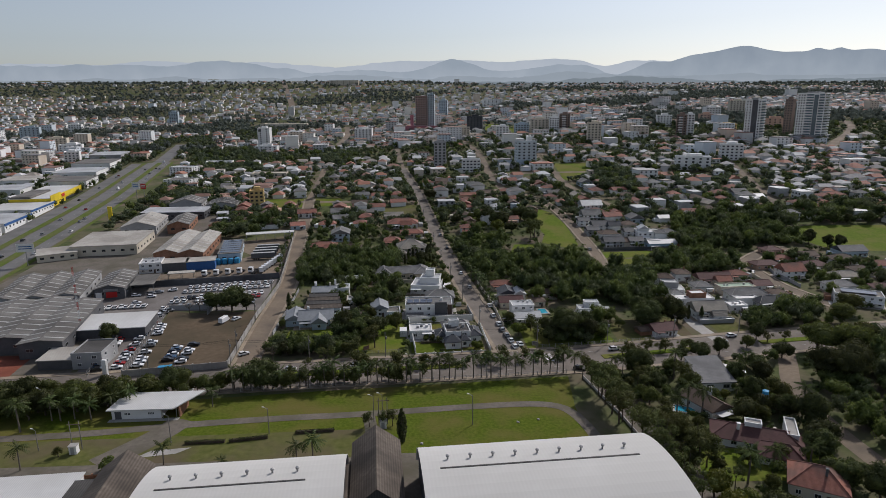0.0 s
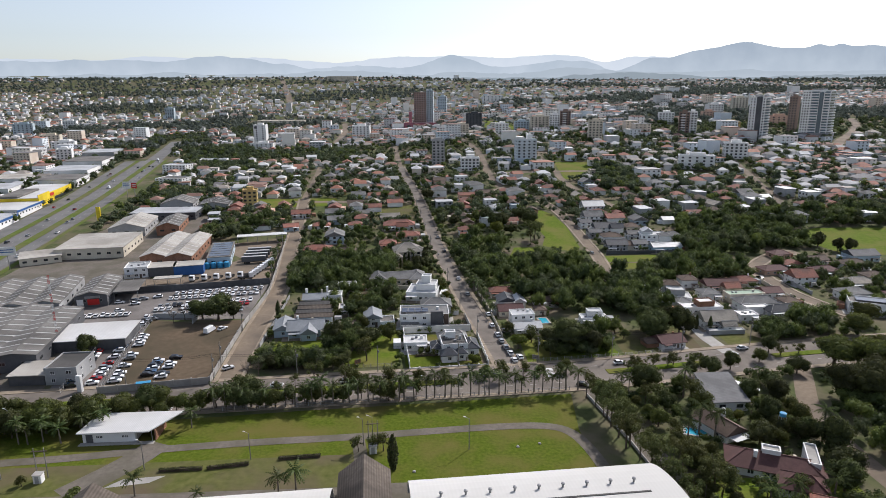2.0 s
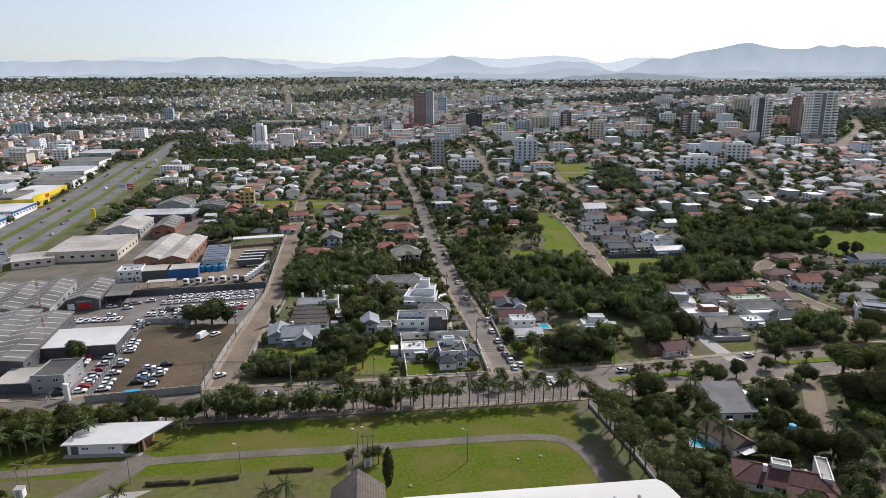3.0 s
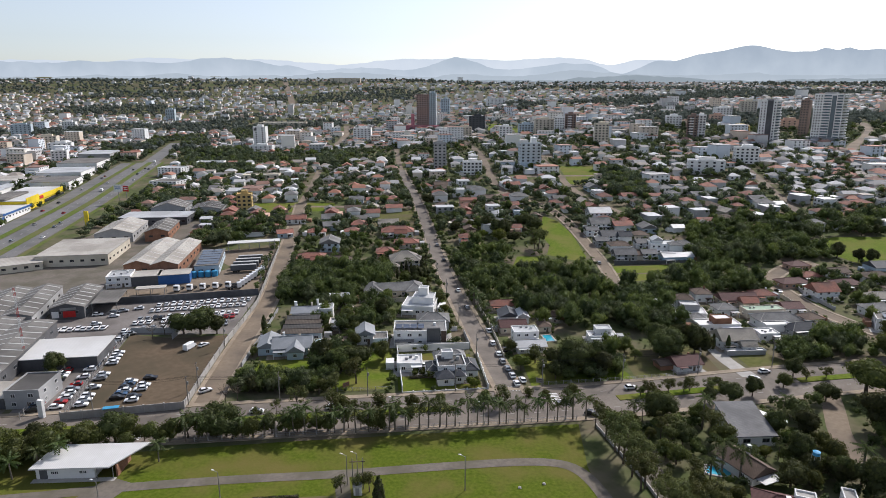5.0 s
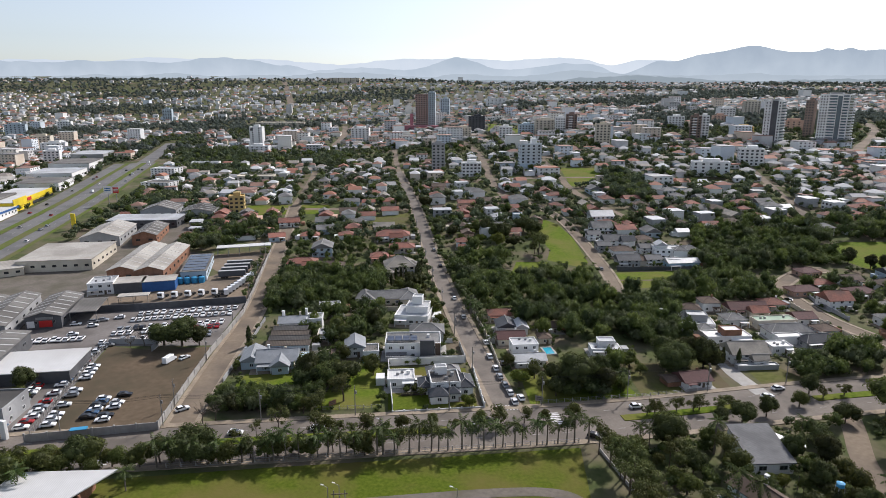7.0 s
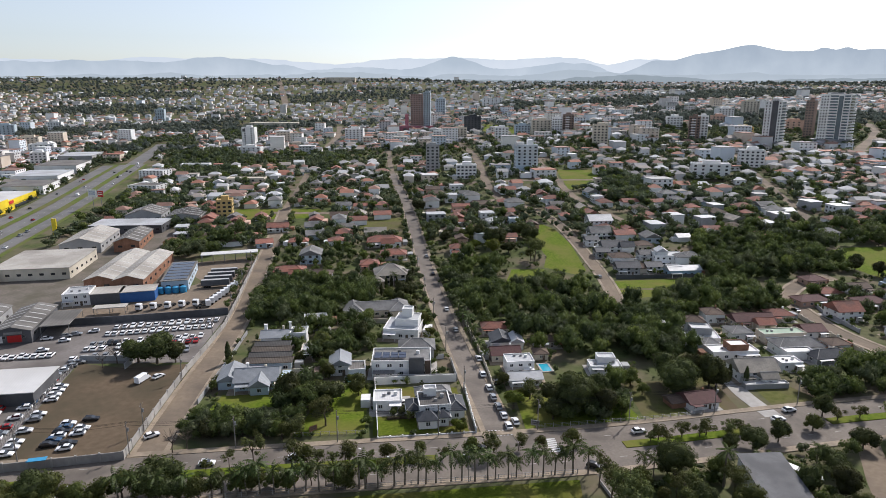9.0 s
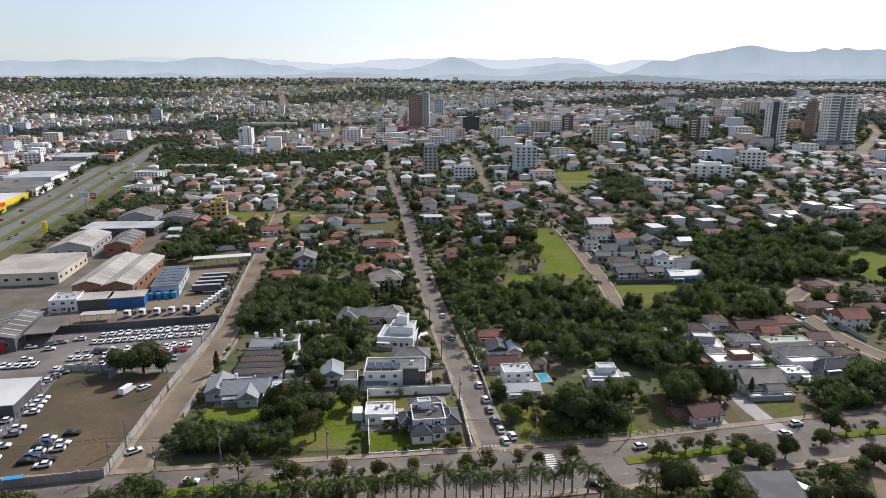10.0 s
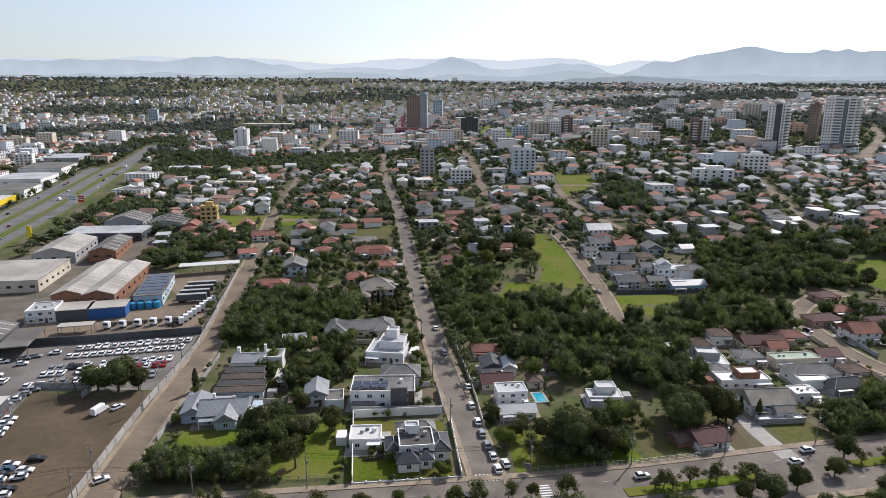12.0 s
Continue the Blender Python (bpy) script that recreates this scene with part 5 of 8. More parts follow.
h = house(79.4, 165, 24, 8, 13, 3.2, "gable", M_WHITE, M_BROWNTILE, "brown-roofed garden house with white chimney", 1, rise=2.4)
chimney(h, 2.2, 7, 4.4, 0.9, 2.4)
part("awning", box(-3.5, 3.5, -3.5, -0.1, 2.4, 2.5), M_PALEROOF, h, "pale awning")
h = house(80.8, 147, -22, 24, 10, 3.0, "hip", M_WHITE, M_DARKRED, "long villa with dark red tiled hip roofs", 1, rise=2.8)
wing(h, 11, 8, 3.0, "hip", M_WHITE, M_DARKRED, 6, -6.5, rise=2.6)
wing(h, 3, 11, 5.2, "flat", M_WHITE, M_CONCRETE, 9.5, 4, wins=False)
wing(h, 4.5, 3, 6.8, "flat", M_WHITE, M_CONCRETE, -1, 4.5, wins=False)
chimney(h, -5, 3, 4.6, 0.9, 1.8)
h = house(84.5, 126, -28, 13, 11, 4.0, "hip", M_CREAM, M_TERRA, "house with a steep orange-red tiled roof", 1, rise=3.8)
chimney(h, 1.5, 3, 6.0, 0.6, 2.0, M_DARKGREY)
wall_run("garden_wall", [(45.6, 192), (51.1, 166), (53.8, 147.4), (57.8, 127), (62, 105)], 0.9, M_CONCRETE, "low pale wall along the park lane", 0.25)


def pool(x, y, rot, w, d, label="blue garden swimming pool with pale edge"):
    h = thing("swimming_pool", x, y, rot, label, "swimming pool")
    bm = bmesh.new()
    for a in ((-w / 2 - 0.6, w / 2 + 0.6, -0.6, 0), (-w / 2 - 0.6, w / 2 + 0.6, d, d + 0.6), (-w / 2 - 0.6, -w / 2, 0, d), (w / 2, w / 2 + 0.6, 0, d)):
        add_box(bm, *a, -0.1, 0.24)
    part("edge", bm, M_CONCRETE, h)
    part("water", box(-w / 2, w / 2, 0, d, -0.1, 0.14), M_POOL, h)
    claim(x, y, rot, w + 2, d + 2)


pool(43.2, 255, 8, 3.2, 6)
pool(70.2, 168, -20, 5.5, 3.6)
pool(-44, 245.5, 8, 6, 3)
pool(-21.5, 247, 4, 5, 4)


def water_tank(x, y):
    h = thing("water_tank", x, y, 0, "blue water tank on a steel stand", "water tank")
    bm = tube((0, 0, 6.2), (0, 0, 7.1), 0.85, 0.8, 14)
    add_tube(bm, (0, 0, 7.1), (0, 0, 7.3), 0.9, 0.3, 14)
    part("tank", bm, M_TANK, h)
    for a in range(4):
        c, s = 0.8 * (1 if a % 2 else -1), 0.8 * (1 if a > 1 else -1)
        part("leg", tube((c, s, -0.3), (c * 0.8, s * 0.8, 6.2), 0.08, 0.08, 6), M_METAL, h)


water_tank(92.6, 167.2)


def big_tank(x, y):
    h = thing("storage_tank", x, y, 0, "bright blue plastic storage tank", "tank", "tanks beside the shed")
    bm = tube((0, 0, -0.2), (0, 0, 2.8), 1.5, 1.5, 14)
    add_tube(bm, (0, 0, 2.8), (0, 0, 3.2), 1.5, 0.6, 14)
    part("tank", bm, M_TANK, h)
    return h


for k in range(4):
    big_tank(-125.6 + 3.3 * k, 342.3 + 0.7 * k)

# ---- trees ----
def soup(name, verts, faces, mat, smooth=False):
    """A mesh from numpy arrays of corners and equal-sided faces."""
    verts, faces = np.asarray(verts, dtype=np.float32), np.asarray(faces, dtype=np.int32)
    me = bpy.data.meshes.new(name)
    k = faces.shape[1]
    me.vertices.add(len(verts))
    me.vertices.foreach_set("co", verts.ravel())
    me.loops.add(faces.size)
    me.loops.foreach_set("vertex_index", faces.ravel())
    me.polygons.add(len(faces))
    me.polygons.foreach_set("loop_start", np.arange(0, faces.size, k, dtype=np.int32))
    me.materials.append(mat)
    me.update(calc_edges=True)
    return me


def leaf_quads(rng, centres, normals, size, spread=0.34):
    n = len(centres)
    nrm = normals + rng.normal(0, spread, (n, 3))
    nrm /= np.linalg.norm(nrm, axis=1, keepdims=True) + 1e-9
    a = np.cross(nrm, rng.normal(0, 1, (n, 3)))
    a /= np.linalg.norm(a, axis=1, keepdims=True) + 1e-9
    b = np.cross(nrm, a)
    s = (size * rng.uniform(0.6, 1.4, (n, 1)))
    bend = nrm * s * 0.25
    v = np.stack([centres - a * s - bend, centres - b * s * 0.6, centres + a * s - bend, centres + b * s * 0.6], 1)
    return v.reshape(-1, 3), np.arange(4 * n).reshape(n, 4)


def leaf_triangles(rng, centres, normals, size, spread=0.34):
    n = len(centres)
    nrm = normals + rng.normal(0, spread, (n, 3))
    nrm /= np.linalg.norm(nrm, axis=1, keepdims=True) + 1e-9
    a = np.cross(nrm, rng.normal(0, 1, (n, 3)))
    a /= np.linalg.norm(a, axis=1, keepdims=True) + 1e-9
    b = np.cross(nrm, a)
    s = (size * rng.uniform(0.6, 1.4, (n, 1)))
    v = np.stack([centres - a * s - b * s * 0.4, centres + a * s - b * s * 0.4, centres + b * s * 0.8 - nrm * s * 0.2], 1)
    return v.reshape(-1, 3), np.arange(3 * n).reshape(n, 3)


def sphere_points(rng, n):
    p = rng.normal(0, 1, (n, 3))
    return p / np.linalg.norm(p, axis=1, keepdims=True)


def crown_arrays(seed, radius, tall, blobs, count, size, base, flat=1.0, core=0.78, u=7, w=4, air=1.0, light=False):
    """Leaf clumps on several overlapping lobes round an uneven middle."""
    rng = np.random.default_rng(seed)
    cs, ns = [], []
    lobes = []
    for k in range(blobs):
        d = sphere_points(rng, 1)[0]
        r = radius * rng.uniform(0.26, 0.54) * air
        c = d * np.array([radius - r, radius - r, (tall / 2 - r * flat) if tall / 2 > r * flat else 0.2]) * rng.uniform(0.7, 1.12)
        lobes.append((c, r))
    lobes.append((np.zeros(3), radius * 0.56 * air * air))
    area = sum(r * r for _, r in lobes)
    for c, r in lobes:
        n = max(8, int(count * r * r / area))
        p = sphere_points(rng, n)
        p[:, 2] = np.abs(p[:, 2]) * np.where(rng.uniform(size=n) < 0.8, 1, -1)
        q = c + p * np.array([r, r, r * flat]) * rng.uniform(0.8, 1.12, (n, 1))
        cs.append(q)
        ns.append(p)
    if light:  # three-cornered clumps round rough eight-sided lumps
        v, f = leaf_triangles(rng, np.concatenate(cs) + (0, 0, base + tall / 2), np.concatenate(ns), size)
        for c, r in lobes:
            k = r * core * rng.uniform(0.85, 1.05, 6)
            o = len(v)
            mid = np.array([c[0], c[1], c[2] + base + tall / 2])
            lump = [mid + d * q for d, q in zip(np.array([(1, 0, 0), (0, 1, 0), (-1, 0, 0), (0, -1, 0), (0, 0, flat), (0, 0, -flat)]), k)]
            v = np.concatenate([v, lump])
            f = np.concatenate([f, [(o + i, o + (i + 1) % 4, o + 4) for i in range(4)] + [(o + (i + 1) % 4, o + i, o + 5) for i in range(4)]])
        return v, f
    v, f = leaf_quads(rng, np.concatenate(cs) + (0, 0, base + tall / 2), np.concatenate(ns), size)
    # inner lumps keep the crown from being seen through everywhere
    for c, r in lobes:
        ring = []
        for j in range(w + 1):
            th = math.pi * j / w
            for i in range(u):
                ph = 2 * math.pi * i / u
                k = r * core * rng.uniform(0.8, 1.05)
                ring.append((c[0] + k * math.sin(th) * math.cos(ph), c[1] + k * math.sin(th) * math.sin(ph), c[2] + base + tall / 2 + k * flat * math.cos(th)))
        o = len(v)
        v = np.concatenate([v, ring])
        f = np.concatenate([f, [(o + j * u + i, o + j * u + (i + 1) % u, o + (j + 1) * u + (i + 1) % u, o + (j + 1) * u + i) for j in range(w) for i in range(u)]])
    return v, f


def trunk_bm(tall, r, spread, seed, limbs=5, bark_lean=0.3):
    rnd = random.Random(seed)
    bm = bmesh.new()
    top = Vector((rnd.uniform(-bark_lean, bark_lean), rnd.uniform(-bark_lean, bark_lean), tall))
    mid = Vector((rnd.uniform(-0.15, 0.15), rnd.uniform(-0.15, 0.15), tall * 0.5))
    add_tube(bm, (0, 0, -0.4), mid, r, r * 0.8, 7)
    add_tube(bm, mid, top, r * 0.8, r * 0.55, 7)
    for k in range(limbs):
        a = 2 * math.pi * (k + rnd.random() * 0.6) / limbs
        e = top + Vector((math.cos(a) * spread, math.sin(a) * spread, tall * rnd.uniform(0.35, 0.8)))
        s = mid.lerp(top, rnd.uniform(0.4, 1.0))
        j = s.lerp(e, 0.5) + Vector((0, 0, -0.2))
        add_tube(bm, s, j, r * 0.45, r * 0.3, 5)
        add_tube(bm, j, e, r * 0.3, r * 0.1, 5)
    return bm


PROTO = {}


def tree_proto(key, label, radius, tall, base, mat, count, size, seed, flat=0.9, blobs=7, r=None, air=1.0):
    t = thing("tree", 0, -300, 0, label, "tree", z=0)
    v, f = crown_arrays(seed, radius, tall, blobs, int(count * 2.0), size * 0.70, base, flat, 0.76 if air == 1.0 else 0.48, air=air)
    shared("crown", soup("crown", v, f, mat), t)
    part("trunk", trunk_bm(base + tall * 0.25, r or radius * 0.07, radius * 0.5, seed), M_BARK, t)
    PROTO[key] = t


tree_proto("a", "dense broadleaf tree with a dark green crown", 4.5, 7.0, 0.6, M_LEAF, 1300, 0.32, 1, 0.85, 12)
tree_proto("b", "uneven broadleaf tree with mid-green foliage", 3.6, 5.6, 0.5, M_LEAF, 1000, 0.28, 2, 0.85, 12, air=0.85)
tree_proto("c", "spreading dark green broadleaf tree", 5.6, 7.4, 0.7, M_LEAFDARK, 1700, 0.34, 3, 0.75, 14)
tree_proto("d", "tall dark broadleaf tree", 4.8, 9.6, 0.7, M_LEAFDARK, 1600, 0.33, 4, 1.0, 14)
tree_proto("e", "leafy tree with yellow-green crown", 3.6, 5.0, 0.9, M_LEAFYELLOW, 900, 0.30, 5)
tree_proto("f", "thinly leaved tree with olive-brown crown", 3.8, 6.2, 1.8, M_LEAFBROWN, 760, 0.26, 6, 0.9, 10, air=0.75)
tree_proto("g", "small uneven street tree with thin foliage", 2.5, 3.6, 0.9, M_LEAFBROWN, 420, 0.22, 7, 0.9, 9, air=0.75)
tree_proto("k", "huge dark evergreen tree with a broad lobed crown", 7.6, 12.0, 0.8, M_LEAFDARK, 4200, 0.36, 14, 0.8, 22)
tree_proto("o", "tall olive-green tree with an airy lobed crown", 5.2, 6.2, 4.4, M_LEAFBROWN, 1500, 0.27, 15, 0.8, 16, 0.3, air=0.75)
tree_proto("h", "wide flat-topped spreading tree", 6.8, 6.2, 2.6, M_LEAF, 1600, 0.40, 8, 0.6, 12)
tree_proto("l", "tall airy tree with a bare lower trunk", 3.6, 6.0, 4.6, M_LEAFBROWN, 620, 0.25, 10, 0.9, 10, 0.2, air=0.75)
tree_proto("s", "low leafy garden shrub", 1.4, 1.7, 0.1, M_LEAF, 260, 0.2, 9, 0.9, 4, 0.06)


def palm_proto(key, label, tall, fronds, long, seed, r=0.16):
    rnd = random.Random(seed)
    t = thing("palm_tree", 0, -300, 0, label, "palm tree", z=0)
    bm = bmesh.new()
    add_tube(bm, (0, 0, -0.4), (0.1, 0.05, tall * 0.5), r * 1.25, r, 7)
    add_tube(bm, (0.1, 0.05, tall * 0.5), (0.15, 0.0, tall), r, r * 0.85, 7)
    part("trunk", bm, M_PALMBARK, t)
    v, f = [], []
    for k in range(fronds):
        a = 2 * math.pi * (k * 0.618 + rnd.random() * 0.1)
        up = rnd.uniform(-0.35, 1.2)
        d = Vector((math.cos(a), math.sin(a), 0))
        side = Vector((-math.sin(a), math.cos(a), 0))
        p, s, n = Vector((0.15, 0, tall)), long * rnd.uniform(0.8, 1.1) / 7, 7
        ang = up
        for j in range(n):
            q = p + (d * math.cos(ang) + Vector((0, 0, math.sin(ang)))) * s
            w = long * 0.135 * math.sin(math.pi * (j + 0.9) / (n + 0.9))
            for sg in (-1, 1):
                o = len(v)
                drop = Vector((0, 0, -w * 0.55))
                v += [p, p.lerp(q, 0.6), p.lerp(q, 0.75) + side * sg * w + drop + d * 0.1, p.lerp(q, 0.2) + side * sg * w * 0.95 + drop]
                f.append((o, o + 1, o + 2, o + 3))
            p, ang = q, ang - rnd.uniform(0.13, 0.24)
    shared("crown", soup("crown", np.array([tuple(x) for x in v]), f, M_PALM), t)
    PROTO[key] = t


palm_proto("p", "feathery palm with a slim grey trunk", 6.8, 19, 3.7, 11, 0.19)
palm_proto("q", "short feathery palm with grey trunk", 4.9, 18, 3.4, 12, 0.18)
palm_proto("r", "tall slender palm with drooping fronds", 8.5, 18, 3.0, 13, 0.2)


def cypress_proto():
    t = thing("cypress_tree", 0, -300, 0, "narrow dark upright conifer", "conifer", z=0)
    rng = np.random.default_rng(21)
    n = 700
    z = rng.uniform(0, 1, n)
    a = rng.uniform(0, 2 * np.pi, n)
    r = 1.15 * np.sin(np.pi * (z * 0.86 + 0.12)) ** 0.8 * rng.uniform(0.75, 1.1, n)
    c = np.stack([r * np.cos(a), r * np.sin(a), 0.4 + z * 8.6], 1)
    nn = np.stack([np.cos(a), np.sin(a), 0.6 + 0 * a], 1)
    v, f = leaf_quads(rng, c, nn, 0.34, 0.4)
    shared("crown", soup("crown", v, f, M_LEAFDARK), t)
    bm = tube((0, 0, -0.4), (0, 0, 4), 0.2, 0.12, 6)
    add_tube(bm, (0, 0, 0.8), (0, 0, 4.5), 0.55, 0.8, 7)
    add_tube(bm, (0, 0, 4.5), (0, 0, 8.2), 0.8, 0.1, 7)
    part("trunk", bm, M_BARK, t)
    PROTO["y"] = t


cypress_proto()


def bare_proto():
    t = thing("bare_tree", 0, -300, 0, "leafless grey tree with bare limbs", "tree", z=0)
    bm = trunk_bm(3.0, 0.16, 2.0, 31, 8)
    rnd = random.Random(5)
    for k in range(26):
        a = rnd.uniform(0, 6.28)
        s = Vector((math.cos(a) * rnd.uniform(0.3, 1.6), math.sin(a) * rnd.uniform(0.3, 1.6), rnd.uniform(3.2, 4.8)))
        add_tube(bm, s, s + Vector((math.cos(a) * 0.9, math.sin(a) * 0.9, rnd.uniform(0.4, 1.4))), 0.045, 0.015, 4)
    part("trunk", bm, M_BARK, t)
    PROTO["n"] = t


bare_proto()
TREES = []


def tree(key, x, y, s=1.0, seed=None, group=""):
    rnd = random.Random(seed if seed is not None else int(x * 13 + y * 7))
    k = s * rnd.uniform(0.92, 1.08)
    m = pose(x, y, ground(x, y), 0, 0, rnd.uniform(0, 360))
    t = copy_thing(PROTO[key], m)
    t.scale = (k, k, k * rnd.uniform(0.92, 1.1))
    if group:
        t["group"] = group
    TREES.append((x, y))
    return t


def on_road(x, y, pad=0.0):
    for pts, half in STRIPS:
        lim = (half + pad) ** 2
        for px, py in pts:
            if (x - px) ** 2 + (y - py) ** 2 < lim + 9:
                return True
    return False


THICKET = []


def thicket(poly, gap, lo, hi, seed):
    """Spots for the trees of a closed wood, crown beside crown."""
    rnd = random.Random(seed)
    xs, ys = [p[0] for p in poly], [p[1] for p in poly]
    y = min(ys)
    while y < max(ys):
        x = min(xs)
        while x < max(xs):
            px, py = x + rnd.uniform(-0.4, 0.4) * gap, y + rnd.uniform(-0.4, 0.4) * gap
            if inside(poly, px, py) and not occupied(px, py, 0.5) and not on_road(px, py, 0.3) and (seed in (51, 52, 152) or not any(inside(p, px, py) for p in PATCHES)):
                THICKET.append((px, py, rnd.uniform(lo, hi)))
            x += gap
        y += gap * 0.9


def grove(poly, n, keys, seed, gap=5.0, lo=0.7, hi=1.15, group="", avoid=True):
    rnd = random.Random(seed)
    xs, ys = [p[0] for p in poly], [p[1] for p in poly]
    done, tries = [], 0
    while len(done) < n and tries < n * 40:
        tries += 1
        x, y = rnd.uniform(min(xs), max(xs)), rnd.uniform(min(ys), max(ys))
        if not inside(poly, x, y) or any((x - a) ** 2 + (y - b) ** 2 < gap * gap for a, b in done):
            continue
        if avoid and (occupied(x, y, 1.0) or on_road(x, y, 0.5)):
            continue
        done.append((x, y))
        tree(rnd.choice(keys), x, y, rnd.uniform(lo, hi), rnd.randrange(10 ** 6), group)


# palms along the avenue
rnd = random.Random(3)
for k in range(40):
    x = -66 + 2.8 * k + rnd.uniform(-0.7, 0.7)
    y = 188.6 + 0.113 * x * 1.0 + rnd.uniform(-0.5, 0.5) + 2.3
    tree("p" if rnd.random() < 0.7 else ("q" if rnd.random() < 0.6 else "b"), x, y, rnd.uniform(0.85, 1.15), k, "palms along the avenue")
for k in range(16):
    tree(rnd.choice("gbglf"), -58 + 6.6 * k + rnd.uniform(-1.5, 1.5), 195.4 + 0.76 * k + rnd.uniform(-1, 1), rnd.uniform(0.6, 0.9), 100 + k, "trees on the median")
for k in range(19):
    tree(rnd.choice("abbadc"), -122 + 3.7 * k + rnd.uniform(-1, 1), 178 + 0.46 * k + rnd.uniform(-1.2, 1.2), rnd.uniform(0.8, 1.15), 400 + k, "trees beside the avenue")
for k in range(14):
    tree(rnd.choice("abf"), -62 + 4.2 * k + rnd.uniform(-1, 1), 185.6 + 0.5 * k + rnd.uniform(-0.8, 0.8), rnd.uniform(0.55, 0.9), 430 + k, "trees beside the avenue")
grove([(-135, 165), (-100, 172), (-70, 184), (-70, 190), (-100, 186), (-140, 180)], 24, "abcd", 41, 3.8, 0.8, 1.1, "trees beside the avenue")
grove([(-175, 160), (-135, 160), (-135, 186), (-175, 182)], 16, "acd", 42, 4.5, 0.9, 1.2, "trees beside the avenue")
grove([(-132, 158), (-104, 160), (-100, 168), (-132, 166)], 6, "pqb", 43, 5, 0.9, 1.2)
tree("c", -92, 262, 1.35)
tree("c", -99, 263, 1.15)
tree("d", -86, 263, 0.85)
tree("d", -127, 226, 0.85)
tree("a", -123, 218, 0.7)
tree("n", -106, 262, 1.2)
tree("n", -109, 258, 1.0)
tree("n", -63, 205, 1.2)
tree("n", -60, 207, 1.0)
tree("y", -67, 262, 0.85)
tree("y", -11.3, 153, 1.15)
tree("f", -17, 162, 0.6)
tree("f", -21, 161, 0.55)
tree("f", -14.5, 161.5, 0.6)
tree("b", -100, 147, 0.45)
tree("p", -37, 141.5, 0.9)
tree("p", -33, 142, 1.0)
tree("q", -71, 143, 0.9)
tree("q", -55, 140, 0.6)
tree("s", -84, 141, 1.8)
tree("p", -106, 141, 0.9)
for x, y, s in ((-69.5, 174, 0.9), (-93, 172, 0.9), (-97, 169, 0.8), (-107, 167, 0.9), (-113, 166, 0.9)):
    tree("p", x, y, s)
# row beside the park lane
rnd = random.Random(8)
for k in range(13):
    tree(rnd.choice("llfol"), 45.2 + k * 0.95 + rnd.uniform(-0.8, 0.8), 190 - 5.6 * k, rnd.uniform(0.85, 1.2), 200 + k, "row of trees beside the park lane")
for k in range(6):
    tree(rnd.choice("lfb"), 61 + k * 1.2 + rnd.uniform(-1, 1), 184 - 11 * k, rnd.uniform(0.7, 1.0), 240 + k, "row of trees beside the park lane")
# plots north of the avenue
thicket([(-62, 211), (-30, 212), (-34, 224), (-62, 222)], 3.6, 1.8, 3.8, 51)
thicket([(-45, 224), (-24, 226), (-24, 240), (-38, 243)], 4.6, 3.0, 5.2, 52)
thicket([(-66, 212), (-61, 212), (-60, 226), (-67, 226)], 3.2, 1.4, 2.6, 151)
thicket([(40, 221), (64, 221), (62, 240), (42, 240)], 5.2, 2.4, 4.4, 152)
thicket([(-150, 400), (-126, 403), (-112, 440), (-122, 462), (-158, 450)], 7.2, 2.6, 6.0, 153)
thicket([(-238, 370), (-214, 372), (-214, 396), (-238, 400)], 5.0, 2.0, 3.6, 155)
grove([(-30, 240), (-18, 242), (-16, 262), (-40, 262)], 6, "abg", 53, 4, 0.6, 0.8)
grove([(-66, 240), (-60, 240), (-62, 270), (-67, 270)], 5, "bg", 54, 4, 0.6, 0.8)
thicket([(-46, 262), (-18, 264), (-18, 300), (-60, 300)], 5.5, 2.2, 4.3, 55)
thicket([(-72, 300), (-34, 304), (-24, 322), (-26, 346), (-80, 350)], 4.6, 3.3, 5.8, 56)
grove([(-20, 318), (-2, 316), (-6, 350), (-24, 350)], 12, "abdyp", 57, 4, 0.6, 0.9)
thicket([(-78, 352), (-6, 352), (-16, 425), (-92, 425)], 7.9, 1.8, 3.8, 58)
tree("g", -2, 222, 0.8)
for x, y, sc in ((-9.2, 347, 0.8), (-8.6, 351, 0.9), (-8.0, 356, 0.85), (-11, 344, 0.7), (-14.5, 349, 0.7), (-17, 348.5, 0.75), (-19.5, 348, 0.7), (-7.2, 361, 0.8)):
    tree("y", x, y, sc, None, "conifers beside the cream house")
tree("s", -4, 226, 1.4)
tree("s", -6.5, 225.6, 1.4)
tree("e", 11.5, 217, 0.55)
tree("b", 14.0, 219, 0.45)
grove([(0, 262), (6, 262), (2, 305), (-6, 305)], 8, "beg", 59, 4, 0.5, 0.8)
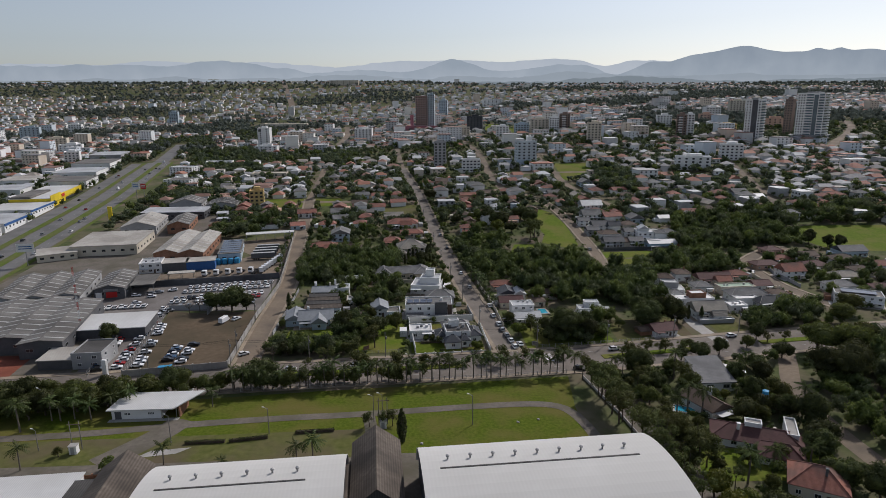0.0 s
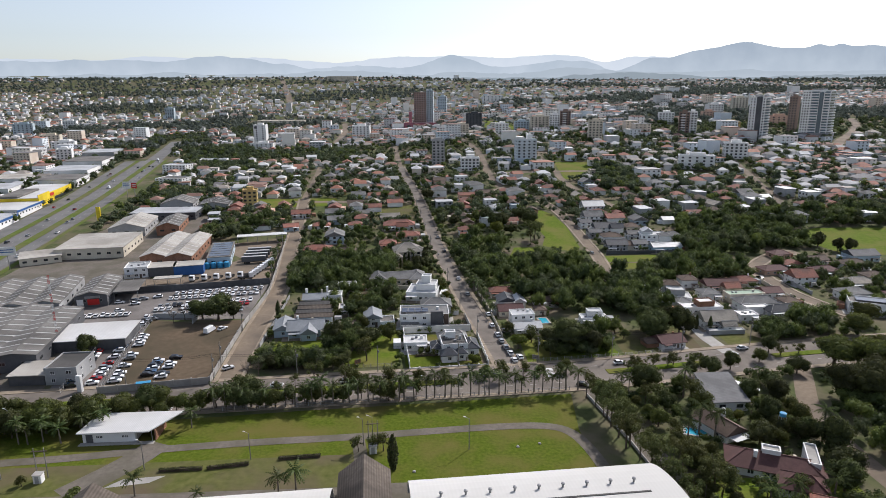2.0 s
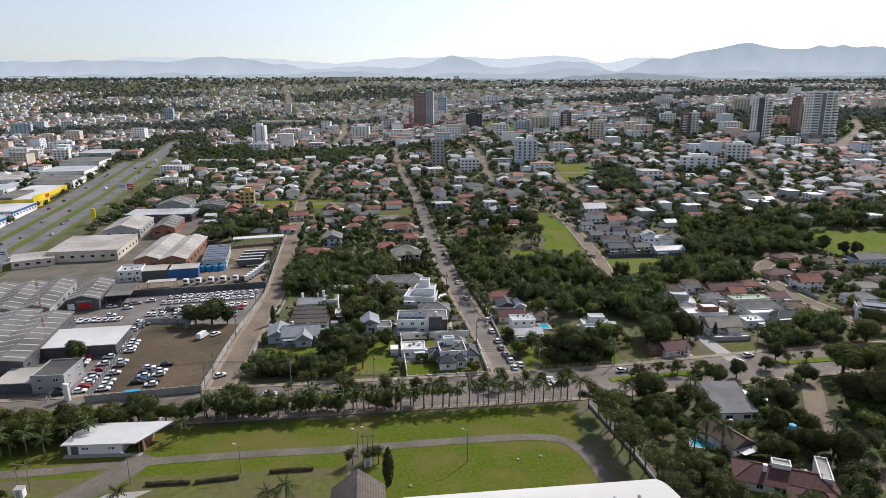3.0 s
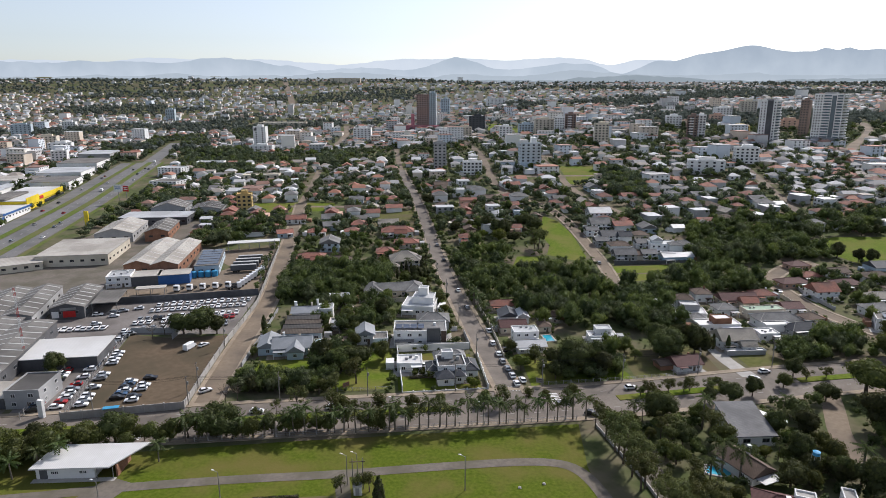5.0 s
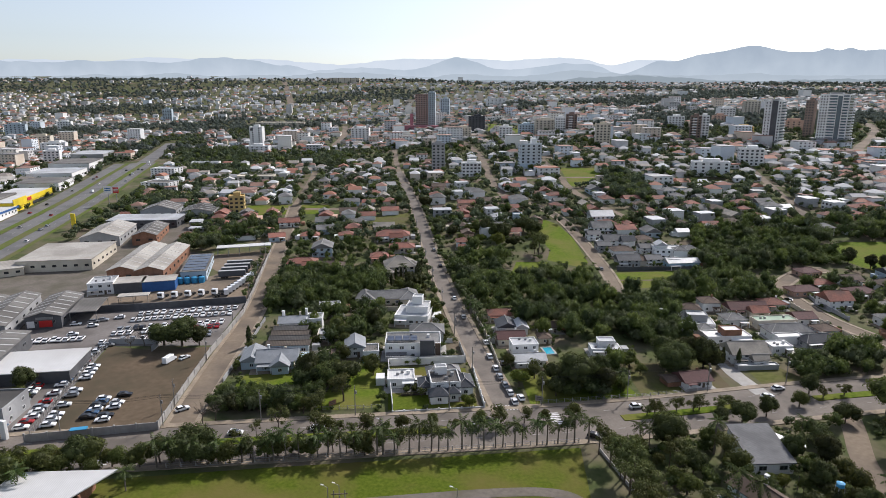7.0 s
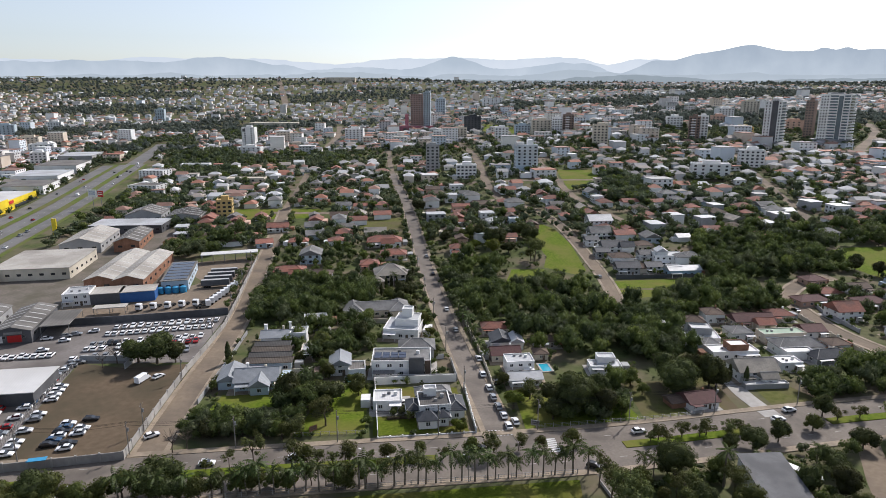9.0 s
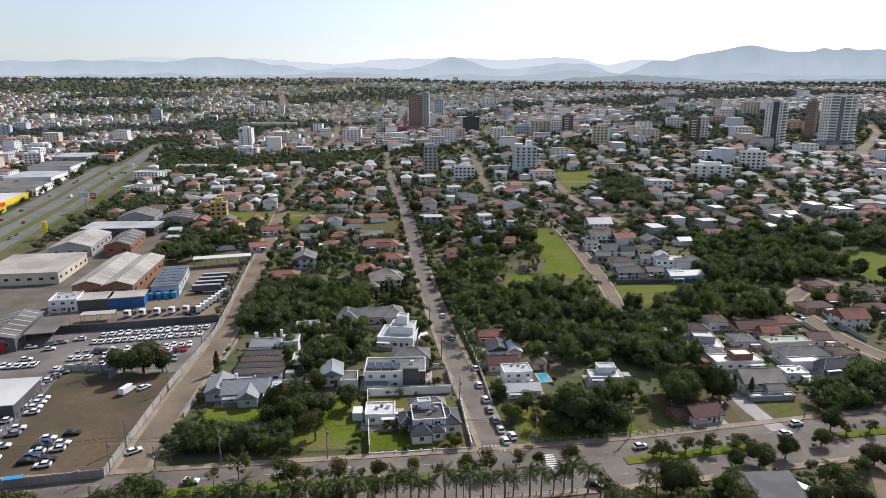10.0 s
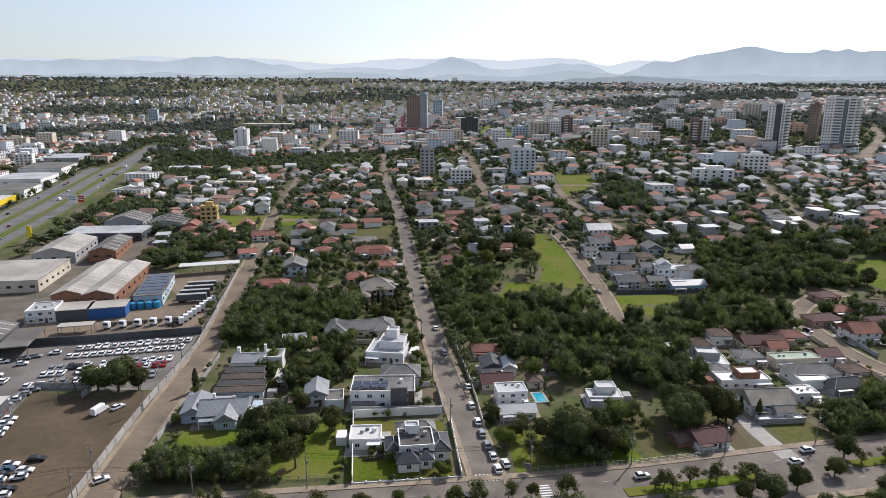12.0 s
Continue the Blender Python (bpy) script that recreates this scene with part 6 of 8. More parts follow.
# east of the central street
tree("e", 28.8, 229, 1.05)
tree("e", 31.5, 233, 0.8)
tree("k", 46.5, 227, 0.85)
tree("d", 39.5, 222.5, 0.75)
tree("c", 52.5, 228, 0.85)
tree("f", 35.5, 226, 0.8)
tree("c", 41, 231, 0.95)
tree("d", 55, 224.5, 0.85)
tree("k", 81, 238.5, 0.98)
tree("d", 92.5, 242.5, 1.05)
tree("a", 64, 243.5, 0.95)
tree("k", 64.5, 194, 0.8)
tree("c", 89.5, 206.5, 0.85)
for x, y, s in ((63.6, 210.2, 0.9), (68, 210.4, 1.0), (78, 212.6, 1.0), (86, 213.6, 1.1), (90.5, 214.8, 0.9), (-24, 200, 1.0), (-20.3, 200, 0.9), (-16, 200.6, 1.1), (-7.4, 203.2, 0.8)):
    tree("g", x, y, s, None, "trees on the median")
for x, y, k, s in ((57, 194.5, "p", 0.9), (59, 193.2, "p", 0.8), (74.7, 190, "r", 1.1), (93.2, 187.0, "d", 0.72), (104, 193, "c", 0.7), (48.4, 178, "o", 1.1), (50.6, 163, "o", 0.9), (63.5, 141, "o", 0.95), (47.0, 186, "o", 0.8), (60.5, 152, "o", 0.8), (71.3, 169, "p", 1.25), (74.2, 166, "p", 1.2), (65.8, 163, "p", 1.05), (94.5, 176.5, "c", 0.62), (100.4, 185, "d", 0.8), (100, 172, "a", 1.0), (104.3, 197, "c", 0.8), (76, 187, "o", 0.8), (66, 181, "d", 0.7), (75, 194, "a", 0.8), (85.5, 176, "e", 0.6), (89, 174, "b", 0.6), (101.5, 163, "r", 1.2), (122.6, 189, "d", 1.25), (129, 187, "k", 1.05), (133.5, 211, "h", 1.25), (142, 205, "h", 1.25), (118.5, 206.5, "c", 0.75), (110.7, 216, "a", 0.65), (137, 196, "k", 0.9), (150, 214, "h", 1.2), (92, 168, "c", 0.7)):
    tree(k, x, y, s)
for x, y, k, s in ((-33, 230, "c", 1.15), (-38.5, 232, "d", 1.0), (-27, 231, "c", 1.0), (-18.5, 237.5, "a", 0.95), (-25.5, 219, "f", 1.25), (-36, 211.5, "b", 0.9), (-31, 213, "f", 0.9), (-43, 212.5, "b", 0.8), (-50, 214, "a", 0.8), (-56, 213, "c", 0.7), (-30, 267, "c", 1.1), (-36, 270, "a", 1.1), (-23, 281, "d", 0.8), (-43, 262, "b", 0.7), (-18, 278, "b", 0.9), (0, 298, "b", 1.2), (-22, 305, "b", 1.0), (26.6, 244, "b", 0.95), (34.5, 235, "f", 1.0), (12.6, 215, "e", 0.6)):
    tree(k, x, y, s)
for x, y, s in ((17.2, 290, 1.0), (15.8, 299, 0.9), (20, 286, 0.8), (16, 294, 1.1), (18.5, 281, 0.9), (14.4, 307, 1.0), (22, 262, 0.8), (20.6, 270, 0.8)):
    tree("p" if s > 0.85 else "q", x, y, s)
for x, y, s, k in ((48, 237, 0.9, "d"), (56, 235, 0.8, "d"), (60, 225, 0.6, "b"), (68, 244, 0.8, "a"), (70, 238, 0.7, "b")):
    tree(k, x, y, s)
tree("d", 88, 246, 1.0)
tree("c", 95, 243, 0.9)
tree("d", 80, 247, 1.1)
tree("y", 101, 247, 0.7)
tree("y", 105.5, 245, 0.65)
thicket([(40, 268), (78, 268), (96, 285), (98, 318), (70, 338), (36, 318), (24, 298)], 6.4, 2.8, 5.8, 61)
thicket([(16, 302), (40, 318), (66, 340), (62, 356), (40, 352), (40, 384), (22, 396), (7, 386), (10, 350)], 6.6, 2.6, 5.6, 62)
grove([(22, 396), (60, 388), (62, 440), (30, 446), (8, 440), (8, 424)], 15, "abdfec", 162, 5, 0.8, 1.2)
tree("e", 36.7, 409, 1.7)
tree("k", 60, 432, 0.75)
tree("o", 58, 392, 1.1)
tree("c", 1.5, 449, 1.2)
tree("c", -10, 514, 1.0)
thicket([(98, 300), (120, 310), (156, 312), (158, 345), (130, 352), (100, 330)], 5.6, 3.2, 5.6, 63)
thicket([(118, 228), (162, 236), (156, 258), (122, 246)], 4.6, 2.2, 5.0, 64)
thicket([(146, 352), (200, 366), (196, 440), (150, 420), (140, 372)], 6.4, 3.0, 6.0, 65)
thicket([(72, 262), (96, 262), (98, 290), (74, 284)], 4.8, 2.9, 5.3, 66)
tree("h", 170, 252, 1.0)
tree("h", 160, 240, 1.1)
for x, y in ((66, 211), (73, 212.5), (80, 213.6), (88, 215.5), (121, 221.6), (128, 222.6)):
    tree("g", x, y, 1.1)
for x, y, s in ((83, 205.5, 0.7), (98, 210, 0.8), (118, 224, 0.9)):
    tree("d", x, y, s * 0.8)
# gardens south of the avenue
grove([(54, 196), (66, 200), (64, 150), (58, 120)], 9, "abfe", 71, 4.5, 0.6, 0.95)
grove([(62, 178), (104, 200), (110, 186), (100, 160), (66, 166)], 12, "abcdp", 72, 4.2, 0.6, 0.95)
thicket([(98, 140), (136, 140), (128, 205), (112, 206), (104, 180)], 7.6, 2.2, 4.8, 73)
thicket([(104, 100), (150, 100), (150, 140), (108, 140)], 7.6, 2.6, 5.6, 74)
thicket([(130, 150), (190, 150), (190, 232), (140, 218)], 7.0, 3.0, 6.4, 75)
for x, y, k, s in ((62, 128, "e", 1.2), (68, 124, "e", 1.0), (72, 133, "p", 1.2), (80, 137, "p", 1.0), (90, 139, "q", 1.2), (60, 140, "a", 0.9), (72, 118, "c", 1.0), (66, 137, "b", 0.8), (76, 141, "a", 0.6), (84, 142, "f", 0.7), (95, 143, "d", 0.9), (99, 150, "c", 0.9), (101, 158, "d", 1.0), (64, 152, "c", 0.7), (70, 156, "b", 0.8), (63, 120, "e", 1.3), (76, 128, "b", 0.8), (94, 132, "c", 0.9), (98, 125, "d", 1.0), (90, 163, "a", 0.7), (98, 165, "c", 0.8)):
    tree(k, x, y, s)
thicket([(176, 258), (240, 290), (240, 330), (176, 340)], 7.4, 2.0, 4.3, 76)
for x, y in ((224, 377), (222, 374), (229, 366), (234, 363), (300, 414), (285, 416), (272, 417), (262, 416)):
    tree("d", x, y, 0.8)
thicket([(190, 372), (220, 372), (216, 400), (245, 418), (330, 418), (330, 446), (262, 450), (200, 446)], 6.8, 3.0, 6.2, 78)

# ---- vehicles ----
CARS = {}


def car_proto(key, paint, label, long=4.1, wide=1.72, tall=1.48, van=False):
    t = thing("car", 0, -320, 0, label, "car", z=0)
    n = long / 2
    if van:
        side = [(-n, 0.35), (-n, 1.0), (-n + 0.05, tall), (n - 1.3, tall), (n - 0.45, 1.1), (n, 0.95), (n, 0.35)]
        glass = [(n - 1.5, 1.1), (n - 1.45, tall - 0.12), (n - 1.22, tall - 0.1), (n - 0.55, 1.12)]
    else:
        side = [(-n, 0.35), (-n + 0.03, 0.88), (-n + 0.3, 0.95), (n - 1.25, 0.97), (n - 0.15, 0.78), (n, 0.6), (n, 0.35)]
        glass = [(-n + 0.25, 0.95), (-n + 0.75, tall - 0.04), (n - 2.0, tall - 0.04), (n - 1.2, 0.96)]
    def loft(pts, w0, w1, z0, z1):
        v = []
        for s in (-1, 1):
            for x, z in pts:
                k = (z - z0) / (z1 - z0) if z1 > z0 else 0
                v.append((x, s * (w0 + (w1 - w0) * max(0, min(1, k))) / 2, z))
        m = len(pts)
        f = [tuple(range(m)), tuple(range(2 * m - 1, m - 1, -1))] + [(i, m + i, m + (i + 1) % m, (i + 1) % m) for i in range(m)]
        return faces_bm(v, f)
    body = loft(side, wide, wide * (0.86 if van else 0.96), 0.35, tall)
    if not van:
        roof = [(-n + 0.72, tall - 0.05), (-n + 0.85, tall), (n - 2.1, tall), (n - 1.95, tall - 0.05)]
        part("roof", loft(roof, wide * 0.8, wide * 0.76, tall - 0.05, tall), paint, t)
    bmesh.ops.bevel(body, geom=body.edges[:], offset=0.05, segments=1, affect="EDGES")
    part("body", body, paint, t)
    part("glazing", loft(glass, wide * (0.9 if not van else 0.93), wide * (0.8 if not van else 0.89), 0.95, tall), M_GLASS, t)
    me = cached(("wheel",), lambda: tube((0, -0.1, 0), (0, 0.1, 0), 0.31, 0.31, 10), M_TYRE)
    for sx in (-1, 1):
        for sy in (-1, 1):
            shared("wheel", me, t, Matrix.Translation((sx * (n - 0.75), sy * (wide / 2 - 0.08), 0.31)))
    CARS[key] = t


def paint(name, c, metal=0.2):
    return surface(name, c, [min(1, 1.08 * v) for v in c], 1.0, 0.25, 0.0, metal, spec=0.5, c3=c)


car_proto("w", paint("white_car_paint", (0.72, 0.72, 0.72), 0), "white hatchback parked in the yard")
car_proto("s", paint("silver_car_paint", (0.38, 0.39, 0.40), 0.5), "silver saloon car with dark windows", 4.4)
car_proto("k", paint("black_car_paint", (0.02, 0.02, 0.022)), "glossy black parked saloon car", 4.4)
car_proto("r", paint("red_car_paint", (0.35, 0.02, 0.02)), "small red parked hatchback car", 3.9)
car_proto("b", paint("blue_car_paint", (0.05, 0.10, 0.18)), "dark blue parked hatchback car", 4.0)
car_proto("v", CARS["w"].children[0].data.materials[0], "tall white delivery van, parked", 5.6, 2.0, 2.4, True)


def car(key, x, y, rot, group=""):
    t = copy_thing(CARS[key], pose(x, y, ground(x, y) + 0.09, 0, 0, rot))
    if group:
        t["group"] = group


def row(x0, y0, x1, y1, n, rot, keys, seed, group, fill=0.9):
    r = random.Random(seed)
    for k in range(n):
        if r.random() < fill:
            car(r.choice(keys), x0 + (x1 - x0) * k / max(1, n - 1) + r.uniform(-0.2, 0.2), y0 + (y1 - y0) * k / max(1, n - 1) + r.uniform(-0.2, 0.2), rot + r.uniform(-3, 3) + (180 if r.random() < 0.4 else 0), group)


row(-105.8, 203.5, -114.5, 243, 14, 15, "wwwwsw", 1, "cars along the fence")
row(-96.8, 203.8, -98.5, 219.5, 8, 12, "kbksw", 2, "cars in the dirt lot")
row(-92.2, 206.5, -93.6, 222, 7, 12, "wwsk", 3, "cars in the dirt lot", 0.75)
row(-118.5, 200, -124.5, 228, 12, 15, "krbskw", 4, "cars beside the fence")
row(-112.5, 202, -120.5, 250, 17, 15, "wskwbwr", 5, "cars in the car yard", 0.8)
row(-122, 252, -119.5, 262, 4, 20, "sw", 6, "cars in the car yard")
for k, (yy, n, fill, keys) in enumerate(((268, 12, 0.9, "wwsw"), (276.5, 15, 0.95, "wwskwr"), (281.5, 15, 0.95, "wkswws"), (292, 15, 1.0, "wwww"), (299.5, 14, 1.0, "wwww"))):
    row(-123, yy - 3, -86, yy + 5.5, n, 100, keys, 10 + k, "cars in the car yard", fill)
row(-152, 265, -133, 268.5, 9, 100, "wwww", 20, "cars before the showroom")
row(-144, 284, -130, 292, 6, 15, "wskw", 21, "cars in the car yard", 0.7)
row(-140, 268, -136, 282, 4, 20, "wk", 22, "cars in the car yard", 0.8)
car("v", -90.7, 248, 75)
car("w", -86.5, 250.5, 60)
car("w", -66.5, 258, 80)
car("w", -72, 213, 40)
for x, y, k, r in ((26.2, 218, "w", 98), (25.4, 224, "w", 98), (24.3, 229.5, "s", 98), (23.2, 235.5, "s", 98), (22.4, 242, "w", 98), (28.4, 220.5, "w", 100), (25.0, 246, "k", 98), (21, 252, "w", 98), (12.8, 293, "s", 98), (9.3, 318, "w", 98), (2.5, 371, "k", 98), (-1.6, 402, "s", 98)):
    car(k, x, y, r, "cars along the street")
for x, y, k, r in ((62, 215, "w", 12), (46, 198, "k", -30), (104, 221.5, "w", 12), (110, 227, "w", 12), (17, 206.5, "k", 5), (-30, 202, "w", 6), (-52, 199.5, "w", 6), (-62, 199, "s", 6), (-84, 188, "k", 8), (82, 314, "w", 100), (87, 365, "s", 95), (160, 316, "k", 95)):
    car(k, x, y, r, "cars on the avenue")
for k in range(26):
    q = random.Random(500 + k)
    pts = along(smooth_line(HIGHWAY), 5.0)
    i = q.randrange(20, len(pts) - 40)
    (xa, ya), (xb, yb) = pts[i], pts[i + 1]
    off = q.choice((-6.0, -11.6, 5.2, 9.8, -25))
    l = math.hypot(xb - xa, yb - ya)
    car(q.choice("wwskrv"), xa + (yb - ya) / l * off, ya - (xb - xa) / l * off, math.degrees(math.atan2(yb - ya, xb - xa)), "cars on the highway")


def truck_proto():
    t = thing("truck", 0, -340, 0, "white truck cab unit in the yard", "truck", z=0)
    part("cab", box(1.0, 3.1, -1.2, 1.2, 0.7, 3.2, 0.12), CARS["w"].children[0].data.materials[0], t)
    part("windscreen", box(3.08, 3.14, -1.05, 1.05, 1.9, 2.8), M_GLASS, t)
    part("chassis", box(-3.4, 3.0, -0.5, 0.5, 0.6, 0.95), M_TYRE, t)
    me = cached(("truck_wheel",), lambda: tube((0, -0.17, 0), (0, 0.17, 0), 0.5, 0.5, 10), M_TYRE)
    for sx in (-2.8, -1.5, 2.1):
        for sy in (-1, 1):
            shared("wheel", me, t, Matrix.Translation((sx, sy * 0.95, 0.5)))
    CARS["t"] = t
    u = thing("trailer", 0, -350, 0, "dark box trailer with white roof edge", "trailer", z=0)
    part("box", box(-6.5, 6.5, -1.25, 1.25, 1.1, 3.8, 0.05), M_DARKGREY, u)
    part("roof", box(-6.4, 6.4, -1.2, 1.2, 3.81, 3.9), M_GREY, u)
    part("chassis", box(-6.4, 6.0, -0.5, 0.5, 0.7, 1.1), M_TYRE, u)
    for sx in (-5, -3.8, -2.6):
        for sy in (-1, 1):
            shared("wheel", me, u, Matrix.Translation((sx, sy * 0.95, 0.5)))
    CARS["u"] = u


truck_proto()
for k in range(5):
    car("t", -124 + 5.6 * k, 319.5 + 1.5 * k, -95, "truck cabs in the yard")
for k in range(9):
    car("t", -98 + 0.4 * k, 322 + 3.6 * k, 25, "truck cabs in the yard")
for k in range(4):
    car("u", -103 - 0.6 * k, 352 + 6.2 * k, 12, "trailers in the yard")

# ---- poles ----
def lamp_post(x, y, tall, rot, label="tall concrete lamp post with a single arm"):
    h = thing("lamp_post", x, y, rot, label, "lamp post", "lamp posts")
    part("pole", tube((0, 0, -0.3), (0, 0, tall), 0.14, 0.08), M_POLE, h)
    part("arm", tube((0, 0, tall - 0.1), (1.2, 0, tall + 0.25), 0.05, 0.05, 6), M_METAL, h)
    part("lamp", box(1.0, 1.7, -0.15, 0.15, tall + 0.2, tall + 0.34, 0.04), M_WHITE, h)


for x, y, t in ((8, 162, 9), (-48.3, 158, 7.5), (-73.5, 153.5, 8), (-107, 150, 6), (-11, 193, 8), (14, 192, 7), (-20, 164, 8), (-17.5, 164, 8.5), (-4, 191, 7), (-119, 172, 7)):
    lamp_post(x, y, t, 160)


def power_pole(x, y, tall, rot):
    h = thing("power_pole", x, y, rot, "weathered utility pole with crossarm and wires", "utility pole", "utility poles")
    part("pole", tube((0, 0, -0.3), (0, 0, tall), 0.17, 0.11), M_POLE, h)
    part("crossarm", box(-1.1, 1.1, -0.06, 0.06, tall - 0.7, tall - 0.55), M_WOODPOLE, h)
    for k in (-0.95, 0.95):
        part("insulator", tube((k, 0, tall - 0.55), (k, 0, tall - 0.3), 0.06, 0.04, 6), M_CONCRETE, h)
    part("transformer", tube((0, -0.35, tall - 2.6), (0, -0.35, tall - 1.7), 0.25, 0.25), M_METAL, h)


AVP = [p for p in along(smooth_line(AVENUE), 1.0)]
POLES = []
for k in range(9):
    px = -100 + 27 * k
    x, y = min(AVP, key=lambda p: abs(p[0] - px))
    POLES.append((x - 1.3, y + 10.7))
for k in range(8):
    x, y = min(along(smooth_line(CENTRAL), 1.0), key=lambda p: abs(p[1] - (240 + 34 * k)))
    power_pole(x - 5.0, y, 9, 95)
for k in range(6):
    x, y = min(along(smooth_line(LEFTST), 1.0), key=lambda p: abs(p[1] - (215 + 34 * k)))
    power_pole(x - 5.0, y, 9, 95)
for x, y in POLES:
    power_pole(x, y, 9.5, 97)
for (xa, ya), (xb, yb) in zip(POLES, POLES[1:]):
    for off in (-0.9, 0.35, 0.95):
        bm = bmesh.new()
        rings = []
        for k in range(9):
            s = k / 8
            p = Vector((xa + (xb - xa) * s, ya + (yb - ya) * s + off, 9.2 - 0.9 * 4 * s * (1 - s)))
            rings.append([bm.verts.new(p + Vector(d)) for d in ((0, 0.025, -0.015), (0, -0.025, -0.015), (0, 0, 0.03))])
        for ra, rb in zip(rings, rings[1:]):
            for k in range(3):
                bm.faces.new((ra[k], ra[(k + 1) % 3], rb[(k + 1) % 3], rb[k]))
        ob = part("power_line", bm, M_TYRE, None)
        tagged(ob, "thin black power line sagging between poles", "power line")


def kiosk(x, y, rot):
    h = thing("kiosk", x, y, rot, "small white transformer kiosk with poles", "kiosk")
    part("body", box(-0.95, 0.95, 0, 1.7, -0.2, 2.3, 0.05), M_WHITE, h)
    part("roof", box(-1.1, 1.1, -0.15, 1.85, 2.3, 2.45, 0.03), M_CONCRETE, h)
    part("door", box(-0.5, 0.4, -0.05, 0.02, 0, 2.0), M_GREY, h)
    for s in (-1.2, 1.2):
        part("pole", tube((s, 2.6, -0.2), (s, 2.6, 8.2), 0.14, 0.1), M_POLE, h)
    part("crossarm", box(-1.8, 1.8, 2.5, 2.7, 7.2, 7.4), M_WOODPOLE, h)


kiosk(-96.8, 148, 5)
kiosk(-17, 160, 5)


def hedge(x0, y0, x1, y1):
    l = math.hypot(x1 - x0, y1 - y0)
    h = thing("hedge", x0, y0, math.degrees(math.atan2(y1 - y0, x1 - x0)), "low clipped dark green hedge", "hedge")
    rng = np.random.default_rng(int(l * 10))
    n = int(l * 60)
    c = np.stack([rng.uniform(0, l, n), rng.uniform(-0.5, 0.5, n), rng.uniform(0.1, 0.9, n)], 1)
    c[:, 2] = np.where(rng.uniform(size=n) < 0.5, 0.9 + rng.uniform(-0.08, 0.08, n), c[:, 2])
    v, f = leaf_quads(rng, c, np.stack([0 * c[:, 0], c[:, 1] * 2, c[:, 2]], 1), 0.16)
    shared("leaves", soup("leaves", v, f, M_LEAFDARK), h)
    part("core", box(0.1, l - 0.1, -0.4, 0.4, -0.1, 0.8), M_BARK, h)


hedge(-8.5, 222.6, -0.5, 223.6)
hedge(-69.5, 152.8, -59, 153.6)
hedge(-58, 153.6, -48, 155.6)
hedge(-41, 157.8, -30.5, 159)
patch("slab_concrete", [(-80, 146), (-70, 148), (-67, 151), (-77, 149.5)], M_CONCRETE, "cracked concrete slab in the grass", 0.14)
for x, y in ((21, 163), (27, 164.5), (-6, 152)):
    h = thing("stone", x, y, 0, "pale stone lying in the grass", "stone")
    bm = bmesh.new()
    bmesh.ops.create_icosphere(bm, subdivisions=2, radius=0.45)
    for v in bm.verts:
        v.co *= 1 + 0.3 * noise.noise(v.co * 3)
        v.co.z = v.co.z * 0.6 + 0.15
    part("stone_body", bm, M_CONCRETE, h)


def mast(x, y, tall):
    h = thing("radio_mast", x, y, 0, "tall slim lattice radio mast, red and white", "mast")
    for k in range(8):
        bm = bmesh.new()
        z0, z1 = tall * k / 8, tall * (k + 1) / 8
        r = 0.35
        for a in range(3):
            c, s = math.cos(2.094 * a), math.sin(2.094 * a)
            c2, s2 = math.cos(2.094 * (a + 1)), math.sin(2.094 * (a + 1))
            add_tube(bm, (r * c, r * s, z0), (r * c, r * s, z1), 0.05, 0.05, 4)
            for j in range(3):
                za, zb = z0 + (z1 - z0) * j / 3, z0 + (z1 - z0) * (j + 1) / 3
                add_tube(bm, (r * c, r * s, za), (r * c2, r * s2, zb), 0.025, 0.025, 3)
        part("segment", bm, M_RED if k % 2 else M_WHITE, h)


mast(-141.7, 233.5, 28)


def bus_shelter(x, y, rot):
    h = thing("bus_shelter", x, y, rot, "small bus shelter with a blue roof", "bus shelter")
    part("roof", box(-2.2, 2.2, -0.9, 0.9, 2.4, 2.55, 0.03), M_TANK, h)
    part("panel", box(-2.1, 2.1, 0.75, 0.82, 0.3, 2.3), M_GREY, h)
    part("bench", box(-1.6, 1.6, 0.3, 0.7, 0.4, 0.48), M_WOODPOLE, h)
    for sx in (-2.0, 2.0):
        for sy in (-0.75, 0.75):
            part("post", tube((sx, sy, 0), (sx, sy, 2.4), 0.05, 0.05, 6), M_METAL, h)


bus_shelter(-94, 198.2, 14)


def crossing(x, y, rot, n, long):
    verts, faces = [], []
    m = pose(x, y, 0.115, 0, 0, rot)
    for k in range(n):
        o = len(verts)
        for lx, ly in ((k, 0), (k + 0.5, 0), (k + 0.5, long), (k, long)):
            verts.append(tuple(m @ Vector((lx - n / 2, ly, 0))))
        faces.append((o, o + 1, o + 2, o + 3))
    tagged(new("crosswalk", mesh_of("crosswalk", verts, faces, M_PAINT)), "worn white zebra crossing on asphalt", "crosswalk", kind="structure")


crossing(-80, 188, 97, 7, 3)
crossing(24, 213.5, 6, 7, 3)
crossing(38.5, 209, 96, 7, 3)


def board(x, y, rot, w, hh, tall, mat, label):
    h = thing("notice_board", x, y, rot, label, "notice board")
    part("panel", box(-w / 2, w / 2, -0.04, 0.04, tall - hh, tall), mat, h)
    for s in (-w * 0.35, w * 0.35):
        part("post", tube((s, 0.07, -0.3), (s, 0.07, tall), 0.05, 0.05, 6), M_WOODPOLE, h)
    for k in range(2):
        part("bar", box(-w * 0.35, w * 0.35, -0.055, -0.042, tall - hh * (0.35 + 0.35 * k), tall - hh * (0.2 + 0.35 * k)), M_DARKGREY, h)


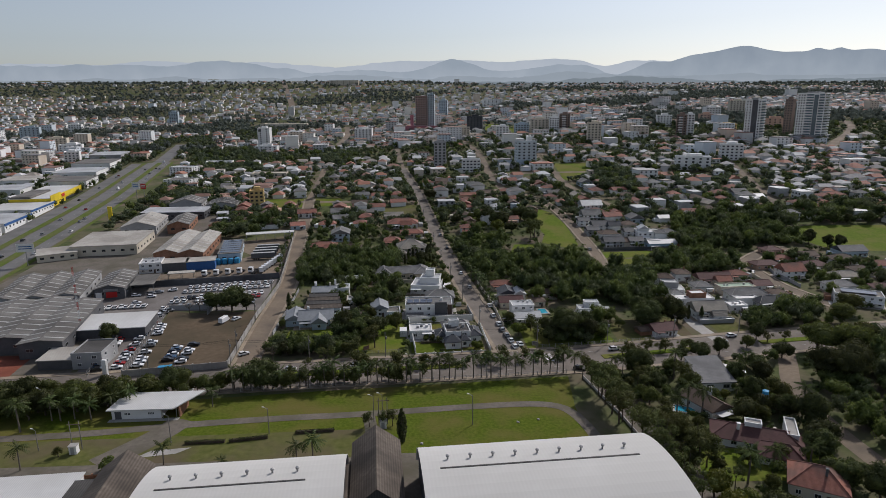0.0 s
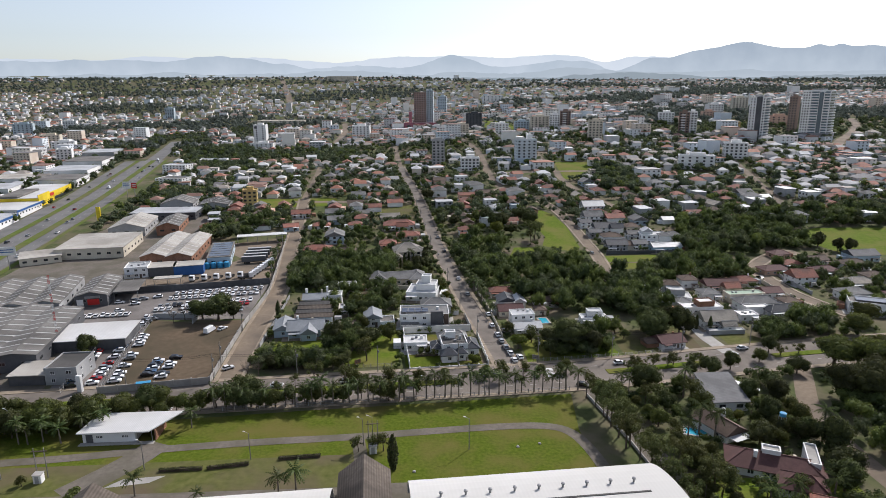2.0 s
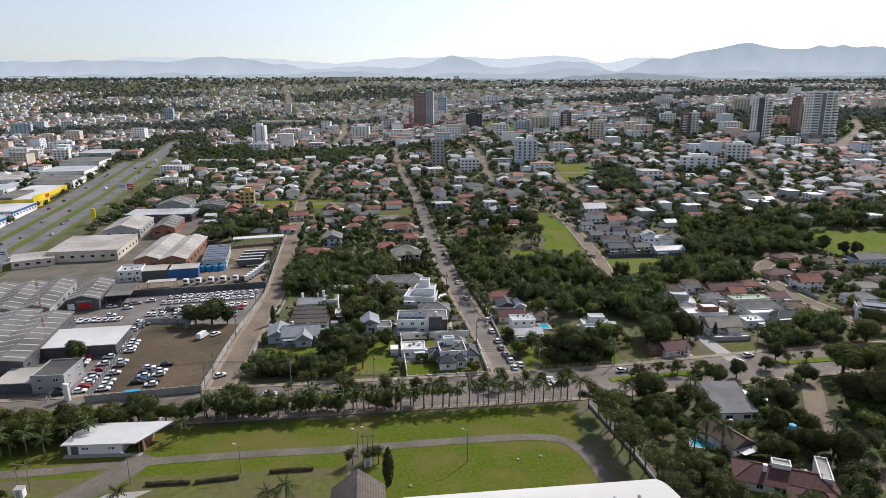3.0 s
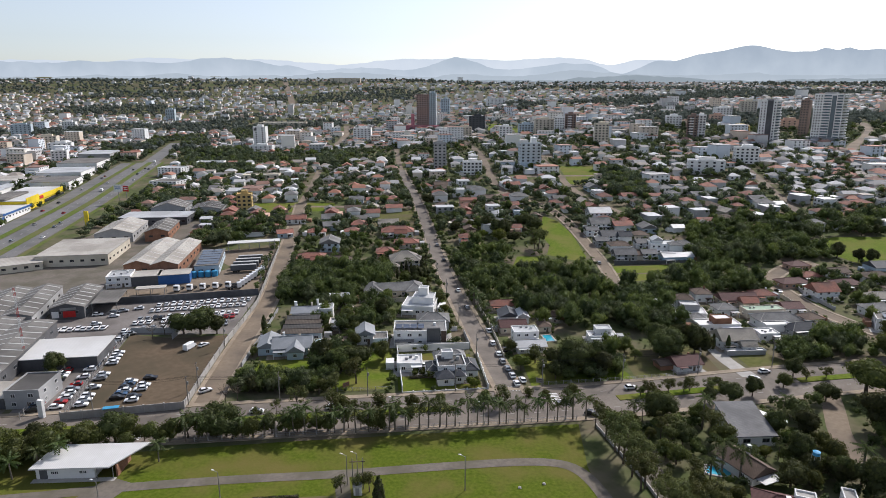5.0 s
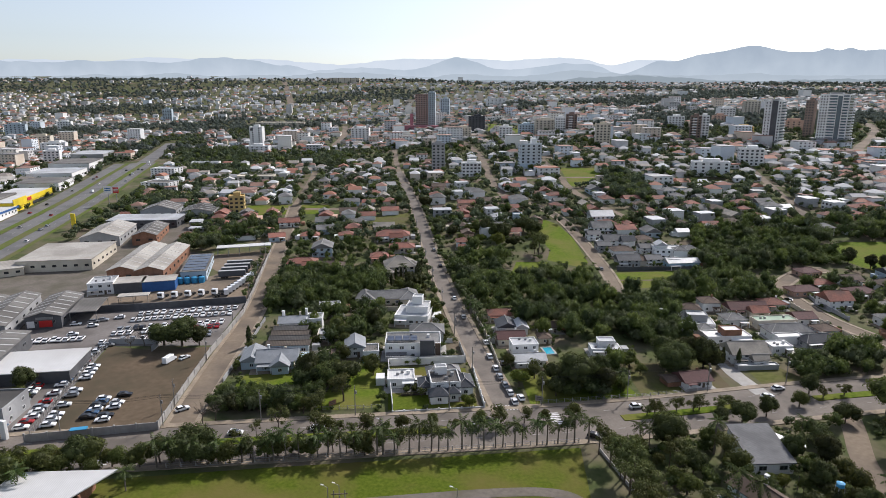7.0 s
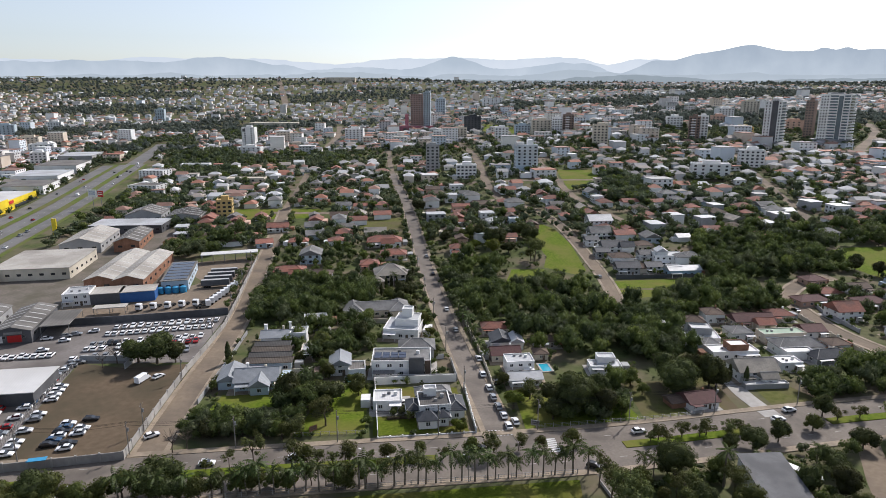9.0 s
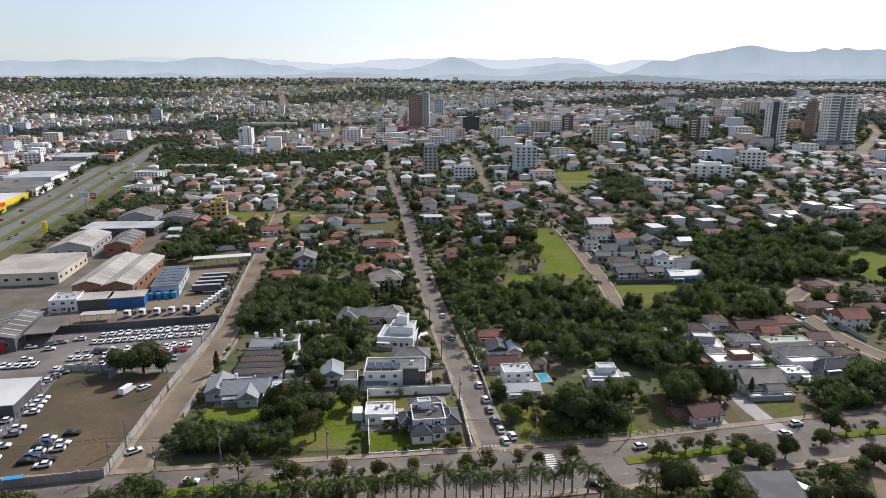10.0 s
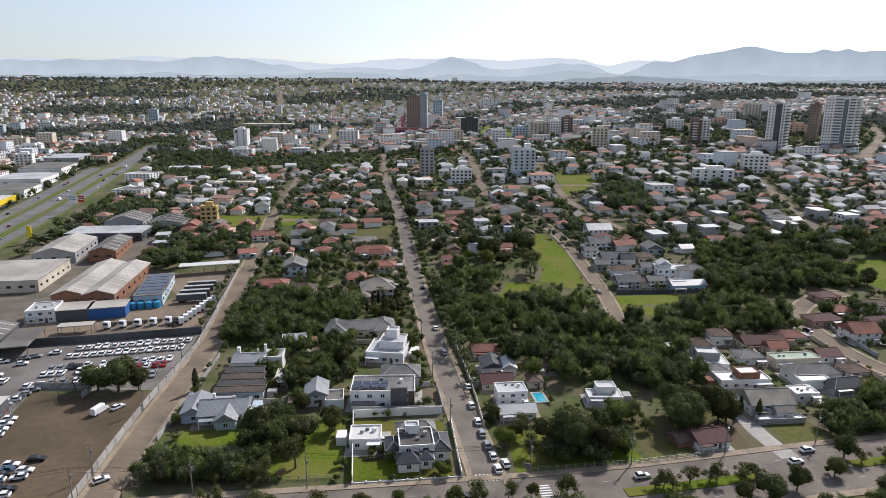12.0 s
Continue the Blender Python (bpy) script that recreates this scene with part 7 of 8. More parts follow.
board(-28, 214.5, 40, 2.4, 1.5, 2.6, M_BRICK, "tilted brown sale board on the empty plot")
board(33.5, 217, -20, 2.4, 1.6, 2.8, M_METAL, "grey notice board on the corner plot")
car("w", -3.2, 231.6, 8)
car("w", 20.4, 265, 98, "cars along the street")
mesh_fence([(34, 217.6), (66, 222), (84, 225.5)], 1.3, "low post fence along the corner plots", 2.5)
mesh_fence([(-33, 213.2), (-14, 214.6)], 1.3, "low post fence before the empty plot", 2.5)
wall_run("garden_wall", [(-66.5, 232), (-67.5, 262), (-69, 290)], 1.6, M_GREY, "low grey wall beside the dusty street", 0.2)
wall_run("garden_wall", [(-58, 252), (-38, 254), (-30, 262)], 1.8, M_CREAM, "low cream wall between two gardens", 0.2)
wall_run("garden_wall", [(-16, 264), (8, 266)], 1.8, M_WHITE, "white wall between two gardens", 0.2)
wall_run("garden_wall", [(-44, 300), (-4, 303)], 2.0, M_CREAM, "pale wall before the woods", 0.2)
wall_run("garden_wall", [(24, 240), (22.5, 258), (20, 280), (17, 300)], 1.6, M_CREAM, "low cream street wall with pillars", 0.2, 4.0)
wall_run("garden_wall", [(26, 298), (48, 300)], 1.8, M_GREY, "grey back wall before the woods", 0.2)

# ---- towers and blocks of the town ----
def block(x, y, rot, w, d, floors, wall, label, name="apartment_building", bands=False, fh=3.0, balcony=None, crown=True, cols=None):
    h = thing(name, x, y, rot, label, "apartment building")
    tall = floors * fh
    part("wall", box(-w / 2, w / 2, 0, d, -4, tall), wall, h)
    bm = bmesh.new()
    t = 0.3
    for a in ((-w / 2, w / 2, 0, t), (-w / 2, w / 2, d - t, d), (-w / 2, -w / 2 + t, t, d - t), (w / 2 - t, w / 2, t, d - t)):
        add_box(bm, *a, tall + 0.002, tall + 0.9)
    part("parapet", bm, wall, h)
    if crown:
        part("roof_block", box(-w * 0.2, w * 0.25, d * 0.3, d * 0.7, tall, tall + 3.2), wall, h)
    cols = min(5, cols or max(2, int(w / 4)))
    sides = max(1, int(d / 5))
    ww = round(min(2.0, w / cols * 0.55), 1)
    me = cached(("window", ww), lambda: box(-ww / 2, ww / 2, -0.04, 0.05, 0, 1.5), M_GLASS)
    for f in range(floors):
        z = f * fh + 0.9
        for k in range(cols):
            shared("window", me, h, pose(-w / 2 + w * (k + 0.5) / cols, 0, z))
        sx = 1 if x < 0 else -1
        for k in range(sides if y < 720 else 0):
            shared("window", me, h, pose(sx * w / 2, d * (k + 0.5) / sides, z, 0, 0, 90 * sx))
    if bands:
        bme = cached(("floor_band", w, d), lambda: box(-w / 2 - 0.25, w / 2 + 0.25, -0.25, d + 0.25, -0.2, 0.2), M_CONCRETE)
        for f in range(1, floors):
            shared("floor_band", bme, h, Matrix.Translation((0, 0, f * fh)))
    if balcony:
        wb = w * balcony
        bme = cached(("balcony", round(wb, 1)), lambda: box(-wb / 2, wb / 2, -1.4, -0.02, -0.15, 1.0), M_WHITE)
        for f in range(1, floors):
            shared("balcony", bme, h, Matrix.Translation((-w * 0.08, 0, f * fh)))
    claim(x, y, rot, w + 4, d + 4)
    return h


M_BROWNTOWER = surface("brown_concrete", (0.20, 0.14, 0.115), (0.26, 0.185, 0.15), 0.5, 0.9)
M_BLUEGREY = surface("blue_grey_render", (0.36, 0.43, 0.47), (0.43, 0.50, 0.54), 0.5, 0.85)
M_BRICKTOWER = surface("raw_brick_and_concrete", (0.30, 0.185, 0.155), (0.37, 0.235, 0.20), 0.5, 0.9)


def tower(x, y, rot, w, d, floors, fh, strips, label, side_wall=None):
    """A tower built of upright strips of its front: (from, to, kind); its right side carries balconies."""
    h = thing("apartment_building", x, y, rot, label, "apartment tower")
    tall = floors * fh
    part("wall", box(-w / 2, w / 2, 0, d, -4, tall), side_wall or M_WHITE, h)
    for a, b, kind in strips:
        n = max(1, int((b - a) / 2.6))
        if kind == "windows":
            me = cached(("window", "tower", n), lambda: box(-0.6, 0.6, -0.05, 0.05, 0, 1.5), M_GLASS)
            for f in range(floors):
                for k in range(n):
                    shared("window", me, h, pose(a + (b - a) * (k + 0.5) / n, 0, f * fh + 0.9))
        elif kind == "glass":
            part("glazed_strip", box(a, b, -0.35, -0.02, 2, tall - 1, 0.05), M_BLUEGLASS, h, "blue-tinted glazed strip")
        elif kind == "dark":
            part("facade_panel", box(a, b, -0.6, -0.02, 2, tall + 1.0, 0.05), M_DARKGREY, h, "dark grey facade strip")
        elif kind == "balconies":
            part("balcony_recess", box(a, b, -0.12, -0.02, 3, tall - 0.4), M_BLUEGLASS, h, "glazed balcony recess")
            me = cached(("balcony", "tower", round(b - a, 1)), lambda: box(-(b - a) / 2 - 0.2, (b - a) / 2 + 0.2, -1.5, -0.02, -0.35, 1.0, 0.04), M_WHITE)
            for f in range(1, floors):
                shared("balcony", me, h, pose((a + b) / 2, 0, f * fh))
    part("balcony_recess", box(w / 2 + 0.02, w / 2 + 0.12, 1.5, d - 1.5, 3, tall - 0.4), M_BLUEGLASS, h, "glazed balcony recess")

    def curved():
        n, r = 10, (d - 3) / 2
        prof = [(r * 0.42 * math.sin(math.pi * k / n), -r * math.cos(math.pi * k / n)) for k in range(n + 1)]
        v = [(px, py, z) for z in (-0.35, 0.95) for px, py in prof]
        m = n + 1
        return faces_bm(v, [tuple(range(m)), tuple(range(m, 2 * m))] + [(k, (k + 1) % m, m + (k + 1) % m, m + k) for k in range(m)])
    me = cached(("balcony", "curved", round(d, 1)), curved, M_WHITE)
    for f in range(1, floors):
        shared("balcony", me, h, pose(w / 2 + 0.1, d / 2, f * fh))
    bm = bmesh.new()
    for q in ((-w / 2 - 0.1, w / 2 + 0.1, -0.1, 0.3), (-w / 2 - 0.1, w / 2 + 0.1, d - 0.3, d + 0.1), (-w / 2 - 0.1, -w / 2 + 0.3, 0.3, d - 0.3), (w / 2 - 0.3, w / 2 + 0.1, 0.3, d - 0.3)):
        add_box(bm, *q, tall + 0.002, tall + 1.2)
    part("parapet", bm, M_WHITE, h)
    part("roof_block", box(-w * 0.22, w * 0.2, d * 0.25, d * 0.7, tall, tall + 2.6), M_GREY, h)
    for k in range(4):
        part("antenna", tube((-w * 0.4 + w * 0.27 * k, d * 0.2, tall), (-w * 0.4 + w * 0.27 * k, d * 0.2, tall + 3.2), 0.12, 0.08, 5), M_METAL, h)
    part("podium", box(-w / 2 - 5, w / 2 + 6, -6, d + 4, -4, 4.6, 0.1), M_GREY, h)
    claim(x, y, rot, w + 8, d + 8)
    return h


tower(434, 762, -43, 29, 22, 17, 3.05, ((-14, -6, "windows"), (-5, 2.5, "balconies"), (3.2, 7.4, "glass"), (8.4, 13.6, "balconies")), "tall white apartment tower with glazed strip and curved balconies")
block(429, 800, -43, 9, 12, 14, M_BROWNTOWER, "dark brown tower behind the white tower", cols=3)
tower(361, 750, -43, 17, 17, 15, 3.1, ((-8.2, -1.6, "windows"), (-1.0, 5.0, "dark"), (5.6, 8.2, "windows")), "white apartment tower with a dark central strip")
h = block(-34, 1092, -4, 20, 18, 18, M_BRICKTOWER, "raw brick tower under construction with open floors", bands=True, cols=5, fh=3.0, crown=False)
part("podium", box(-30, 28, -12, -3, -4, 6), M_PINK, h, "pink netted podium")
part("hoist", box(-19, -14, -2, 3, 0, 24), M_PINK, h, "pink construction hoist")
block(-18, 1090, -4, 11, 16, 18, M_BLUEGREY, "glazed half of the unfinished tower with pale floor slabs", bands=True, cols=4, fh=3.1)
block(3, 1300, -4, 17, 14, 11, M_PALEBLUE, "pale slender apartment tower", cols=4)
h = block(86, 647, 4, 20, 14, 8, surface("pale_grey_blue_render", (0.50, 0.55, 0.575), (0.58, 0.63, 0.65), 0.5, 0.85), "pale stepped apartment building in town", cols=4, crown=False)
part("roof_block", box(-10, -3, 1, 9, 24, 27.4), M_WHITE, h)
part("roof_block", box(1, 6, 3, 11, 24, 29.6), M_WHITE, h)
part("base", box(-10.2, 10.2, -0.3, -0.02, -2, 6), M_PALEBLUE, h, "pale blue painted base")
block(-2, 657, 0, 12.5, 11, 9, M_GREY, "slender grey apartment building in town", cols=3)
block(29, 629, 2, 18, 11, 4, M_WHITE, "low white apartment block in town", cols=5)
block(182, 766, -8, 16, 14, 8, M_CREAM, "cream flat-roofed apartment building in town", cols=4)
block(294, 790, -20, 12, 16, 9, M_BROWNTOWER, "brown and white apartment building", cols=3, balcony=0.4)
block(305, 793, -20, 11, 15, 9, M_WHITE, "white half of a brown and white apartment building", cols=3)
block(235, 594, -14, 31, 13, 4, M_WHITE, "white apartment block with long window rows", cols=5)
block(290, 637, -14, 21, 13, 5, M_WHITE, "white flat-roofed apartment block in town", cols=5)
h = block(-266, 958, 0, 18, 14, 9, M_WHITE, "white office tower with a dark sign", cols=2)
part("sign", box(-7.5, -3.5, -0.3, -0.05, 22, 25.5), M_DARKGREY, h, "dark plain sign panel")
block(-241, 874, 0, 30, 14, 3, M_WHITE, "white low office wing", cols=5)
block(50, 984, -6, 24, 16, 7, M_SLATE, "dark glass office block in town", cols=5)
block(154, 882, -8, 13, 14, 7, M_WHITE, "white flat-roofed apartment building in town", cols=4)
block(169, 886, -8, 14, 14, 8, M_BROWNTOWER, "brown and white flat-roofed apartment building in town", cols=4, balcony=0.35)
block(136, 895, 0, 25, 12, 6, M_CREAM, "pale flat-roofed apartment building in town", cols=5)
block(113, 906, 0, 20, 12, 4, M_PALEBLUE, "pale blue flat-roofed apartment block in town", cols=5)
block(-119, 972, 0, 26, 16, 6, M_WHITE, "white flat-roofed apartment block in town", cols=5)
block(28, 901, 0, 22, 15, 5, M_CREAM, "cream flat-roofed apartment block in town", cols=5)
block(5, 914, 0, 21, 15, 4, M_WHITE, "low white commercial block in town", cols=5)
block(82, 870, -4, 17, 13, 5, M_WHITE, "white flat-roofed apartment block in town", cols=4)
block(-150, 507, 12, 11, 11, 4, M_OCHRE, "ochre four-storey apartment block", cols=3)
block(-460, 792, 20, 17, 14, 5, M_WHITE, "white flat-roofed apartment block in town", cols=4)
block(-528, 908, 16, 30, 14, 4, M_WHITE, "white flat-roofed apartment block in town", cols=5)
block(-566, 942, 16, 26, 16, 6, M_CREAM, "cream flat-roofed apartment block in town", cols=5)
block(-709, 1106, 20, 30, 16, 7, M_BLUEGREY, "blue-grey flat-roofed apartment block in town", cols=5)
block(-704, 1236, 16, 23, 16, 5, M_WHITE, "white flat-roofed apartment block in town", cols=5)
block(-576, 1388, 10, 18, 16, 8, M_BLUEGREY, "blue-grey hotel block in town", cols=4)
block(-310, 1262, -3, 94, 42, 3, M_CREAM, "broad cream shopping hall with a flat roof", "commercial_building", cols=5, crown=False)
block(113, 1442, 0, 42, 24, 5, M_WHITE, "large white hall with a flat roof", "commercial_building", cols=5, crown=False)
block(-170, 1988, 0, 138, 24, 2, M_CREAM, "very long low pale factory hall", "commercial_building", cols=5, crown=False)
block(-322, 2150, 0, 96, 24, 5, M_CREAM, "pale hall on the far hilltop", "commercial_building", cols=5, crown=False)
block(358, 806, -14, 22, 14, 4, M_OCHRE, "ochre flat-roofed apartment block in town", cols=5)
block(311, 900, -10, 20, 14, 5, M_WHITE, "white flat-roofed apartment block in town", cols=5)
block(383, 933, -10, 18, 14, 4, M_SALMON, "salmon flat-roofed apartment block in town", cols=4)
block(446, 862, -16, 31, 14, 4, M_SALMON, "long salmon flat-roofed apartment block in town", cols=5)
block(464, 1016, -14, 22, 18, 8, M_CREAM, "cream apartment block with pale floor bands", cols=5, bands=True)
block(410, 975, 0, 22, 16, 6, M_WHITE, "white flat-roofed apartment block in town", cols=5)

h = block(-262, 745, 8, 30, 14, 2, M_WHITE, "long white commercial building beside the trees", "commercial_building", cols=5, crown=False)
block(-175, 640, 6, 34, 16, 2, M_CREAM, "low cream warehouse with a flat roof", "commercial_building", cols=5, crown=False)
# ---- houses of the town ----
HOUSES = []


def small_house(roof, wall, roofm, w, d, height, label, extra=None):
    h = thing("house", 0, -400, 0, label, "house", "houses of the town", z=0)
    part("wall", box(-w / 2, w / 2, -d / 2, d / 2, -1.5, height), wall, h)
    if roof == "flat":
        part("roof", box(-w / 2 - 0.3, w / 2 + 0.3, -d / 2 - 0.3, d / 2 + 0.3, height, height + 0.35), roofm, h)
    else:
        bm, _ = hip_roof(w, d, min(w, d) * 0.26, gable=roof == "gable")
        part("roof", bm, roofm, h).matrix_basis = Matrix.Translation((0, -d / 2, height))
        if roof == "gable":
            r = min(w, d) * 0.24
            for e in (-1, 1):
                if w >= d:
                    bm = faces_bm([(e * w / 2, -d / 2, height - 0.2), (e * w / 2, d / 2, height - 0.2), (e * w / 2, 0, height + r)], [(0, 1, 2)])
                else:
                    bm = faces_bm([(-w / 2, e * d / 2, height - 0.2), (w / 2, e * d / 2, height - 0.2), (0, e * d / 2, height + r)], [(0, 1, 2)])
                part("gable", bm, wall, h)
    me = cached(("house_window",), lambda: box(-0.8, 0.8, -0.06, 0.05, 0, 1.3), M_GLASS)
    for k in range(2 if w < 11 else 3):
        n = 2 if w < 11 else 3
        shared("window", me, h, pose(-w / 2 + w * (k + 0.5) / n, -d / 2, 1.0))
        if height > 4.8:
            shared("window", me, h, pose(-w / 2 + w * (k + 0.5) / n, -d / 2, 3.7))
    if extra:
        part("annex", box(w / 2 - 0.1, w / 2 + 3.5, -d / 2 + 1, d / 2 - 2, -1.5, 2.7), extra, h)
    HOUSES.append(h)


small_house("hip", M_WHITE, M_TERRA, 12, 9, 3.2, "white house with a red tiled hip roof", M_WHITE)
small_house("hip", M_CREAM, M_TERRA, 10, 10, 3.4, "cream house with a red tiled hip roof")
small_house("gable", M_WHITE, M_TERRA, 9, 12, 3.4, "white house with a red gable roof", M_SALMON)
small_house("gable", M_SALMON, M_BROWNTILE, 11, 8, 3.2, "salmon house with a brown gable roof")
small_house("hip", M_WHITE, M_BROWNTILE, 13, 10, 3.4, "white house with a brown hip roof", M_CREAM)
small_house("hip", M_WHITE, M_GREYTILE, 12, 10, 5.6, "white two-storey house with grey hip roof")
small_house("gable", M_PALEBLUE, M_GREYTILE, 10, 12, 3.4, "pale blue house with grey gable roof")
small_house("gable", M_WHITE, M_SHEDROOF, 12, 9, 3.2, "white house with weathered fibre roof", M_GREY)
small_house("flat", M_WHITE, M_PALEROOF, 11, 10, 6, "white cubic two-storey house")
small_house("flat", M_GREY, M_PALEROOF, 12, 9, 5.5, "grey cubic house with a pale roof", M_WHITE)
small_house("gable", M_CREAM, M_SANDTILE, 13, 9, 3.4, "cream house with a sand-coloured roof")
small_house("gable", M_WHITE, M_PALEROOF, 10, 9, 3.4, "white house with a pale metal roof", M_WHITE)
small_house("hip", M_OCHRE, M_TERRA, 10, 9, 3.4, "ochre house with a red roof")
small_house("gable", M_GREY, M_DARKSHED, 12, 10, 3.6, "grey house with a dark roof")

for pts, wd, nm in (([(-112, 530), (-118, 600), (-130, 700)], 6, "a"), ([(52, 545), (45, 590), (45, 710), (40, 790), (25, 880)], 7, "b"), ([(-120, 520), (-60, 512), (0, 505), (52, 545)], 6, "c"), ([(-140, 610), (-34, 615), (60, 612), (160, 600), (260, 560), (340, 540)], 6, "d"), ([(100, 740), (105, 700), (107, 610), (107, 570), (112, 520), (130, 470)], 6, "e"), ([(-50, 730), (60, 720), (180, 700), (320, 700), (480, 720)], 7, "f"), ([(425, 690), (440, 722), (500, 790), (548, 858), (590, 940)], 10, "g"), ([(250, 460), (270, 560), (300, 700)], 6, "h"), ([(-370, 1600), (-380, 1656), (-432, 1851), (-491, 2065), (-540, 2240)], 16, "i"), ([(-150, 900), (-156, 1077), (-201, 1354), (-250, 1643)], 10, "j"), ([(-42, 675), (-50, 748), (-60, 850)], 5.5, "k")):
    road("road_town", pts, wd, M_STREET, "pale town street between houses", 0.1)

WOODS = [
    [(-361, 904), (-277, 927), (-213, 770), (-283, 759)],
    [(-290, 745), (-215, 735), (-190, 680), (-260, 690)],
    [(-150, 840), (-110, 800), (-100, 720), (-135, 720)],
    [(-391, 1213), (-318, 1277), (-270, 1005), (-328, 1031)],
    [(-525, 1005), (-458, 970), (-365, 782), (-426, 830)],
    [(-470, 1079), (-404, 1118), (-340, 960), (-440, 940)],
    [(-240, 515), (-205, 520), (-190, 560), (-235, 570)],
    [(340, 395), (520, 400), (520, 450), (340, 440)],
    [(147, 620), (174, 596), (157, 509), (134, 527)],
]


def free(x, y, pad):
    return not (on_road(x, y, pad) or occupied(x, y, pad) or any(inside(p, x, y) for p in PATCHES))


rnd = random.Random(77)
count = 0
spots = []
y = 432.0
while y < 760:
    x = -205.0 - (y - 430) * 0.3
    while x < 330 + (y - 430) * 0.5:
        px, py = x + rnd.uniform(-3, 3), y + rnd.uniform(-3, 3)
        x += rnd.uniform(14, 21)
        if any(inside(p, px, py) for p in WOODS) or not free(px, py, 4.5):
            continue
        spots.append((px, py))
    y += rnd.uniform(15, 19)
spots.sort(key=lambda p: p[1] + abs(p[0]) * 0.3)
BOX_SPOTS = spots[140:]
for px, py in spots[:140]:
    h = copy_thing(HOUSES[rnd.choice((0, 0, 1, 2, 2, 3, 4, 5, 6, 7, 8, 9, 10, 11, 12))], pose(px, py, ground(px, py), 0, 0, rnd.choice((0, 90, 180, 270)) + 7 + rnd.uniform(-6, 6)))
    s = rnd.uniform(0.75, 1.05)
    h.scale = (s, s, s)
    FOOT.append((px, py, 6.0))

def belt(x, y):
    """Belts of wood between the quarters of the far town."""
    return noise.noise(Vector((x * 0.0022, y * 0.0052, 1.7))) + 0.45 * noise.noise(Vector((x * 0.007, y * 0.015, 5.3)))


# farther houses, too many to count
for px in range(260):
    x, y = rnd.uniform(300, 620), rnd.uniform(380, 760)
    if free(x, y, 6) and x < 330 + (y - 380) * 0.9 and not any(inside(p, x, y) for p in WOODS):
        BOX_SPOTS.append((x, y))
for px in range(420):
    x, y = rnd.uniform(-760, -345), rnd.uniform(480, 900)
    if free(x, y, 6) and x > -y * 0.85:
        BOX_SPOTS.append((x, y))
y = 770.0
while y < 2400:
    step = 15.0 + (y - 770) * 0.010
    x = -0.78 * y
    while x < 0.78 * y:
        px, py = x + rnd.uniform(-6, 6), y + rnd.uniform(-7, 7)
        x += step * rnd.uniform(0.8, 1.5)
        if belt(px, py) < 0.14 and rnd.random() < (0.95 if py < 1500 else 0.85) and not any(inside(p, px, py) for p in WOODS) and not (py < 1300 and not free(px, py, 5)):
            BOX_SPOTS.append((px, py))
    y += step * rnd.uniform(0.9, 1.15)

WALLS = palette("town_walls", [(0.76, 0.75, 0.73), (0.70, 0.67, 0.61), (0.80, 0.79, 0.78), (0.78, 0.77, 0.75), (0.64, 0.55, 0.45), (0.64, 0.68, 0.72), (0.52, 0.51, 0.50), (0.76, 0.73, 0.67)])
# Roof colours muted: haze over the far town is put into them.
ROOFS = palette("haze_muted_town_roofs", [(0.29, 0.13, 0.09), (0.22, 0.13, 0.10), (0.36, 0.35, 0.34), (0.20, 0.19, 0.185), (0.52, 0.51, 0.50), (0.27, 0.16, 0.12), (0.26, 0.25, 0.245), (0.58, 0.58, 0.57), (0.32, 0.28, 0.24), (0.32, 0.15, 0.10)])
wv, wf, rv, rf, gv, gf = [], [], [], [], [], []


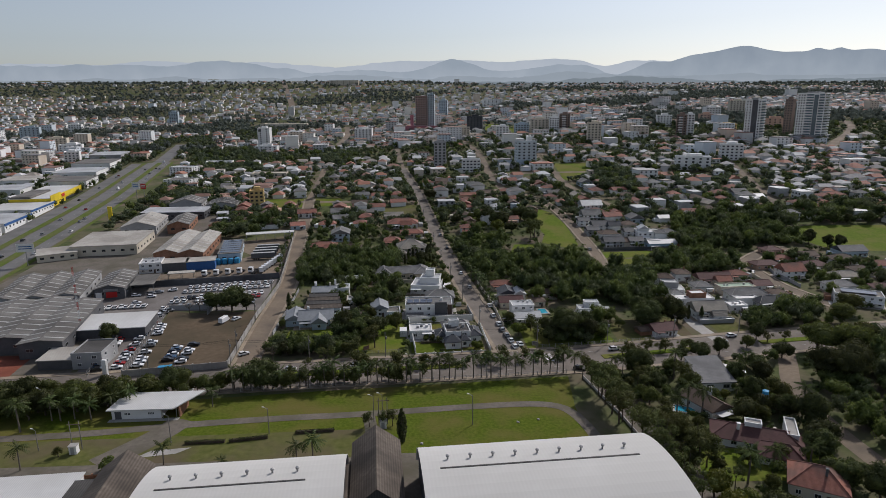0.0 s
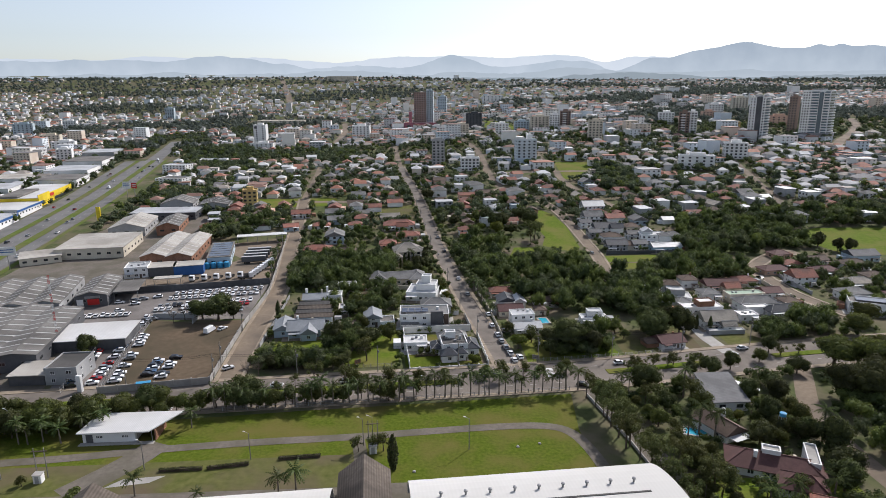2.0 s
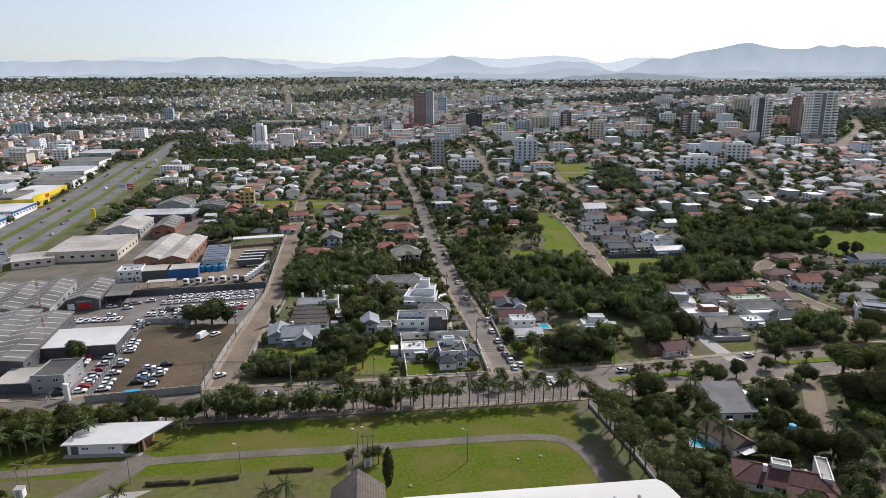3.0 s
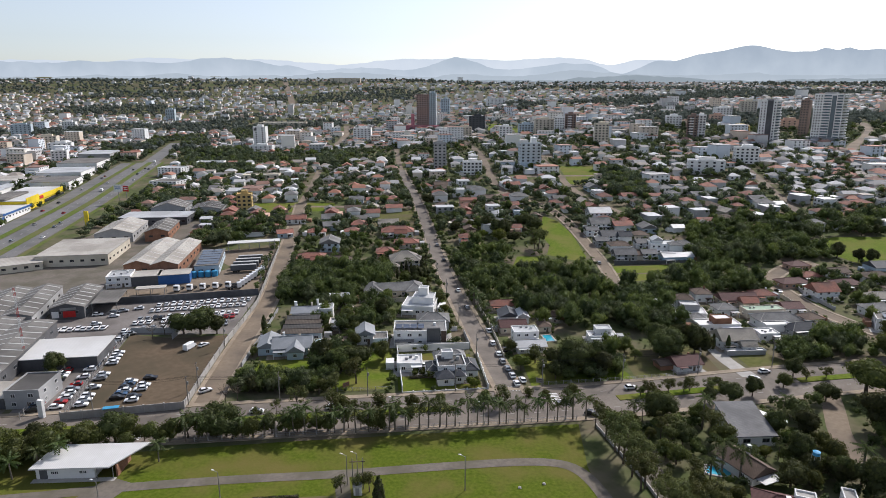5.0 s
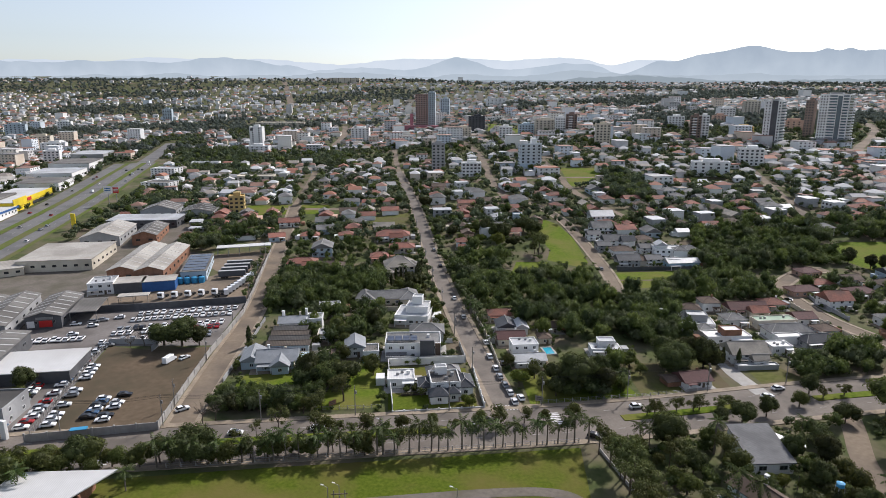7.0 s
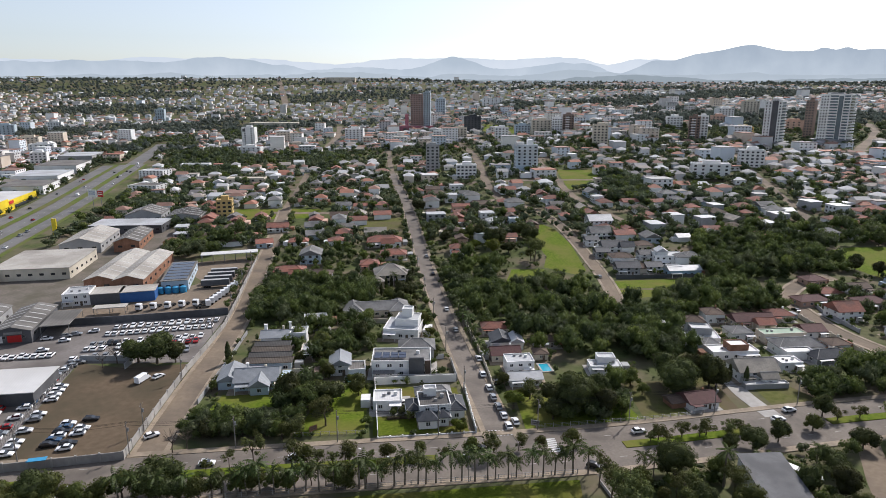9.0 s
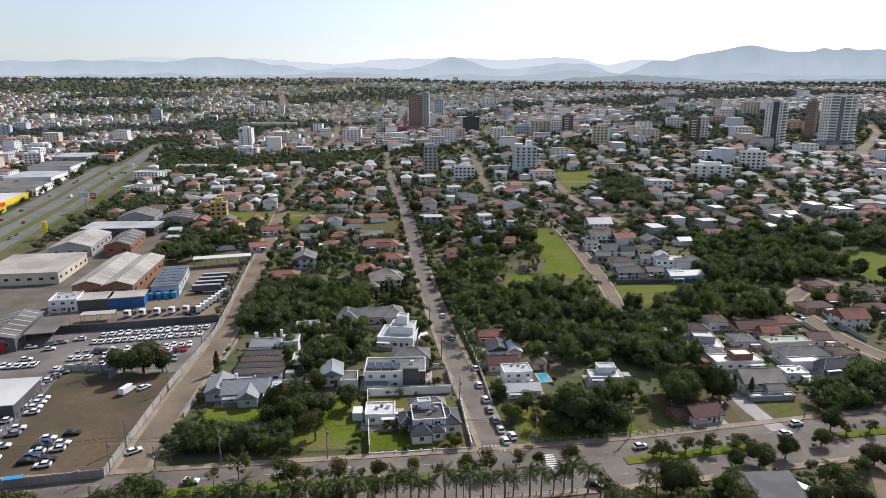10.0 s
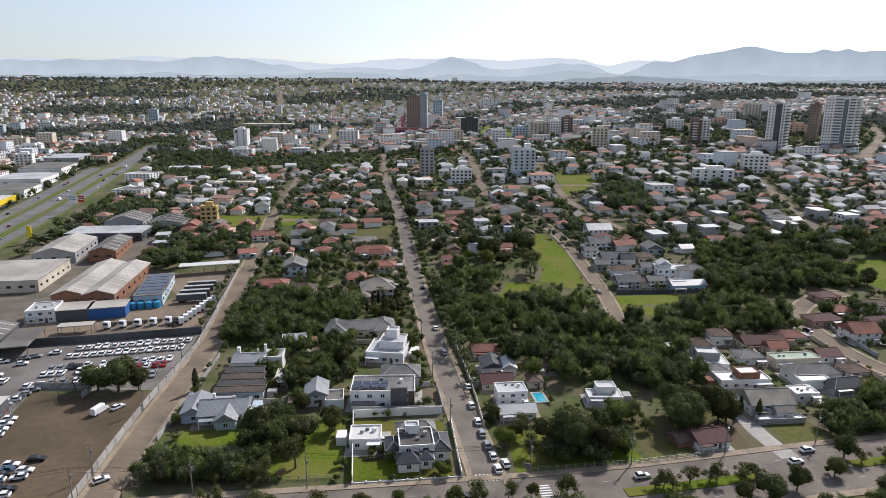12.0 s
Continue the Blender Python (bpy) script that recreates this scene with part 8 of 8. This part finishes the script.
def town_box(x, y, w, d, tall, a, roof):
    z = ground(x, y)
    c, s = math.cos(a), math.sin(a)
    def P(lx, ly, lz):
        return (x + lx * c - ly * s, y + lx * s + ly * c, z + lz)
    o = len(wv)
    for lz in (-3, tall):
        wv.extend([P(-w / 2, -d / 2, lz), P(w / 2, -d / 2, lz), P(w / 2, d / 2, lz), P(-w / 2, d / 2, lz)])
    wf.extend([(o, o + 1, o + 5, o + 4), (o + 1, o + 2, o + 6, o + 5), (o + 2, o + 3, o + 7, o + 6), (o + 3, o, o + 4, o + 7)])
    o = len(rv)
    if roof == 0:
        rv.extend([P(-w / 2 - .3, -d / 2 - .3, tall), P(w / 2 + .3, -d / 2 - .3, tall), P(w / 2 + .3, d / 2 + .3, tall), P(-w / 2 - .3, d / 2 + .3, tall)])
        rv.extend([P(-w / 2 - .3, -d / 2 - .3, tall + .5), P(w / 2 + .3, -d / 2 - .3, tall + .5), P(w / 2 + .3, d / 2 + .3, tall + .5), P(-w / 2 - .3, d / 2 + .3, tall + .5)])
        rf.extend([(o, o + 1, o + 5, o + 4), (o + 1, o + 2, o + 6, o + 5), (o + 2, o + 3, o + 7, o + 6), (o + 3, o, o + 4, o + 7), (o + 4, o + 5, o + 6, o + 7)])
    else:
        r = min(w, d) * 0.27
        i = 0 if roof == 1 else d * 0.45
        rv.extend([P(-w / 2 - .5, -d / 2 - .5, tall), P(w / 2 + .5, -d / 2 - .5, tall), P(w / 2 + .5, d / 2 + .5, tall), P(-w / 2 - .5, d / 2 + .5, tall), P(-w / 2 + i, 0, tall + r), P(w / 2 - i, 0, tall + r)])
        rf.extend([(o, o + 1, o + 5, o + 4), (o + 2, o + 3, o + 4, o + 5), (o + 1, o + 2, o + 5, o + 5), (o + 3, o, o + 4, o + 4)])
    # openings on the side towards the avenue
    n = max(2, int(w / 4)) if y < 1400 else 0
    for f in range(max(1, int(tall / 3))):
        for k in range(n):
            lx = -w / 2 + w * (k + 0.5) / n
            q = len(gv)
            gv.extend([P(lx - 0.8, -d / 2 - 0.05, f * 3 + 0.9), P(lx + 0.8, -d / 2 - 0.05, f * 3 + 0.9), P(lx + 0.8, -d / 2 - 0.05, f * 3 + 2.2), P(lx - 0.8, -d / 2 - 0.05, f * 3 + 2.2)])
            gf.append((q, q + 1, q + 2, q + 3))


for x, y in BOX_SPOTS:
    centre = math.exp(-((x - 180) / 420) ** 2 - ((y - 1000) / 330) ** 2) + 0.7 * math.exp(-((x + 560) / 200) ** 2 - ((y - 800) / 260) ** 2)
    q = rnd.random()
    a = rnd.choice((0.1, 0.1, 1.67)) + rnd.uniform(-0.12, 0.12)
    if q < 0.14 * centre + 0.014:
        town_box(x, y, rnd.uniform(13, 22), rnd.uniform(12, 18), rnd.choice((6, 9, 9, 12, 15, 18)), a, 0)
    elif q < 0.2:
        town_box(x, y, rnd.uniform(8, 13), rnd.uniform(7, 10), rnd.choice((3.4, 3.4, 6)), a, 0)
    else:
        town_box(x, y, rnd.uniform(8, 13), rnd.uniform(7, 10), rnd.choice((3.2, 3.4, 5.8)), a, rnd.choice((1, 2, 2)))


def quads_to_mesh(name, v, f, mat, label, category):
    me = bpy.data.meshes.new(name)
    me.from_pydata(v, [], [tuple(dict.fromkeys(q)) for q in f])
    me.materials.append(mat)
    me.update()
    return me


h = thing("far_houses", 0, 900, 0, "countless pale and red roofed houses of the town", "houses", z=0)
h["kind"] = "stuff"
for nm, v, f, mat in (("walls", wv, wf, WALLS), ("roofs", rv, rf, ROOFS), ("windows", gv, gf, M_GLASS)):
    v = [(x, y - 900, z) for x, y, z in v]
    ob = shared(nm, quads_to_mesh(nm, v, f, mat, "", ""), h)
    ob["kind"] = "stuff"

# ---- woods of the town and beyond, leaf clumps without number ----
rng = np.random.default_rng(5)
# Mid-town leaves, lighter and duller: the haze before them is painted in.
M_TOWNWOODS = leaves("haze_dulled_leaves", (0.066, 0.086, 0.046), (0.128, 0.152, 0.080), 0.42, 0.0, 0.4)


def wood_mesh(name, spots, leaves_each, size, seed, label, lobes=4, mat=None, lift=0.9):
    r = np.random.default_rng(seed)
    vs, fs, off = [], [], 0
    kinds = [crown_arrays(300 + k, 1.0, 1.5, lobes, leaves_each, size, 0.05, 0.85, 0.84, light=True) for k in range(6)]
    for x, y, s in spots:
        v, f = kinds[r.integers(6)]
        a = r.uniform(0, 6.28)
        c, sn = math.cos(a), math.sin(a)
        k = np.array([s, s, s * r.uniform(0.8, 1.5) * lift])
        w = v * k
        w = np.stack([w[:, 0] * c - w[:, 1] * sn + x, w[:, 0] * sn + w[:, 1] * c + y, w[:, 2] + ground(x, y)], 1)
        vs.append(w)
        fs.append(f + off)
        off += len(v)
    ob = new(name, soup(name, np.concatenate(vs), np.concatenate(fs), mat or M_WOODS))
    tagged(ob, label, "trees", kind="stuff")


near_s, mid_s, far_s, bush = [], [], [], []
for _ in range(2600):
    x, y = rnd.uniform(-92, 240), rnd.uniform(212, 430)
    if not (on_road(x, y, 0.2) or occupied(x, y, 0.0) or any(inside(p, x, y) for p in PATCHES)) and (x > 20 or x > -68 - (y - 210) * 0.11):
        bush.append((x, y, rnd.uniform(0.7, 2.3)))
for pts, half, lo, hi in ((CENTRAL, 4.9, 300, 700), (LEFTST, 6.2, 318, 520)):
    for px, py in along(smooth_line(pts), 3.6):
        for sd in (-1, 1):
            if lo < py < hi and rnd.random() < 0.75:
                x, y = px + sd * (half + rnd.uniform(0, 2.2)), py + rnd.uniform(-1.5, 1.5)
                if not occupied(x, y, -0.5):
                    bush.append((x, y, rnd.uniform(1.3, 3.4)))
for _ in range(520):
    x, y = rnd.uniform(52, 130), rnd.uniform(105, 205)
    if not (on_road(x, y, 0.2) or occupied(x, y, 0.0)):
        bush.append((x, y, rnd.uniform(0.8, 2.6)))
for _ in range(17000):
    y = rnd.uniform(428, 900)
    x = rnd.uniform(-0.75 * y, 0.75 * y)
    inw = any(inside(p, x, y) for p in WOODS)
    if on_road(x, y, 0.5) or occupied(x, y, -0.6) or any(inside(p, x, y) for p in PATCHES):
        continue
    if not inw and (rnd.random() < 0.2 or noise.noise(Vector((x * 0.02, y * 0.02, 3))) < -0.45):
        continue
    near_s.append((x, y, rnd.choice((1.8, 2.4, 3.0, 3.8, 4.8)) * rnd.uniform(0.85, 1.15) * (1.2 if inw else 1)))
for p in WOODS:
    xs, ys = [q[0] for q in p], [q[1] for q in p]
    for _ in range(420):
        x, y = rnd.uniform(min(xs), max(xs)), rnd.uniform(min(ys), max(ys))
        if inside(p, x, y) and not on_road(x, y, 1):
            near_s.append((x, y, rnd.uniform(3.0, 5.6)))
for _ in range(16000):
    y = rnd.uniform(900, 1900)
    x = rnd.uniform(-0.78 * y, 0.78 * y)
    if on_road(x, y, 1) or occupied(x, y):
        continue
    if belt(x, y) > 0.08:
        mid_s.append((x, y, rnd.uniform(4.0, 7.5)))
    elif rnd.random() < (0.7 if y < 1250 else 0.2):
        mid_s.append((x, y, rnd.uniform(2.4, 4.6)))
for _ in range(4500):
    y = rnd.uniform(1900, 2450)
    x = rnd.uniform(-0.8 * y, 0.8 * y)
    if belt(x, y) > 0.0 or rnd.random() < 0.12:
        far_s.append((x, y, rnd.uniform(4, 8)))
sort = random.Random(61)
KINDS = ((M_WOODDARK, "dark green"), (M_WOODS, "mid-green"), (M_WOODGREY, "grey-olive"), (M_WOODBRIGHT, "bright green"))


def by_kind(spots, shares=(0.22, 0.40, 0.19, 0.19)):
    """The spots dealt out to the kinds of tree."""
    piles = [[] for _ in KINDS]
    for spot in spots:
        piles[sort.choices(range(len(KINDS)), shares)[0]].append(spot)
    return piles


for n, (pile, (mat, word)) in enumerate(zip(by_kind(THICKET), KINDS)):
    wood_mesh("woods", pile, 760, 0.060, 40 + n, f"closed woods of {word} broadleaf trees between the plots", 7, mat, 1.05)
for n, (pile, (mat, word)) in enumerate(zip(by_kind(bush), KINDS)):
    wood_mesh("garden_shrubs", pile, 100, 0.13, 60 + n, f"{word} garden shrubs and small trees between houses", 2, mat)
for n, (pile, (mat, word)) in enumerate(zip(by_kind(near_s, (0.08, 0.50, 0.27, 0.15)), KINDS)):
    wood_mesh("town_trees", pile, 70, 0.15, 10 + n, f"{word} trees between the houses of the town", 2, mat if n != 1 else M_TOWNWOODS)
wood_mesh("town_trees", mid_s, 20, 0.26, 2, "trees scattered through the far town, haze put into their colour", 1, M_FARWOODS)
wood_mesh("far_woods", far_s, 14, 0.3, 3, "far woods at the edge of the town, haze put into their colour", 1, M_FARWOODS)

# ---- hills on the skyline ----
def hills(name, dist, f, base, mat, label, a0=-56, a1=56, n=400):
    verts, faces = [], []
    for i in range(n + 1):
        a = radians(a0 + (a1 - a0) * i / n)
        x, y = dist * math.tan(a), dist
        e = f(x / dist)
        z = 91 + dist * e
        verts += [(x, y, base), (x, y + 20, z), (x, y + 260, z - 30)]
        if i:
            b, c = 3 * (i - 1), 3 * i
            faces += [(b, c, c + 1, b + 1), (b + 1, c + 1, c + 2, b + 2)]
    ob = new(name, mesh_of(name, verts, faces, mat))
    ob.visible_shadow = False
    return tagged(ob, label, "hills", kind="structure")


def bump(t, c, w, h):
    return h * math.exp(-((t - c) / w) ** 2)


def rough_line(t, s, seed):
    return s * (noise.noise(Vector((t * 14, seed, 0))) + 0.5 * noise.noise(Vector((t * 37, seed, 4))) + 0.25 * noise.noise(Vector((t * 90, seed, 8))) + 0.14 * noise.noise(Vector((t * 260, seed, 3))) + 0.08 * noise.noise(Vector((t * 700, seed, 6))))


def rise_at(t, c, w):
    return 1 / (1 + math.exp(-(t - c) / w))


def far_ridge(t):
    v = 0.052 + rough_line(t, 0.0035, 1.3) + bump(t, -0.44, 0.04, 0.006) + bump(t, 0.18, 0.06, 0.002)
    return v - bump(t, -0.16, 0.05, 0.007) + bump(t, -0.08, 0.03, 0.002) - bump(t, 0.25, 0.03, 0.008)


def mid_ridge(t):
    v = 0.036 + 0.011 * rise_at(-t, 0.16, 0.04) + rough_line(t, 0.0045, 5.1)
    mesa = 0.009 / (1 + math.exp((abs(t + 0.338) - 0.052) / 0.014))
    return v + mesa + bump(t, -0.61, 0.10, 0.004) + bump(t, -0.47, 0.03, 0.004) + bump(t, 0.015, 0.045, 0.017) + bump(t, 0.19, 0.06, 0.011) - bump(t, 0.27, 0.03, 0.006) - bump(t, -0.2, 0.03, 0.006)


def right_ridge(t):
    v = 0.034 * rise_at(t, 0.22, 0.03) + 0.012 * rise_at(t, 0.29, 0.012) + 0.0175 * rise_at(t, 0.366, 0.014) + rough_line(t, 0.0016, 7.7)
    v += bump(t, 0.32, 0.015, 0.004) + bump(t, 0.462, 0.034, 0.0085) + bump(t, 0.573, 0.012, 0.0042)
    return v + bump(t, 0.607, 0.010, 0.004) + bump(t, 0.655, 0.02, 0.003)


def low_ridge(t):
    return 0.029 + rough_line(t, 0.004, 12.2) + bump(t, 0.2, 0.05, 0.008) + bump(t, -0.42, 0.05, 0.004) + bump(t, -0.15, 0.05, 0.003)


def edge_ridge(t):
    return 0.0215 + rough_line(t, 0.004, 22.2) + bump(t, 0.3, 0.09, 0.006) + bump(t, -0.5, 0.08, 0.005)


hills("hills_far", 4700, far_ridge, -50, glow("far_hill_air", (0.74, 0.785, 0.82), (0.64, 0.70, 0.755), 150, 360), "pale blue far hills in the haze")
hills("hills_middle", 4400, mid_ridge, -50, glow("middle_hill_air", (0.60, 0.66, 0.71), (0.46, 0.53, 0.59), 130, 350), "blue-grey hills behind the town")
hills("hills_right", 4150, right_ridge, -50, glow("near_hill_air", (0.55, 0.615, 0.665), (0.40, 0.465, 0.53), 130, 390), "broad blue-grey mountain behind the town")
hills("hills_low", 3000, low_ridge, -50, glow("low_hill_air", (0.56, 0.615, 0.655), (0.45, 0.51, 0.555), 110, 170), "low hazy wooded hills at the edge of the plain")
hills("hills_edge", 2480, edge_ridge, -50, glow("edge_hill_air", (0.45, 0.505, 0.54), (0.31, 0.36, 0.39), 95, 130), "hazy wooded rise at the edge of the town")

# the patterns of the repeats are taken away again
for t in list(PROTO.values()) + list(CARS.values()) + HOUSES:
    for o in (*t.children_recursive, t):
        bpy.data.objects.remove(o)
